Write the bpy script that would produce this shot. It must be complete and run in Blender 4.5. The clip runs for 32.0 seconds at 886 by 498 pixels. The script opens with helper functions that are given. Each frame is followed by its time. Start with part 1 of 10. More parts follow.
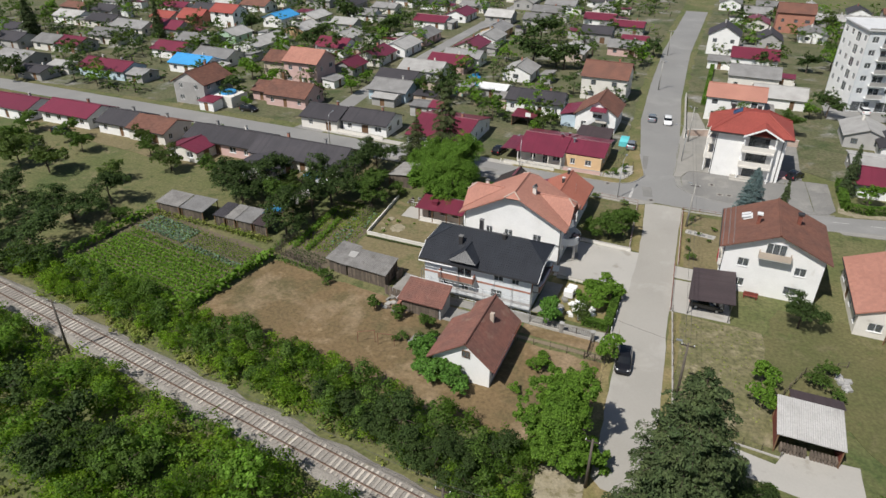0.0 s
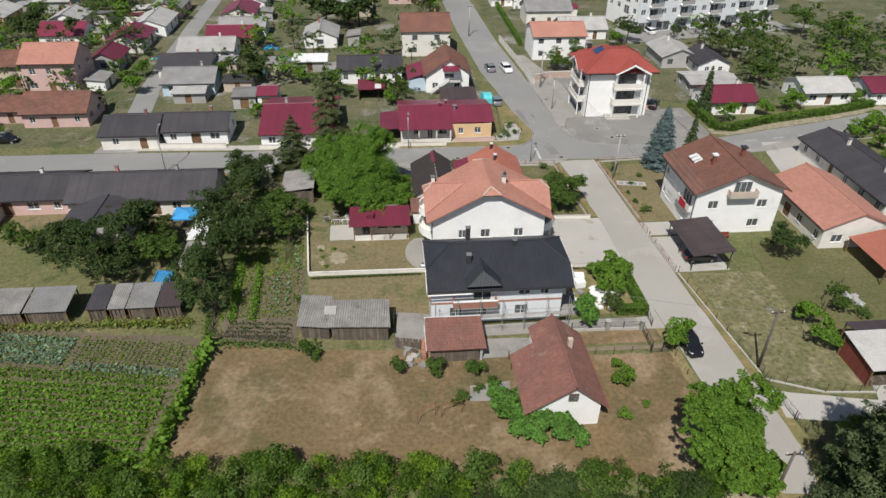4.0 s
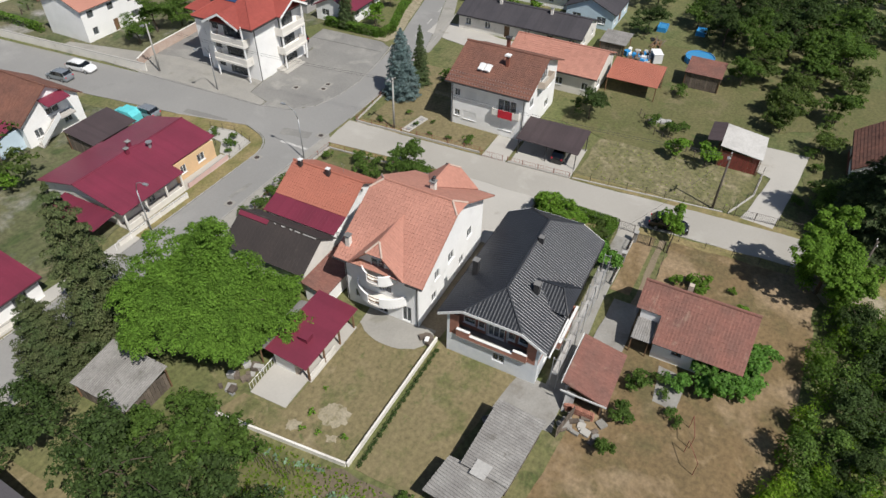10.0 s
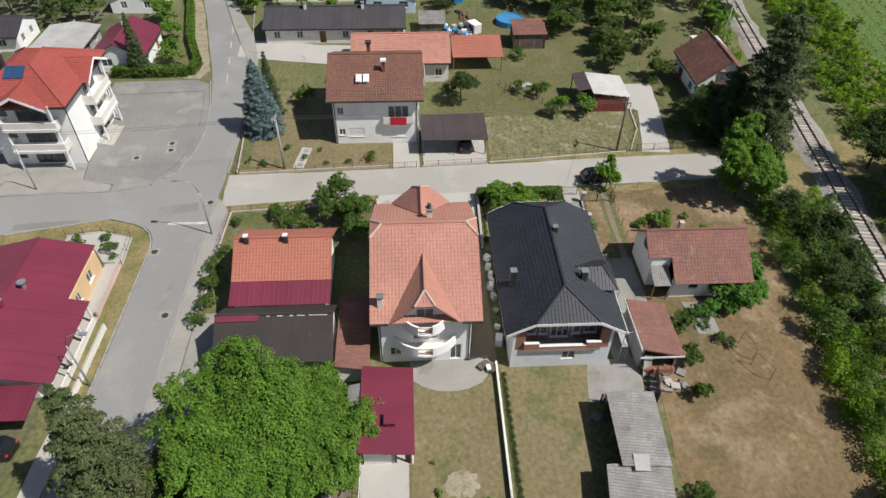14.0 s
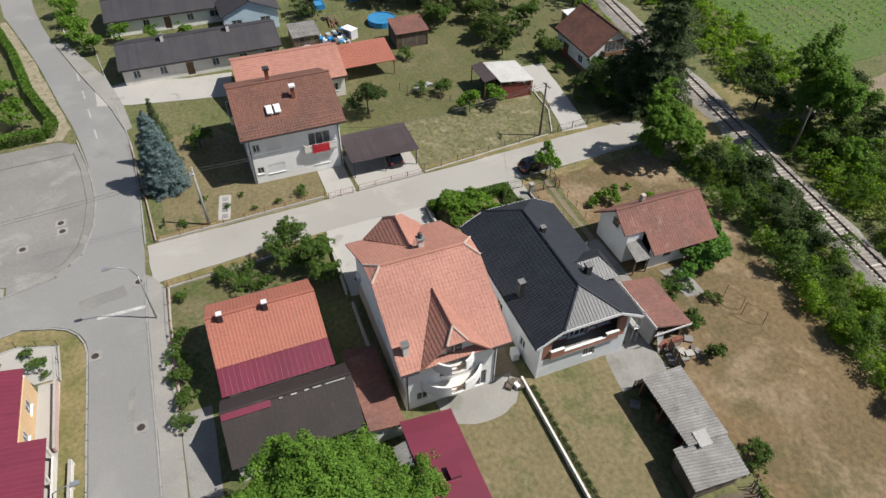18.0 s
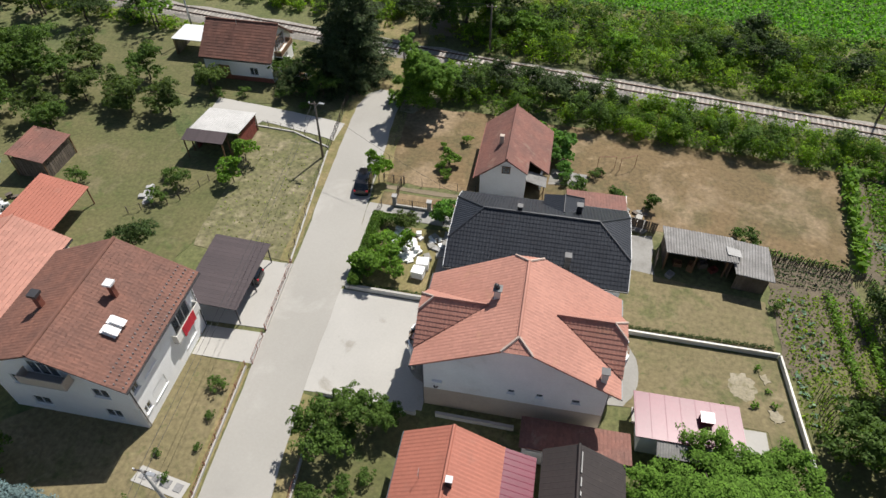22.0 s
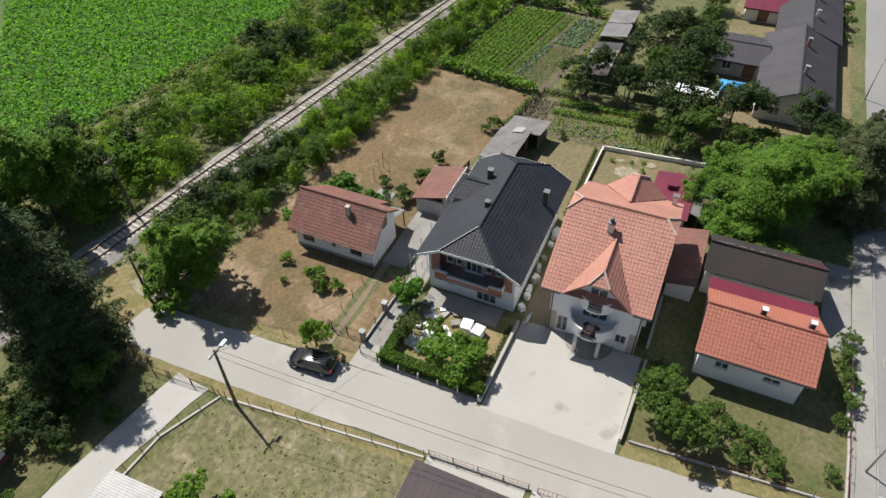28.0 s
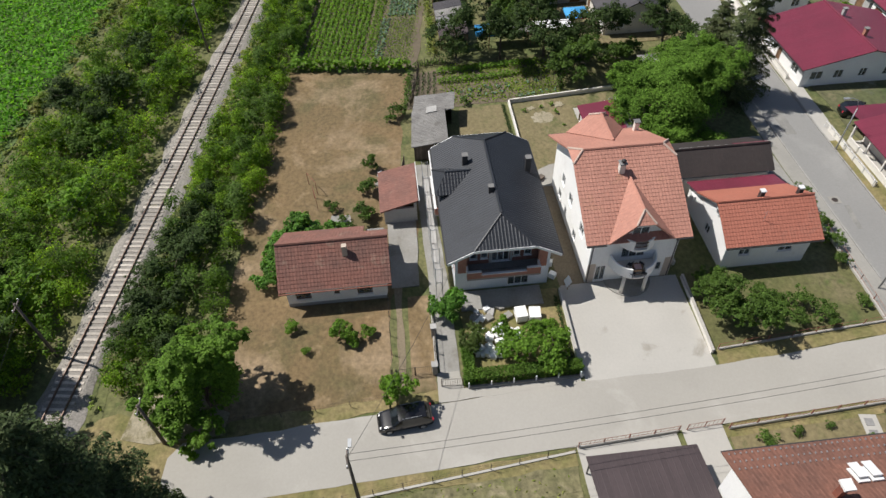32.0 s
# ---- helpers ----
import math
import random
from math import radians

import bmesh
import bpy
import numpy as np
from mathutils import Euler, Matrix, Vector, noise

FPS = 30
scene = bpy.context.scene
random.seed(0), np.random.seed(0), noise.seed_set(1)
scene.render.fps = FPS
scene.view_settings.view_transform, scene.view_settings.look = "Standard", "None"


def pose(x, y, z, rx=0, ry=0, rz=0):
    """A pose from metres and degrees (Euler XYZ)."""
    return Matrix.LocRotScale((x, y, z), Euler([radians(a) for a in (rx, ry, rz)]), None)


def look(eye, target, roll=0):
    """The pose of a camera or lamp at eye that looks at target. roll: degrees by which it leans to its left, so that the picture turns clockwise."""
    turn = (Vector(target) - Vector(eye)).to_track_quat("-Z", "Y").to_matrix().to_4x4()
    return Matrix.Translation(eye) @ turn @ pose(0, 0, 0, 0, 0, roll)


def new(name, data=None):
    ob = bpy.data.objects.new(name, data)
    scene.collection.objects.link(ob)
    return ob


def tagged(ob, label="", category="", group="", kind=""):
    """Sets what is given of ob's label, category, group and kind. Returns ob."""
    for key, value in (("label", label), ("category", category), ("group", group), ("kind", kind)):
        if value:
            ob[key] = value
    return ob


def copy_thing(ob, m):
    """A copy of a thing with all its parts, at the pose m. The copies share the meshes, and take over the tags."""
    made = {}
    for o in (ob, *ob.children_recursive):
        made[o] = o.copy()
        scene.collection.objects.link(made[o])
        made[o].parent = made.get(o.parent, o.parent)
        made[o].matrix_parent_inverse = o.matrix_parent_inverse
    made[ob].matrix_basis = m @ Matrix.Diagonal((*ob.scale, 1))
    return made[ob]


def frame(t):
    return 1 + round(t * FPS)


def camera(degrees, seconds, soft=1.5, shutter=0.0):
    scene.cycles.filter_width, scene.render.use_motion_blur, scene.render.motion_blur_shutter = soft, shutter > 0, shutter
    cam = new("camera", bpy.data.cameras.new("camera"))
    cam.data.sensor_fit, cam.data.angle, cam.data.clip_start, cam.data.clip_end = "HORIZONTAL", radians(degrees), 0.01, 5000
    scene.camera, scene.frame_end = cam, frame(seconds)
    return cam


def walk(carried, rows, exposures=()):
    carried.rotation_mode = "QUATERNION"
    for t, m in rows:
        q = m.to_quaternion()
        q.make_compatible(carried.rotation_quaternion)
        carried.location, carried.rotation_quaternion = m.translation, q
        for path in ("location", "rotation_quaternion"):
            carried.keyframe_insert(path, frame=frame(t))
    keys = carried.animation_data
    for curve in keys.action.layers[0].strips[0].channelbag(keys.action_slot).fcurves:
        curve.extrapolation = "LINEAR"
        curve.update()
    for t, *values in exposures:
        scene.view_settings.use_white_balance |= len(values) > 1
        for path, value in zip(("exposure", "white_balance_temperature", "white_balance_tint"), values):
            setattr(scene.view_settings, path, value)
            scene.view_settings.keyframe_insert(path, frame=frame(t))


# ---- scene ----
cam = camera(68.5, 32.0)
METRES, EYE, TILT, LEAN, TURN = 255.6, 49.0, 0.0, 0.0, 22.5
ROWS = [
    (0.0, 0.0016, -0.0023, -0.0022, 0.37, -29.95, -0.43),
    (0.5, -0.0156, 0.0049, -0.0023, -3.03, -30.27, -0.46),
    (1.0, -0.0317, 0.0135, -0.0024, -6.44, -30.67, -0.49),
    (1.5, -0.0471, 0.0235, -0.0025, -9.87, -31.11, -0.53),
    (2.0, -0.0603, 0.0343, -0.0028, -13.08, -31.58, -0.53),
    (2.5, -0.0734, 0.0473, -0.0031, -16.59, -32.17, -0.57),
    (3.0, -0.0854, 0.0615, -0.0035, -20.16, -32.82, -0.59),
    (3.5, -0.0962, 0.0764, -0.0038, -23.78, -33.52, -0.63),
    (5.5, -0.129, 0.1428, -0.0041, -39.66, -36.86, -0.65),
    (6.0, -0.1337, 0.1615, -0.0043, -44.05, -37.84, -0.71),
    (6.5, -0.1379, 0.1803, -0.0046, -48.74, -38.72, -0.75),
    (7.0, -0.1419, 0.1992, -0.0049, -53.73, -39.49, -0.77),
    (7.5, -0.1455, 0.218, -0.0055, -58.89, -40.05, -0.79),
    (8.0, -0.1482, 0.2355, -0.0057, -63.81, -40.52, -0.82),
    (8.5, -0.1501, 0.2553, -0.0064, -69.45, -40.92, -0.85),
    (9.0, -0.1505, 0.2737, -0.0067, -74.76, -41.29, -0.88),
    (9.5, -0.1495, 0.2912, -0.0072, -79.99, -41.54, -0.82),
    (10.0, -0.1473, 0.3083, -0.0074, -85.14, -41.8, -0.8),
    (10.5, -0.1441, 0.3246, -0.0076, -90.2, -42.01, -0.78),
    (11.0, -0.1398, 0.34, -0.0076, -95.05, -42.22, -0.73),
    (11.5, -0.1347, 0.3541, -0.0075, -99.59, -42.42, -0.74),
    (12.0, -0.1292, 0.3666, -0.0073, -103.78, -42.58, -0.7),
    (12.5, -0.1235, 0.3776, -0.007, -107.55, -42.74, -0.69),
    (13.0, -0.118, 0.3869, -0.0067, -110.8, -42.84, -0.66),
    (13.5, -0.1133, 0.3945, -0.0064, -113.48, -42.89, -0.66),
    (15.5, -0.1053, 0.4057, -0.0062, -117.86, -42.74, -0.65),
    (16.0, -0.1034, 0.4063, -0.0059, -118.63, -42.74, -0.65),
    (16.5, -0.099, 0.4091, -0.0058, -120.49, -42.83, -0.64),
    (17.0, -0.0913, 0.4141, -0.0056, -123.63, -43.13, -0.59),
    (17.5, -0.0805, 0.4218, -0.006, -128.16, -43.41, -0.54),
    (18.0, -0.0659, 0.4319, -0.0062, -134.09, -43.67, -0.51),
    (18.5, -0.0486, 0.4422, -0.0064, -140.85, -43.83, -0.49),
    (19.0, -0.0289, 0.4503, -0.006, -148.05, -44.22, -0.39),
    (19.5, -0.009, 0.4564, -0.0059, -155.19, -44.47, -0.31),
    (20.0, 0.0114, 0.4597, -0.0057, -162.34, -44.76, -0.2),
    (20.5, 0.0324, 0.4602, -0.0054, -169.57, -45.13, -0.14),
    (21.0, 0.0527, 0.4576, -0.0051, -176.81, -45.55, -0.0),
    (21.5, 0.0724, 0.4524, -0.0049, -184.13, -45.98, 0.14),
    (22.0, 0.0919, 0.4446, -0.0047, -191.62, -46.45, 0.15),
    (22.5, 0.1096, 0.4344, -0.0042, -199.2, -46.96, 0.29),
    (23.0, 0.1264, 0.4219, -0.0043, -206.93, -47.34, 0.25),
    (23.5, 0.1411, 0.4086, -0.004, -214.65, -47.6, 0.48),
    (24.0, 0.1549, 0.3942, -0.0035, -222.24, -47.71, 0.57),
    (24.5, 0.1697, 0.3812, -0.0039, -229.35, -46.98, 0.59),
    (25.0, 0.1831, 0.3676, -0.0041, -236.04, -46.16, 0.67),
    (25.5, 0.1943, 0.3528, -0.0038, -242.34, -45.49, 0.74),
    (27.5, 0.2151, 0.2914, -0.0044, -263.73, -44.26, 0.96),
    (28.0, 0.2146, 0.2771, -0.0048, -268.45, -44.42, 1.03),
    (28.5, 0.2121, 0.2624, -0.0051, -273.32, -44.78, 1.11),
    (29.0, 0.2079, 0.2475, -0.0053, -278.33, -45.24, 1.15),
    (29.5, 0.202, 0.2335, -0.0054, -283.17, -45.81, 1.18),
    (30.0, 0.1955, 0.2211, -0.0053, -287.63, -46.33, 1.2),
    (30.5, 0.189, 0.2107, -0.0052, -291.46, -46.79, 1.2),
    (31.0, 0.1834, 0.2025, -0.005, -294.55, -47.16, 1.21),
    (31.5, 0.1788, 0.1962, -0.0049, -296.93, -47.4, 1.2),
    (32.0, 0.1756, 0.1919, -0.0049, -298.57, -47.54, 1.19),
]
walk(cam, [(t, pose(0, 0, EYE, TILT, LEAN, TURN) @ pose(METRES * x, METRES * y, METRES * z, 90 + pitch, roll, yaw)) for t, x, y, z, yaw, pitch, roll in ROWS],
     exposures=[(0.0, -0.1), (6.0, -0.06), (10.0, 0.0), (13.0, 0.05), (19.0, 0.12), (21.0, 0.22), (24.0, 0.28), (28.0, 0.27), (32.0, 0.1)])

# ---- light ----
SUN_EL, SUN_AZ = 54.5, 204.5          # degrees; azimuth clockwise from +y
world = bpy.data.worlds.new("sky")
scene.world = world
world.use_nodes = True
wn = world.node_tree.nodes
sky = wn.new("ShaderNodeTexSky")
sky.sky_type, sky.sun_disc = "NISHITA", False
sky.sun_elevation, sky.sun_rotation = radians(SUN_EL), radians(SUN_AZ)
world.node_tree.links.new(sky.outputs[0], wn["Background"].inputs[0])
wn["Background"].inputs[1].default_value = 0.067
sun = new("sun", bpy.data.lights.new("sun", "SUN"))
sun.data.energy, sun.data.angle, sun.data.color = 5.0, radians(0.53), (1.0, 0.965, 0.91)
sdir = Vector((math.sin(radians(SUN_AZ)) * math.cos(radians(SUN_EL)), math.cos(radians(SUN_AZ)) * math.cos(radians(SUN_EL)), math.sin(radians(SUN_EL))))
sun.matrix_world = look(sdir * 200, (0, 0, 0))


# ---- materials ----
def mat(name, c, c2=None, scale=0.5, fine=8.0, amount=0.3, rough=0.8, bump=0.3, metal=0.0, island=0.0, each=0.0, spec=0.5, depth=0.03, stain=None, stain_scale=0.15, stain_at=0.55, more=()):
    """Two scales of noise over a base colour, with grain, relief and, where wanted, stains; varied by island or by object."""
    m = bpy.data.materials.new(name)
    m.use_nodes = True
    nt, n = m.node_tree, m.node_tree.nodes
    L, b = nt.links.new, n["Principled BSDF"]
    pos = n.new("ShaderNodeNewGeometry")
    big, small = n.new("ShaderNodeTexNoise"), n.new("ShaderNodeTexNoise")
    big.inputs["Scale"].default_value, big.inputs["Detail"].default_value = scale, 5
    small.inputs["Scale"].default_value, small.inputs["Detail"].default_value, small.inputs["Roughness"].default_value = fine, 6, 0.65
    L(pos.outputs["Position"], big.inputs["Vector"]), L(pos.outputs["Position"], small.inputs["Vector"])
    mix = n.new("ShaderNodeMix")
    mix.data_type = "RGBA"
    c2 = c2 or tuple(v * 0.8 for v in c)
    mix.inputs[6].default_value, mix.inputs[7].default_value = (*c, 1), (*c2, 1)
    ramp = n.new("ShaderNodeMapRange")
    ramp.inputs[1].default_value, ramp.inputs[2].default_value = 0.33, 0.67
    L(big.outputs["Fac"], ramp.inputs[0]), L(ramp.outputs[0], mix.inputs[0])
    colour = mix.outputs[2]
    for shade, at_scale, at in ([(stain, stain_scale, stain_at)] if stain else []) + list(more):
        st, sr, sm = n.new("ShaderNodeTexNoise"), n.new("ShaderNodeMapRange"), n.new("ShaderNodeMix")
        st.inputs["Scale"].default_value, st.inputs["Detail"].default_value = at_scale, 7
        st.inputs["Roughness"].default_value, st.inputs["Distortion"].default_value = 0.62, 0.4
        sr.inputs[1].default_value, sr.inputs[2].default_value = at, at + 0.12
        sm.data_type = "RGBA"
        sm.inputs[7].default_value = (*shade, 1)
        L(pos.outputs["Position"], st.inputs["Vector"]), L(st.outputs["Fac"], sr.inputs[0])
        L(sr.outputs[0], sm.inputs[0]), L(colour, sm.inputs[6])
        colour = sm.outputs[2]
    grain = n.new("ShaderNodeMapRange")
    grain.inputs[1].default_value, grain.inputs[2].default_value = 0.25, 0.75
    grain.inputs[3].default_value, grain.inputs[4].default_value = 1 - amount, 1 + amount
    L(small.outputs["Fac"], grain.inputs[0])
    value = grain.outputs[0]
    for strength, source in ((island, (pos, "Random Per Island")), (each, (n.new("ShaderNodeObjectInfo"), "Random"))):
        if strength:
            r, t = n.new("ShaderNodeMapRange"), n.new("ShaderNodeMath")
            r.inputs[3].default_value, r.inputs[4].default_value = 1 - strength, 1 + strength
            t.operation = "MULTIPLY"
            L(source[0].outputs[source[1]], r.inputs[0]), L(r.outputs[0], t.inputs[0]), L(value, t.inputs[1])
            value = t.outputs[0]
    scaled = n.new("ShaderNodeVectorMath")
    scaled.operation = "SCALE"
    L(colour, scaled.inputs[0]), L(value, scaled.inputs["Scale"])
    L(scaled.outputs[0], b.inputs["Base Color"])
    b.inputs["Roughness"].default_value, b.inputs["Metallic"].default_value, b.inputs["Specular IOR Level"].default_value = rough, metal, spec
    if bump:
        bm_ = n.new("ShaderNodeBump")
        bm_.inputs["Strength"].default_value, bm_.inputs["Distance"].default_value = bump, depth
        L(small.outputs["Fac"], bm_.inputs["Height"]), L(bm_.outputs[0], b.inputs["Normal"])
    return m


def leaf_mat(name, c, c2, through_=0.38, rough=0.65):
    """Leaves: each one its own green, a little light passing through."""
    m = mat(name, c, c2, scale=0.6, fine=3.0, amount=0.18, rough=rough, bump=0, island=0.45, each=0.12, spec=0.16)
    n, L = m.node_tree.nodes, m.node_tree.links.new
    b = n["Principled BSDF"]
    tr, mx = n.new("ShaderNodeBsdfTranslucent"), n.new("ShaderNodeMixShader")
    warm = n.new("ShaderNodeVectorMath")
    warm.operation = "MULTIPLY"
    warm.inputs[1].default_value = (1.75, 1.85, 0.6)
    L(b.inputs["Base Color"].links[0].from_socket, warm.inputs[0]), L(warm.outputs[0], tr.inputs["Color"])
    mx.inputs[0].default_value = through_
    L(b.outputs[0], mx.inputs[1]), L(tr.outputs[0], mx.inputs[2]), L(mx.outputs[0], n["Material Output"].inputs["Surface"])
    return m


def glass_mat(name, tint):
    m = bpy.data.materials.new(name)
    m.use_nodes = True
    b = m.node_tree.nodes["Principled BSDF"]
    b.inputs["Base Color"].default_value, b.inputs["Roughness"].default_value = (*tint, 1), 0.03
    b.inputs["Transmission Weight"].default_value, b.inputs["IOR"].default_value = 0.75, 1.45
    return m


M = dict(
    grass=mat("grass", (0.098, 0.115, 0.036), (0.150, 0.138, 0.062), 0.10, 2.2, 0.5, 0.95, 0.6, stain=(0.07, 0.095, 0.028), stain_scale=0.06, more=[((0.22, 0.182, 0.105), 0.2, 0.61), ((0.07, 0.088, 0.027), 0.5, 0.54)]),
    yards=mat("yard_ground", (0.085, 0.095, 0.04), (0.13, 0.12, 0.065), 0.12, 1.6, 0.5, 0.95, 0.5, stain=(0.26, 0.25, 0.23), stain_scale=0.09, stain_at=0.56, more=[((0.055, 0.075, 0.024), 0.14, 0.52), ((0.20, 0.165, 0.10), 0.2, 0.6), ((0.06, 0.05, 0.035), 0.4, 0.62)]),
    field_green=mat("meadow", (0.075, 0.125, 0.026), (0.10, 0.135, 0.036), 0.08, 1.8, 0.4, 0.95, 0.7, stain=(0.12, 0.125, 0.05), stain_scale=0.07, stain_at=0.6, more=[((0.06, 0.10, 0.022), 0.5, 0.58)]),
    lawn=mat("lawn", (0.158, 0.133, 0.064), (0.195, 0.158, 0.084), 0.2, 2.4, 0.4, 0.95, 0.6, stain=(0.105, 0.110, 0.040), stain_scale=0.2, stain_at=0.54, more=[((0.25, 0.205, 0.125), 0.4, 0.6), ((0.082, 0.10, 0.032), 0.9, 0.6)]),
    green_lawn=mat("green_lawn", (0.094, 0.099, 0.034), (0.126, 0.116, 0.048), 0.2, 2.4, 0.4, 0.95, 0.6, stain=(0.168, 0.142, 0.076), stain_scale=0.12, stain_at=0.57, more=[((0.073, 0.095, 0.026), 0.3, 0.57), ((0.163, 0.142, 0.073), 0.9, 0.62)]),
    dry=mat("dry_grass", (0.185, 0.124, 0.061), (0.145, 0.104, 0.050), 0.12, 2.2, 0.4, 0.95, 0.6, stain=(0.115, 0.094, 0.042), stain_scale=0.11, stain_at=0.50, more=[((0.285, 0.208, 0.128), 0.085, 0.50), ((0.25, 0.18, 0.10), 0.45, 0.58), ((0.12, 0.105, 0.04), 0.8, 0.64)]),
    straw=mat("straw_plot", (0.179, 0.158, 0.085), (0.124, 0.122, 0.051), 0.35, 1.8, 0.6, 0.95, 0.9, stain=(0.244, 0.210, 0.129), stain_scale=0.5, stain_at=0.54, more=[((0.101, 0.106, 0.041), 0.9, 0.6)]),
    sand=mat("sandy_soil", (0.33, 0.29, 0.21), (0.25, 0.215, 0.14), 0.8, 5.0, 0.3, 0.95, 0.6, stain=(0.17, 0.15, 0.08), stain_scale=1.2, stain_at=0.52),
    verge=mat("verge", (0.25, 0.195, 0.095), (0.14, 0.135, 0.045), 0.4, 3.0, 0.4, 0.95, 0.6),
    soil=mat("soil", (0.15, 0.118, 0.08), (0.11, 0.09, 0.06), 0.5, 5.0, 0.35, 0.95, 0.7),
    dirt=mat("dirt_track", (0.26, 0.205, 0.14), (0.18, 0.145, 0.095), 0.25, 4.0, 0.3, 0.95, 0.5),
    street=mat("pale_street", (0.365, 0.345, 0.31), (0.325, 0.308, 0.275), 0.08, 5.0, 0.05, 0.9, 0.1, stain=(0.40, 0.38, 0.345), stain_scale=0.12, more=[((0.32, 0.302, 0.27), 0.16, 0.6), ((0.30, 0.285, 0.255), 0.5, 0.66)]),
    asphalt=mat("old_asphalt", (0.262, 0.256, 0.244), (0.232, 0.227, 0.217), 0.09, 5.0, 0.08, 0.7, 0.2, stain=(0.295, 0.288, 0.274), stain_scale=0.08, more=[((0.195, 0.19, 0.183), 0.13, 0.63), ((0.285, 0.275, 0.258), 0.4, 0.62)]),
    dark_asphalt=mat("asphalt_lot", (0.235, 0.228, 0.212), (0.195, 0.189, 0.178), 0.15, 5.0, 0.16, 0.88, 0.3, stain=(0.285, 0.275, 0.25), stain_scale=0.18, more=[((0.165, 0.16, 0.152), 0.3, 0.62)]),
    concrete=mat("concrete", (0.425, 0.405, 0.37), (0.39, 0.372, 0.34), 0.2, 5.0, 0.05, 0.88, 0.08, stain=(0.30, 0.28, 0.24), stain_scale=0.35, stain_at=0.6),
    grey_concrete=mat("grey_concrete", (0.29, 0.28, 0.26), (0.23, 0.22, 0.20), 0.4, 5.0, 0.15, 0.88, 0.3, stain=(0.19, 0.175, 0.15), stain_scale=0.4),
    worn_walk=mat("worn_pavement", (0.31, 0.295, 0.265), (0.26, 0.25, 0.228), 0.3, 5.0, 0.1, 0.88, 0.2, stain=(0.22, 0.21, 0.18), stain_scale=0.35, stain_at=0.58),
    kerb=mat("kerb_stone", (0.34, 0.33, 0.31), (0.28, 0.27, 0.255), 0.8, 6.0, 0.15, 0.88, 0.2),
    ballast=mat("ballast", (0.29, 0.268, 0.24), (0.225, 0.205, 0.182), 1.2, 7.0, 0.45, 0.95, 0.9, stain=(0.26, 0.235, 0.18), stain_scale=0.4, stain_at=0.6),
    sleeper=mat("sleeper_concrete", (0.36, 0.32, 0.28), (0.43, 0.39, 0.34), 2.0, 9.0, 0.35, 0.9, 0.4, each=0.35),
    rail=mat("rail_steel", (0.16, 0.105, 0.08), (0.21, 0.15, 0.12), 3.0, 12.0, 0.2, 0.55, 0.2, metal=0.6),
    white=mat("white_plaster", (0.86, 0.855, 0.84), (0.80, 0.795, 0.78), 0.5, 6.0, 0.05, 0.9, 0.15, stain=(0.72, 0.71, 0.68), stain_scale=0.5, stain_at=0.62),
    offwhite=mat("offwhite_plaster", (0.74, 0.71, 0.655), (0.66, 0.63, 0.58), 0.5, 6.0, 0.07, 0.9, 0.15, stain=(0.48, 0.45, 0.40), stain_scale=0.5, stain_at=0.6),
    grey_wall=mat("grey_plaster", (0.42, 0.41, 0.40), (0.35, 0.34, 0.33), 0.5, 6.0, 0.1, 0.9, 0.15, each=0.15),
    pink=mat("pink_plaster", (0.62, 0.43, 0.40), (0.55, 0.38, 0.35), 0.5, 6.0, 0.07, 0.9, 0.15),
    blue_wall=mat("pale_blue_plaster", (0.52, 0.64, 0.72), (0.46, 0.57, 0.65), 0.5, 6.0, 0.07, 0.9, 0.15),
    green_wall=mat("pale_green_plaster", (0.42, 0.58, 0.42), (0.37, 0.52, 0.38), 0.5, 6.0, 0.07, 0.9, 0.15),
    yellow=mat("peach_plaster", (0.70, 0.48, 0.27), (0.62, 0.43, 0.25), 0.5, 6.0, 0.07, 0.9, 0.15),
    beige=mat("beige_plaster", (0.55, 0.46, 0.37), (0.48, 0.40, 0.33), 0.5, 6.0, 0.08, 0.9, 0.15),
    insulation=mat("insulation_board", (0.72, 0.74, 0.75), (0.64, 0.67, 0.70), 0.9, 5.0, 0.06, 0.8, 0.15, each=0.08),
    brick=mat("hollow_brick", (0.36, 0.165, 0.115), (0.30, 0.14, 0.10), 1.5, 9.0, 0.2, 0.9, 0.4, each=0.2, island=0.2),
    orange_tile=mat("orange_roof_tile", (0.43, 0.205, 0.152), (0.375, 0.175, 0.13), 0.25, 5.0, 0.1, 0.75, 0.3, island=0.08, stain=(0.40, 0.20, 0.135), stain_scale=0.5, stain_at=0.6),
    cottage_tile=mat("red_orange_roof_tile", (0.385, 0.135, 0.09), (0.34, 0.12, 0.08), 0.25, 5.0, 0.08, 0.7, 0.2, island=0.05, stain=(0.33, 0.135, 0.095), stain_scale=0.4, stain_at=0.6),
    bright_tile=mat("bright_red_roof_tile", (0.32, 0.068, 0.052), (0.27, 0.057, 0.044), 0.25, 5.0, 0.12, 0.7, 0.3, island=0.1),
    old_tile=mat("weathered_roof_tile", (0.225, 0.098, 0.074), (0.165, 0.083, 0.066), 0.5, 5.0, 0.18, 0.85, 0.4, island=0.12, stain=(0.26, 0.165, 0.125), stain_scale=0.6, stain_at=0.58),
    brown_tile=mat("brown_roof_tile", (0.185, 0.082, 0.056), (0.138, 0.066, 0.048), 0.4, 5.0, 0.2, 0.8, 0.4, island=0.16),
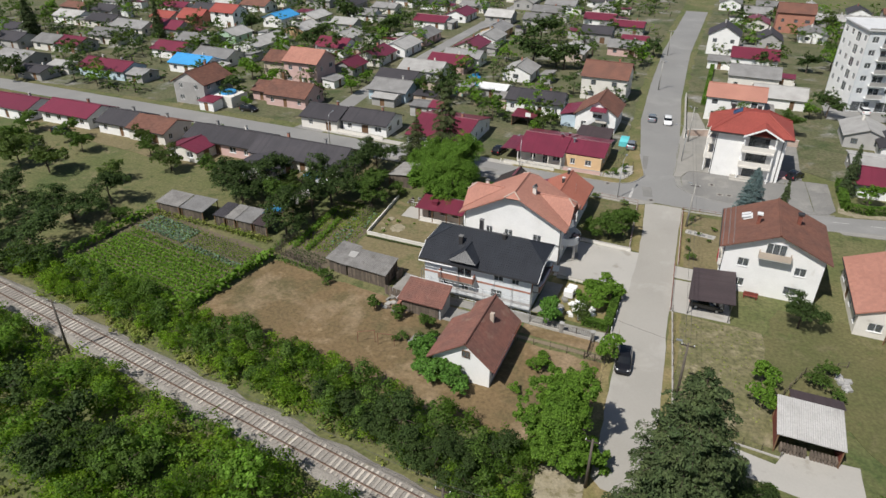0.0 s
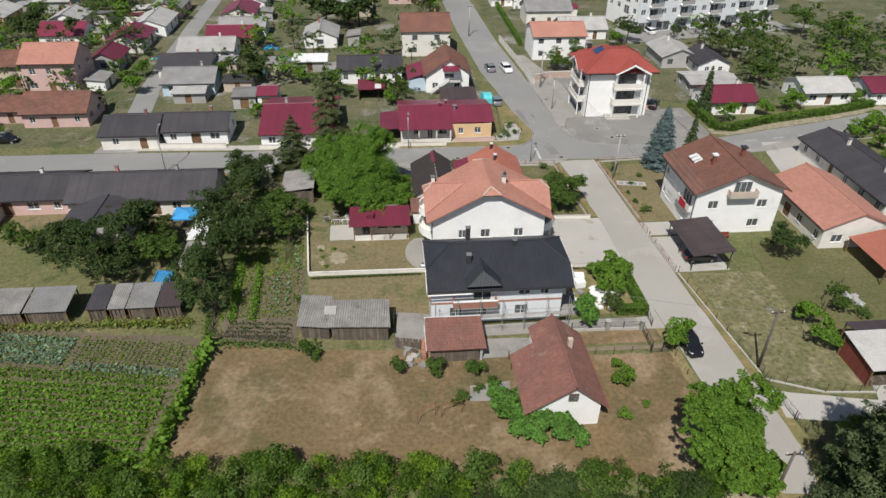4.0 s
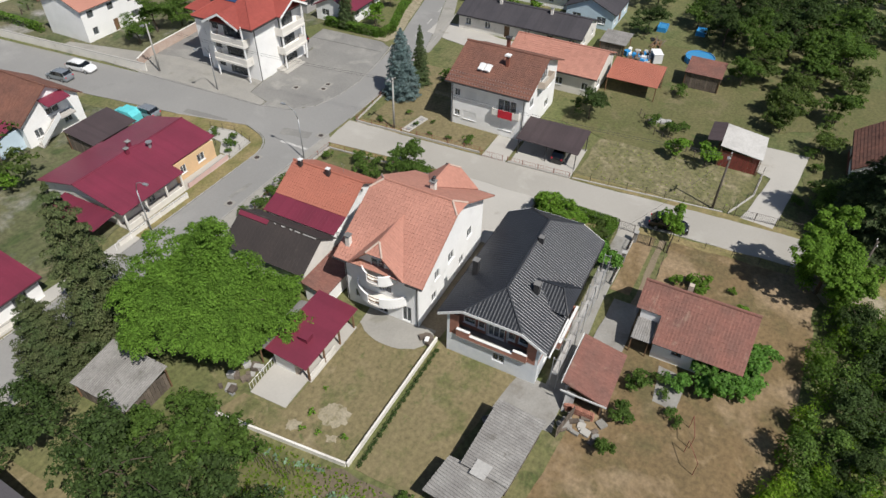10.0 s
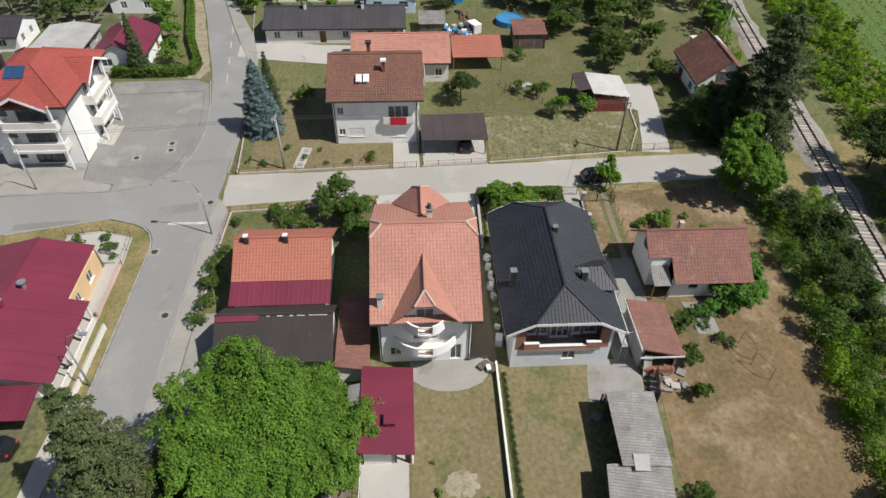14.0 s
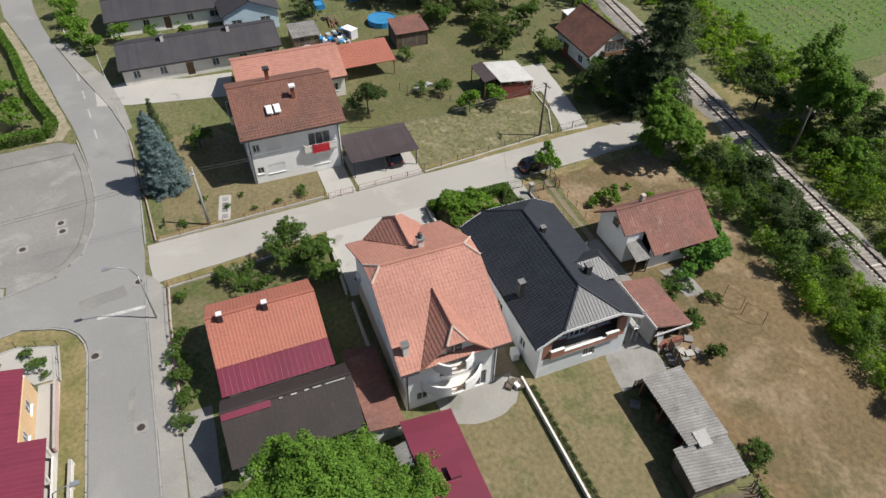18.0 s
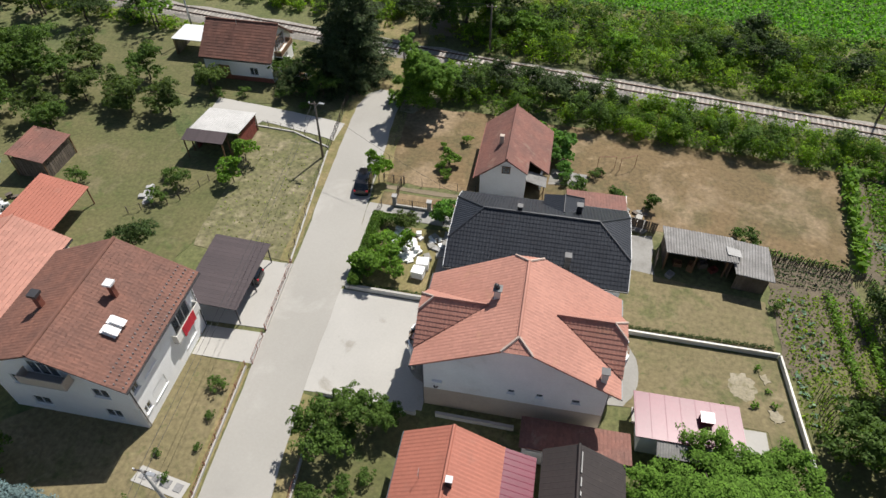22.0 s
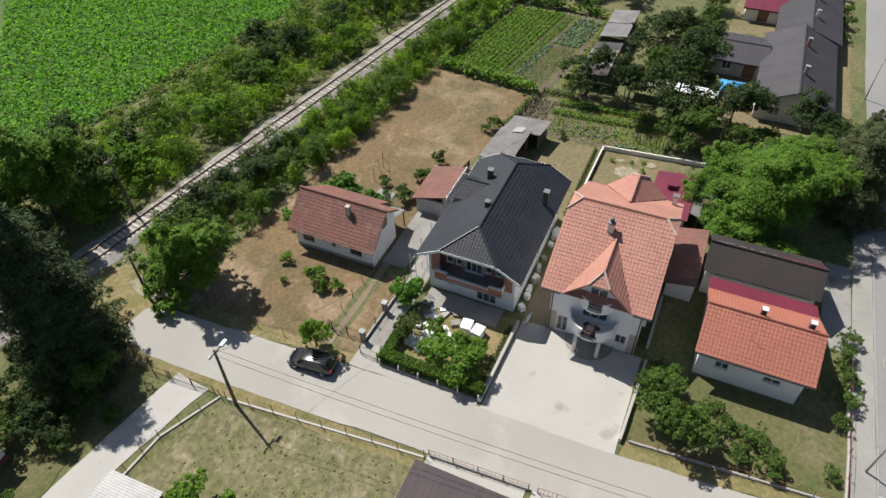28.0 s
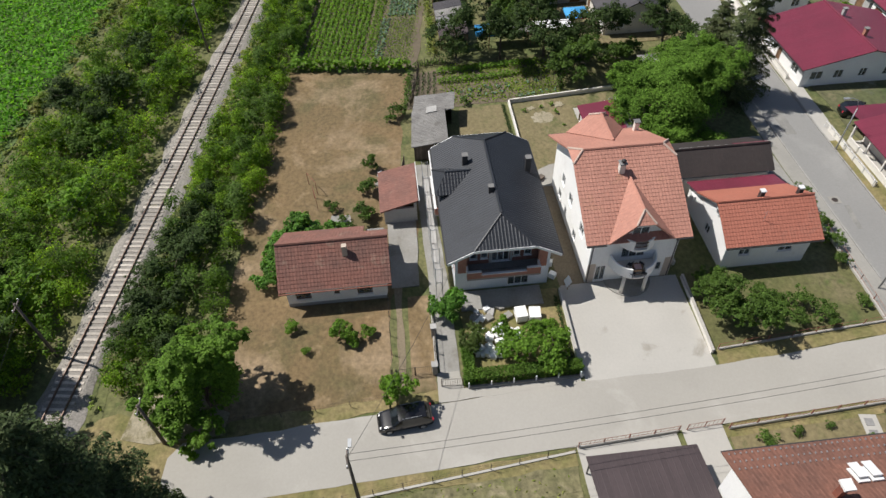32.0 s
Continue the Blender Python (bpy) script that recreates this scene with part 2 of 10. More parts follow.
    navy_tile=mat("anthracite_roof_tile", (0.030, 0.033, 0.040), (0.024, 0.026, 0.032), 0.5, 6.0, 0.2, 0.42, 0.04, island=0.12, spec=0.44),
    maroon=mat("maroon_sheet", (0.180, 0.030, 0.053), (0.152, 0.028, 0.047), 0.3, 3.0, 0.08, 0.36, 0.1, each=0.12, island=0.06),
    dark_sheet=mat("dark_sheet", (0.050, 0.045, 0.050), (0.039, 0.036, 0.041), 0.3, 4.0, 0.18, 0.7, 0.2, each=0.2, island=0.12),
    tar_sheet=mat("dark_brown_tar_sheet", (0.040, 0.031, 0.029), (0.030, 0.024, 0.023), 0.3, 4.0, 0.2, 0.8, 0.2, stain=(0.065, 0.052, 0.046), stain_scale=0.5, stain_at=0.6),
    brown_sheet=mat("dark_brown_sheet", (0.062, 0.044, 0.046), (0.05, 0.036, 0.038), 0.3, 4.0, 0.12, 0.72, 0.2, island=0.1),
    asbestos=mat("grey_corrugated_sheet", (0.27, 0.26, 0.245), (0.19, 0.18, 0.17), 0.7, 6.0, 0.28, 0.9, 0.4, island=0.07, stain=(0.15, 0.14, 0.125), stain_scale=0.9, stain_at=0.6),
    light_sheet=mat("pale_grey_sheet", (0.41, 0.40, 0.385), (0.33, 0.32, 0.305), 0.4, 5.0, 0.18, 0.8, 0.3, each=0.2, stain=(0.28, 0.27, 0.26), stain_scale=0.4, stain_at=0.6),
    grey_sheet=mat("grey_roof_sheet", (0.24, 0.235, 0.23), (0.18, 0.175, 0.17), 0.4, 5.0, 0.2, 0.8, 0.3, each=0.25),
    blue_sheet=mat("blue_sheet", (0.06, 0.33, 0.66), (0.05, 0.29, 0.60), 0.6, 4.0, 0.1, 0.5, 0.1),
    white_sheet=mat("white_sheet", (0.72, 0.72, 0.72), (0.64, 0.64, 0.64), 0.5, 5.0, 0.06, 0.5, 0.1),
    old_wood=mat("grey_boards", (0.15, 0.12, 0.095), (0.10, 0.08, 0.064), 1.5, 9.0, 0.35, 0.9, 0.4, each=0.3, island=0.3),
    red_wood=mat("red_brown_boards", (0.21, 0.05, 0.035), (0.16, 0.04, 0.03), 1.5, 9.0, 0.25, 0.8, 0.3, each=0.15),
    beam=mat("brown_timber", (0.20, 0.115, 0.06), (0.15, 0.085, 0.045), 1.5, 9.0, 0.25, 0.8, 0.3, each=0.2),
    pole=mat("pole_timber", (0.13, 0.11, 0.09), (0.10, 0.085, 0.07), 1.5, 9.0, 0.25, 0.9, 0.4),
    pole_concrete=mat("pole_concrete", (0.40, 0.39, 0.36), (0.33, 0.32, 0.30), 1.5, 9.0, 0.15, 0.9, 0.2),
    frame=mat("white_window_frame", (0.78, 0.78, 0.77), (0.72, 0.72, 0.71), 1.0, 8.0, 0.04, 0.5, 0),
    gutter=mat("dark_gutter", (0.045, 0.043, 0.045), (0.035, 0.034, 0.036), 1.0, 8.0, 0.1, 0.45, 0),
    zinc=mat("zinc", (0.45, 0.46, 0.47), (0.36, 0.37, 0.38), 1.5, 8.0, 0.12, 0.45, 0.05, metal=0.6),
    iron=mat("dark_iron", (0.05, 0.045, 0.043), (0.08, 0.055, 0.045), 2.0, 8.0, 0.2, 0.6, 0.1, metal=0.3),
    rust=mat("red_brown_iron", (0.24, 0.085, 0.055), (0.19, 0.065, 0.045), 2.0, 8.0, 0.2, 0.7, 0.1),
    black=mat("black_rubber", (0.02, 0.02, 0.02), (0.025, 0.025, 0.025), 2.0, 9.0, 0.1, 0.8, 0),
    car_black=mat("black_car_paint", (0.012, 0.012, 0.014), (0.012, 0.012, 0.014), 1.0, 5.0, 0.02, 0.16, 0, spec=0.7),
    car_white=mat("white_car_paint", (0.75, 0.75, 0.75), (0.74, 0.74, 0.74), 1.0, 5.0, 0.02, 0.2, 0, spec=0.6),
    car_silver=mat("silver_car_paint", (0.32, 0.35, 0.38), (0.32, 0.35, 0.38), 1.0, 5.0, 0.02, 0.25, 0, metal=0.5),
    red_cloth=mat("red_cloth", (0.52, 0.02, 0.035), (0.42, 0.016, 0.03), 2.0, 6.0, 0.15, 0.9, 0.3),
    blue_plastic=mat("blue_plastic", (0.03, 0.28, 0.62), (0.03, 0.23, 0.52), 1.2, 5.0, 0.15, 0.5, 0.2),
    turquoise=mat("turquoise_cover", (0.12, 0.55, 0.58), (0.10, 0.48, 0.52), 1.2, 5.0, 0.15, 0.6, 0.2),
    water=mat("pool_water", (0.06, 0.27, 0.50), (0.05, 0.23, 0.44), 1.0, 5.0, 0.1, 0.08, 0.1),
    paint=mat("road_paint", (0.55, 0.54, 0.51), (0.40, 0.39, 0.37), 1.5, 5.0, 0.25, 0.8, 0),
    flower=mat("pale_flowers", (0.55, 0.50, 0.45), (0.65, 0.55, 0.52), 2.0, 6.0, 0.2, 0.8, 0, island=0.2),
    bark=mat("bark", (0.10, 0.075, 0.055), (0.07, 0.052, 0.038), 2.0, 8.0, 0.3, 0.95, 0.6),
    solar=mat("solar_collector", (0.03, 0.07, 0.16), (0.03, 0.06, 0.13), 1.0, 4.0, 0.1, 0.15, 0, spec=0.6),
    glass=glass_mat("window_glass", (0.35, 0.38, 0.40)),
    leaf_walnut=leaf_mat("walnut_leaves", (0.110, 0.200, 0.028), (0.082, 0.155, 0.022), 0.26, 0.8),
    leaf_bright=leaf_mat("bright_leaves", (0.141, 0.247, 0.033), (0.105, 0.196, 0.027)),
    leaf_mid=leaf_mat("green_leaves", (0.086, 0.142, 0.028), (0.066, 0.118, 0.023), 0.32),
    leaf_dark=leaf_mat("dark_leaves", (0.038, 0.066, 0.018), (0.047, 0.075, 0.020), 0.18),
    leaf_olive=leaf_mat("olive_leaves", (0.095, 0.135, 0.037), (0.075, 0.113, 0.028)),
    leaf_fig=leaf_mat("fig_leaves", (0.115, 0.235, 0.045), (0.09, 0.185, 0.036)),
    needle=leaf_mat("dark_needles", (0.050, 0.078, 0.030), (0.074, 0.098, 0.038), 0.12),
    needle_brown=leaf_mat("brownish_needles", (0.056, 0.082, 0.030), (0.084, 0.096, 0.040), 0.12),
    needle_blue=leaf_mat("blue_needles", (0.13, 0.185, 0.185), (0.10, 0.15, 0.15), 0.08),
    maize=leaf_mat("maize_leaves", (0.136, 0.300, 0.034), (0.110, 0.255, 0.029), 0.42),
    under=leaf_mat("undergrowth_leaves", (0.205, 0.305, 0.038), (0.152, 0.242, 0.031), 0.64),
    under_dark=leaf_mat("climber_leaves", (0.090, 0.156, 0.028), (0.108, 0.180, 0.031), 0.64),
    maize_soil=mat("maize_soil", (0.065, 0.105, 0.026), (0.08, 0.12, 0.03), 0.2, 2.0, 0.4, 0.95, 0.5),
    car_glass=mat("tinted_car_glass", (0.01, 0.012, 0.014), (0.01, 0.012, 0.014), 1.0, 4.0, 0.02, 0.06, 0, spec=0.7),
    mortar=mat("mortar", (0.50, 0.40, 0.34), (0.45, 0.33, 0.27), 1.0, 6.0, 0.15, 0.9, 0.2),
    weeds=leaf_mat("weeds", (0.158, 0.227, 0.042), (0.213, 0.215, 0.068), 0.3),
    hedge=leaf_mat("hedge_leaves", (0.102, 0.180, 0.026), (0.072, 0.138, 0.022), 0.2),
    cabbage=leaf_mat("cabbage_leaves", (0.16, 0.24, 0.15), (0.12, 0.19, 0.12), 0.15),
)



# ---- builders ----
class Shape:
    """Points and faces of one mesh."""

    def __init__(self):
        self.v, self.f = [], []

    def poly(self, pts):
        n = len(self.v)
        self.v += [tuple(p) for p in pts]
        self.f.append(tuple(range(n, n + len(pts))))
        return self

    def box(self, x0, y0, z0, x1, y1, z1):
        x0, x1, y0, y1, z0, z1 = min(x0, x1), max(x0, x1), min(y0, y1), max(y0, y1), min(z0, z1), max(z0, z1)
        n = len(self.v)
        self.v += [(x, y, z) for z in (z0, z1) for x, y in ((x0, y0), (x1, y0), (x1, y1), (x0, y1))]
        self.f += [tuple(n + i for i in q) for q in ((3, 2, 1, 0), (4, 5, 6, 7), (0, 1, 5, 4), (1, 2, 6, 5), (2, 3, 7, 6), (3, 0, 4, 7))]
        return self

    def extrude(self, pts, d):
        """A polygon with thickness: pts, and the same pts moved by d."""
        n, k, d = len(self.v), len(pts), Vector(d)
        self.v += [tuple(p) for p in pts] + [tuple(Vector(p) + d) for p in pts]
        self.f += [tuple(range(n, n + k)), tuple(range(n + 2 * k - 1, n + k - 1, -1))]
        self.f += [(n + i, n + k + i, n + k + (i + 1) % k, n + (i + 1) % k) for i in range(k)]
        return self

    def tube(self, pts, r, sides=6, r1=None):
        """A round bar along pts, tapering from r to r1."""
        pts, r1 = [Vector(p) for p in pts], r if r1 is None else r1
        n = len(self.v)
        for i, p in enumerate(pts):
            way = (pts[min(i + 1, len(pts) - 1)] - pts[max(i - 1, 0)]).normalized()
            side = way.cross(Vector((0, 0, 1)) if abs(way.z) < 0.9 else Vector((1, 0, 0))).normalized()
            up, rad = side.cross(way), r + (r1 - r) * i / max(1, len(pts) - 1)
            self.v += [tuple(p + rad * (math.cos(a) * side + math.sin(a) * up)) for a in (2 * math.pi * k / sides for k in range(sides))]
        for i in range(len(pts) - 1):
            for k in range(sides):
                a, b = n + i * sides + k, n + i * sides + (k + 1) % sides
                self.f.append((a, b, b + sides, a + sides))
        self.f += [tuple(range(n + sides - 1, n - 1, -1)), tuple(range(n + (len(pts) - 1) * sides, n + len(pts) * sides))]
        return self

    def arc(self, cx, cy, r0, r1, a0, a1, z0, z1, steps=16):
        """A curved wall, ring or disc sector."""
        n, whole = len(self.v), abs(a1 - a0) >= 360
        count = steps if whole else steps + 1
        for k in range(count):
            a = radians(a0 + (a1 - a0) * k / steps)
            self.v += [(cx + r * math.cos(a), cy + r * math.sin(a), z) for r, z in ((r0, z0), (r1, z0), (r1, z1), (r0, z1))]
        for k in range(steps):
            p, q = n + 4 * k, n + 4 * ((k + 1) % count)
            self.f += [(p + e, p + (e + 1) % 4, q + (e + 1) % 4, q + e) for e in range(4)]
        if not whole:
            self.f += [(n, n + 1, n + 2, n + 3), tuple(n + 4 * steps + e for e in (3, 2, 1, 0))]
        return self

    def panel(self, at, us, zs, solid, d0, d1):
        """An upright slab over the grid us x zs, in one piece, with every cell that is not solid left open."""
        ids = {}

        def corner(i, j, d):
            if (i, j, d) not in ids:
                ids[i, j, d] = len(self.v)
                self.v.append(tuple(at(us[i], d, zs[j])))
            return ids[i, j, d]

        full = {(i, j) for i in range(len(us) - 1) for j in range(len(zs) - 1) if solid((us[i] + us[i + 1]) / 2, (zs[j] + zs[j + 1]) / 2)}
        for i, j in sorted(full):
            ring = ((i, j), (i + 1, j), (i + 1, j + 1), (i, j + 1))
            self.f.append(tuple(corner(*c, d1) for c in ring))
            self.f.append(tuple(corner(*c, d0) for c in ring[::-1]))
            for k, (di, dj) in enumerate(((0, -1), (1, 0), (0, 1), (-1, 0))):
                if (i + di, j + dj) not in full:
                    a, b = ring[k], ring[(k + 1) % 4]
                    self.f.append((corner(*a, d1), corner(*a, d0), corner(*b, d0), corner(*b, d1)))
        return self

    def mesh(self, name, smooth=False):
        me = bpy.data.meshes.new(name)
        me.from_pydata(self.v, [], self.f)
        bm = bmesh.new()
        bm.from_mesh(me)
        bmesh.ops.recalc_face_normals(bm, faces=bm.faces)
        bm.to_mesh(me)
        bm.free()
        if smooth:
            me.shade_smooth()
        return me


def np_mesh(name, verts, quads):
    """A mesh of quads from arrays."""
    me = bpy.data.meshes.new(name)
    me.vertices.add(len(verts)), me.loops.add(quads.size), me.polygons.add(len(quads))
    me.vertices.foreach_set("co", np.ascontiguousarray(verts, dtype=np.float32).ravel())
    me.loops.foreach_set("vertex_index", np.ascontiguousarray(quads, dtype=np.int32).ravel())
    me.polygons.foreach_set("loop_start", np.arange(0, quads.size, 4, dtype=np.int32))
    me.update(calc_edges=True)
    return me


def thing(name, label, category, at=(0, 0, 0), turn=0.0, group="", kind=""):
    ob = new(name)
    ob.empty_display_size = 0.2
    ob.matrix_basis = pose(*at, 0, 0, turn)
    return tagged(ob, label, category, group, kind)


def part(name, shape, material, parent=None, label="", smooth=False):
    me = shape.mesh(name, smooth) if isinstance(shape, Shape) else shape
    if not me.materials:
        me.materials.append(M[material])
    ob = new(name, me)
    ob.parent = parent
    if label:
        ob["label"] = label
    return ob


def single(name, shape, material, label, category, kind="", group="", at=(0, 0, 0), turn=0.0, smooth=False):
    """A thing of one mesh."""
    ob = part(name, shape, material, None, "", smooth)
    ob.matrix_basis = pose(*at, 0, 0, turn)
    return tagged(ob, label, category, group, kind)


def clip(poly, axis, lim, keep_above):
    out = []
    for i in range(len(poly)):
        a, b = poly[i], poly[(i + 1) % len(poly)]
        ia, ib = ((a[axis] >= lim), (b[axis] >= lim)) if keep_above else ((a[axis] <= lim), (b[axis] <= lim))
        if ia:
            out.append(a)
        if ia != ib:
            t = (lim - a[axis]) / (b[axis] - a[axis])
            out.append((a[0] + t * (b[0] - a[0]), a[1] + t * (b[1] - a[1])))
    return out


PROFILES = dict(fine=(0.30, 0.38, 0.026, 0.026), panel=(1.15, 0.0, 0.003, 0.0), far=(1.2, 0.4, 0.02, 0.03), tile=(0.30, 0.36, 0.016, 0.028), seam=(0.45, 0.0, 0.010, 0.0), corr=(0.2, 0.0, 0.04, 0.0), corr_rows=(0.26, 1.3, 0.07, 0.015), shingle=(0.4, 0.30, 0.012, 0.03))


def tiled(shape, pts, kind="tile", thick=0.12):
    """A sloping roof face (convex, at any turn): as a slab where thick is given, else the courses of tiles or ribs of sheet on it."""
    pts = [Vector(p) for p in pts]
    nrm = Vector((0, 0, 0))
    for i in range(1, len(pts) - 1):
        nrm += (pts[i] - pts[0]).cross(pts[i + 1] - pts[0])
    nrm.normalize()
    if nrm.z < 0:
        nrm, pts = -nrm, pts[::-1]
    u = Vector((0, 0, 1)).cross(nrm)
    u = u.normalized() if u.length > 1e-4 else Vector((1, 0, 0))
    v = nrm.cross(u)
    o = pts[0]
    flat = [((p - o).dot(u), (p - o).dot(v)) for p in pts]
    if thick:
        shape.extrude(pts, -nrm * thick)
        return shape
    col, row, wave, step = PROFILES[kind]
    parts = {"seam": ((0, 0.86, 0, 0), (0.86, 0.93, 0, 1), (0.93, 1, 1, 0)), "panel": ((0, 0.94, 0, 0), (0.94, 0.97, 0, 1), (0.97, 1, 1, 0)), "fine": ((0, 0.38, 0, 0), (0.38, 0.54, 0, 1), (0.54, 0.84, 1, 1), (0.84, 1, 1, 0))}.get(kind, ((0, 0.62, 0, 1), (0.62, 1, 1, 0)))
    u0, u1 = min(p[0] for p in flat), max(p[0] for p in flat)
    v0, v1 = min(p[1] for p in flat), max(p[1] for p in flat)
    rows = int((v1 - v0) / row) + 1 if row else 1
    row = row or (v1 - v0 + 0.01)
    for j in range(rows):
        a = v0 + j * row
        strip = clip(clip(flat, 1, a, True), 1, min(a + row, v1 + 0.01), False)
        if len(strip) < 3:
            continue
        s0, s1 = min(p[0] for p in strip), max(p[0] for p in strip)
        i0, i1 = int((s0 - u0) / col), int((s1 - u0) / col) + 1
        for i in range(i0, i1):
            left = u0 + i * col
            for k0, k1, h0, h1 in parts:
                lo, hi = left + k0 * col, left + k1 * col
                cell = clip(clip(strip, 0, lo, True), 0, hi, False)
                if len(cell) < 3:
                    continue
                h = lambda p: 0.006 + step * (1 - (p[1] - a) / row) + wave * (h0 + (h1 - h0) * (p[0] - lo) / (hi - lo))
                shape.poly([o + u * p[0] + v * p[1] + nrm * h(p) for p in cell])
        if step:
            low = clip(strip, 1, a + 0.001, False)
            x0, x1 = (min(p[0] for p in low), max(p[0] for p in low)) if low else (s0, s1)
            if x1 - x0 > 0.05:
                q = [o + u * x + v * (a - 0.003) for x in (x0, x1)]
                shape.poly([q[0], q[1], q[1] + nrm * (step + wave * 0.5), q[0] + nrm * (step + wave * 0.5)])
    return shape


def slope(parent, pts, material, kind="tile", name="roof_slope", thick=0.12):
    """A roof face: its slab, and on it the courses of tiles or the ribs of the sheet."""
    ob = part(name, tiled(Shape(), pts, kind, thick), material, parent)
    if kind:
        tagged(part("tiles" if kind in ("tile", "shingle", "fine", "far") else "ribs", tiled(Shape(), pts, kind, 0), material, ob), kind="stuff")
    return ob


def ridge(parent, pts, material, r=0.13, name="ridge_cap"):
    return part(name, Shape().tube(pts, r, 6), material, parent, smooth=False)


SIDES = dict(S=lambda b, u, d, z: (b[0] + u, b[1] - d, z), N=lambda b, u, d, z: (b[0] + u, b[3] + d, z),
             W=lambda b, u, d, z: (b[0] - d, b[1] + u, z), E=lambda b, u, d, z: (b[2] + d, b[1] + u, z))


def side_box(shape, b, side, u0, u1, d0, d1, z0, z1):
    p, q = SIDES[side](b, u0, d0, z0), SIDES[side](b, u1, d1, z1)
    return shape.box(*p, *q)


def window(parent, b, side, u0, u1, z0, z1, frame_mat="frame", bars=1, sill=True, name="window"):
    """A set-in window: frame with bars, a pane, a sill."""
    w = 0.07
    posts = [u0 + (u1 - u0) * (k + 1) / (bars + 1) for k in range(bars)]
    us = sorted([u0, u0 + w, u1 - w, u1] + [c + e for c in posts for e in (-0.03, 0.03)])
    rim = lambda u, z: not (u0 + w < u < u1 - w and z0 + w < z < z1 - w) or any(abs(u - c) < 0.03 for c in posts)
    s = Shape().panel(lambda u, d, z: SIDES[side](b, u, d, z), us, [z0, z0 + w, z1 - w, z1], rim, -0.14, -0.06)
    win = part(name, s, frame_mat, parent)
    part("pane", side_box(Shape(), b, side, u0 + w, u1 - w, -0.11, -0.095, z0 + w, z1 - w), "glass", win)
    if sill:
        part("sill", side_box(Shape(), b, side, u0 - 0.06, u1 + 0.06, -0.05, 0.08, z0 - 0.05, z0 + 0.002), "frame", win)
    return win


def wall(parent, b, side, z0, z1, material, holes=(), thick=0.25, span=None, name="wall"):
    """One side of a box house b = (x0, y0, x1, y1), with holes (u0, u1, z0, z1) that go through it."""
    length = (b[2] - b[0]) if side in "SN" else (b[3] - b[1])
    lo, hi = span or ((0.0, length) if side in "SN" else (thick, length - thick))
    us = sorted({lo, hi, *(min(max(h[i], lo), hi) for h in holes for i in (0, 1))})
    zs = sorted({z0, z1, *(min(max(h[i], z0), z1) for h in holes for i in (2, 3))})
    solid = lambda u, z: not any(h[0] < u < h[1] and h[2] < z < h[3] for h in holes)
    s = Shape().panel(lambda u, d, z: SIDES[side](b, u, d, z), us, zs, solid, -thick, 0)
    return part(name, s, material, parent)


def gable(parent, b, side, pts, material, thick=0.25, name="gable"):
    """An upright wall piece of any outline, pts = (u, z)."""
    p = [SIDES[side](b, u, 0, z) for u, z in pts]
    q = Vector(SIDES[side](b, 0, -thick, 0)) - Vector(SIDES[side](b, 0, 0, 0))
    return part(name, Shape().extrude(p, q), material, parent)


def chimney(parent, x, y, z0, z1, w=0.45, material="offwhite", cap=True):
    c = part("chimney", Shape().box(x - w / 2, y - w / 2, z0, x + w / 2, y + w / 2, z1), material, parent)
    if cap:
        part("chimney_cap", Shape().box(x - w * 0.7, y - w * 0.7, z1 + 0.14, x + w * 0.7, y + w * 0.7, z1 + 0.2)
             .box(x - w * 0.45, y - w * 0.45, z1 - 0.002, x - w * 0.3, y + w * 0.45, z1 + 0.141).box(x + w * 0.3, y - w * 0.45, z1 - 0.002, x + w * 0.45, y + w * 0.45, z1 + 0.141), "grey_sheet", c)
    return c


def jitter_line(pts, closed=True, step=2.0, amount=0.12, seed=1):
    rng = random.Random(seed)
    out = []
    for i in range(len(pts) if closed else len(pts) - 1):
        a, b = Vector(pts[i]), Vector(pts[(i + 1) % len(pts)])
        k = max(1, int((b - a).length / step))
        nrm = Vector((-(b - a).y, (b - a).x)).normalized()
        for j in range(k):
            out.append(a.lerp(b, j / k) + nrm * (rng.uniform(-amount, amount) if j else 0))
    return out


def patch(name, pts, material, z, label, category, amount=0.12, seed=1, step=1.5, kind="structure"):
    """A piece of ground cover as a thin sheet with an uneven edge."""
    line = jitter_line(pts, True, step, amount, seed)
    z += seed * 0.0011
    return single(name, Shape().extrude([(p.x, p.y, z) for p in line], (0, 0, -max(0.012, z * 0.9))), material, label, category, kind)


# ---- vegetation builders ----
def leaf_quads(c, nrm, size, rng, slim=0.55):
    """Diamond-shaped leaves at places c, facing about nrm."""
    n = len(c)
    r = rng.normal(size=(n, 3))
    t = np.cross(nrm, r)
    t /= np.linalg.norm(t, axis=1)[:, None] + 1e-9
    b = np.cross(nrm, t)
    s = np.asarray(size).reshape(-1, 1) * 0.5
    fold = nrm * s * 0.18
    v = np.stack([c + t * s, c + b * s * slim + fold, c - t * s, c - b * s * slim + fold], axis=1).reshape(-1, 3)
    return v, np.arange(4 * n).reshape(-1, 4)


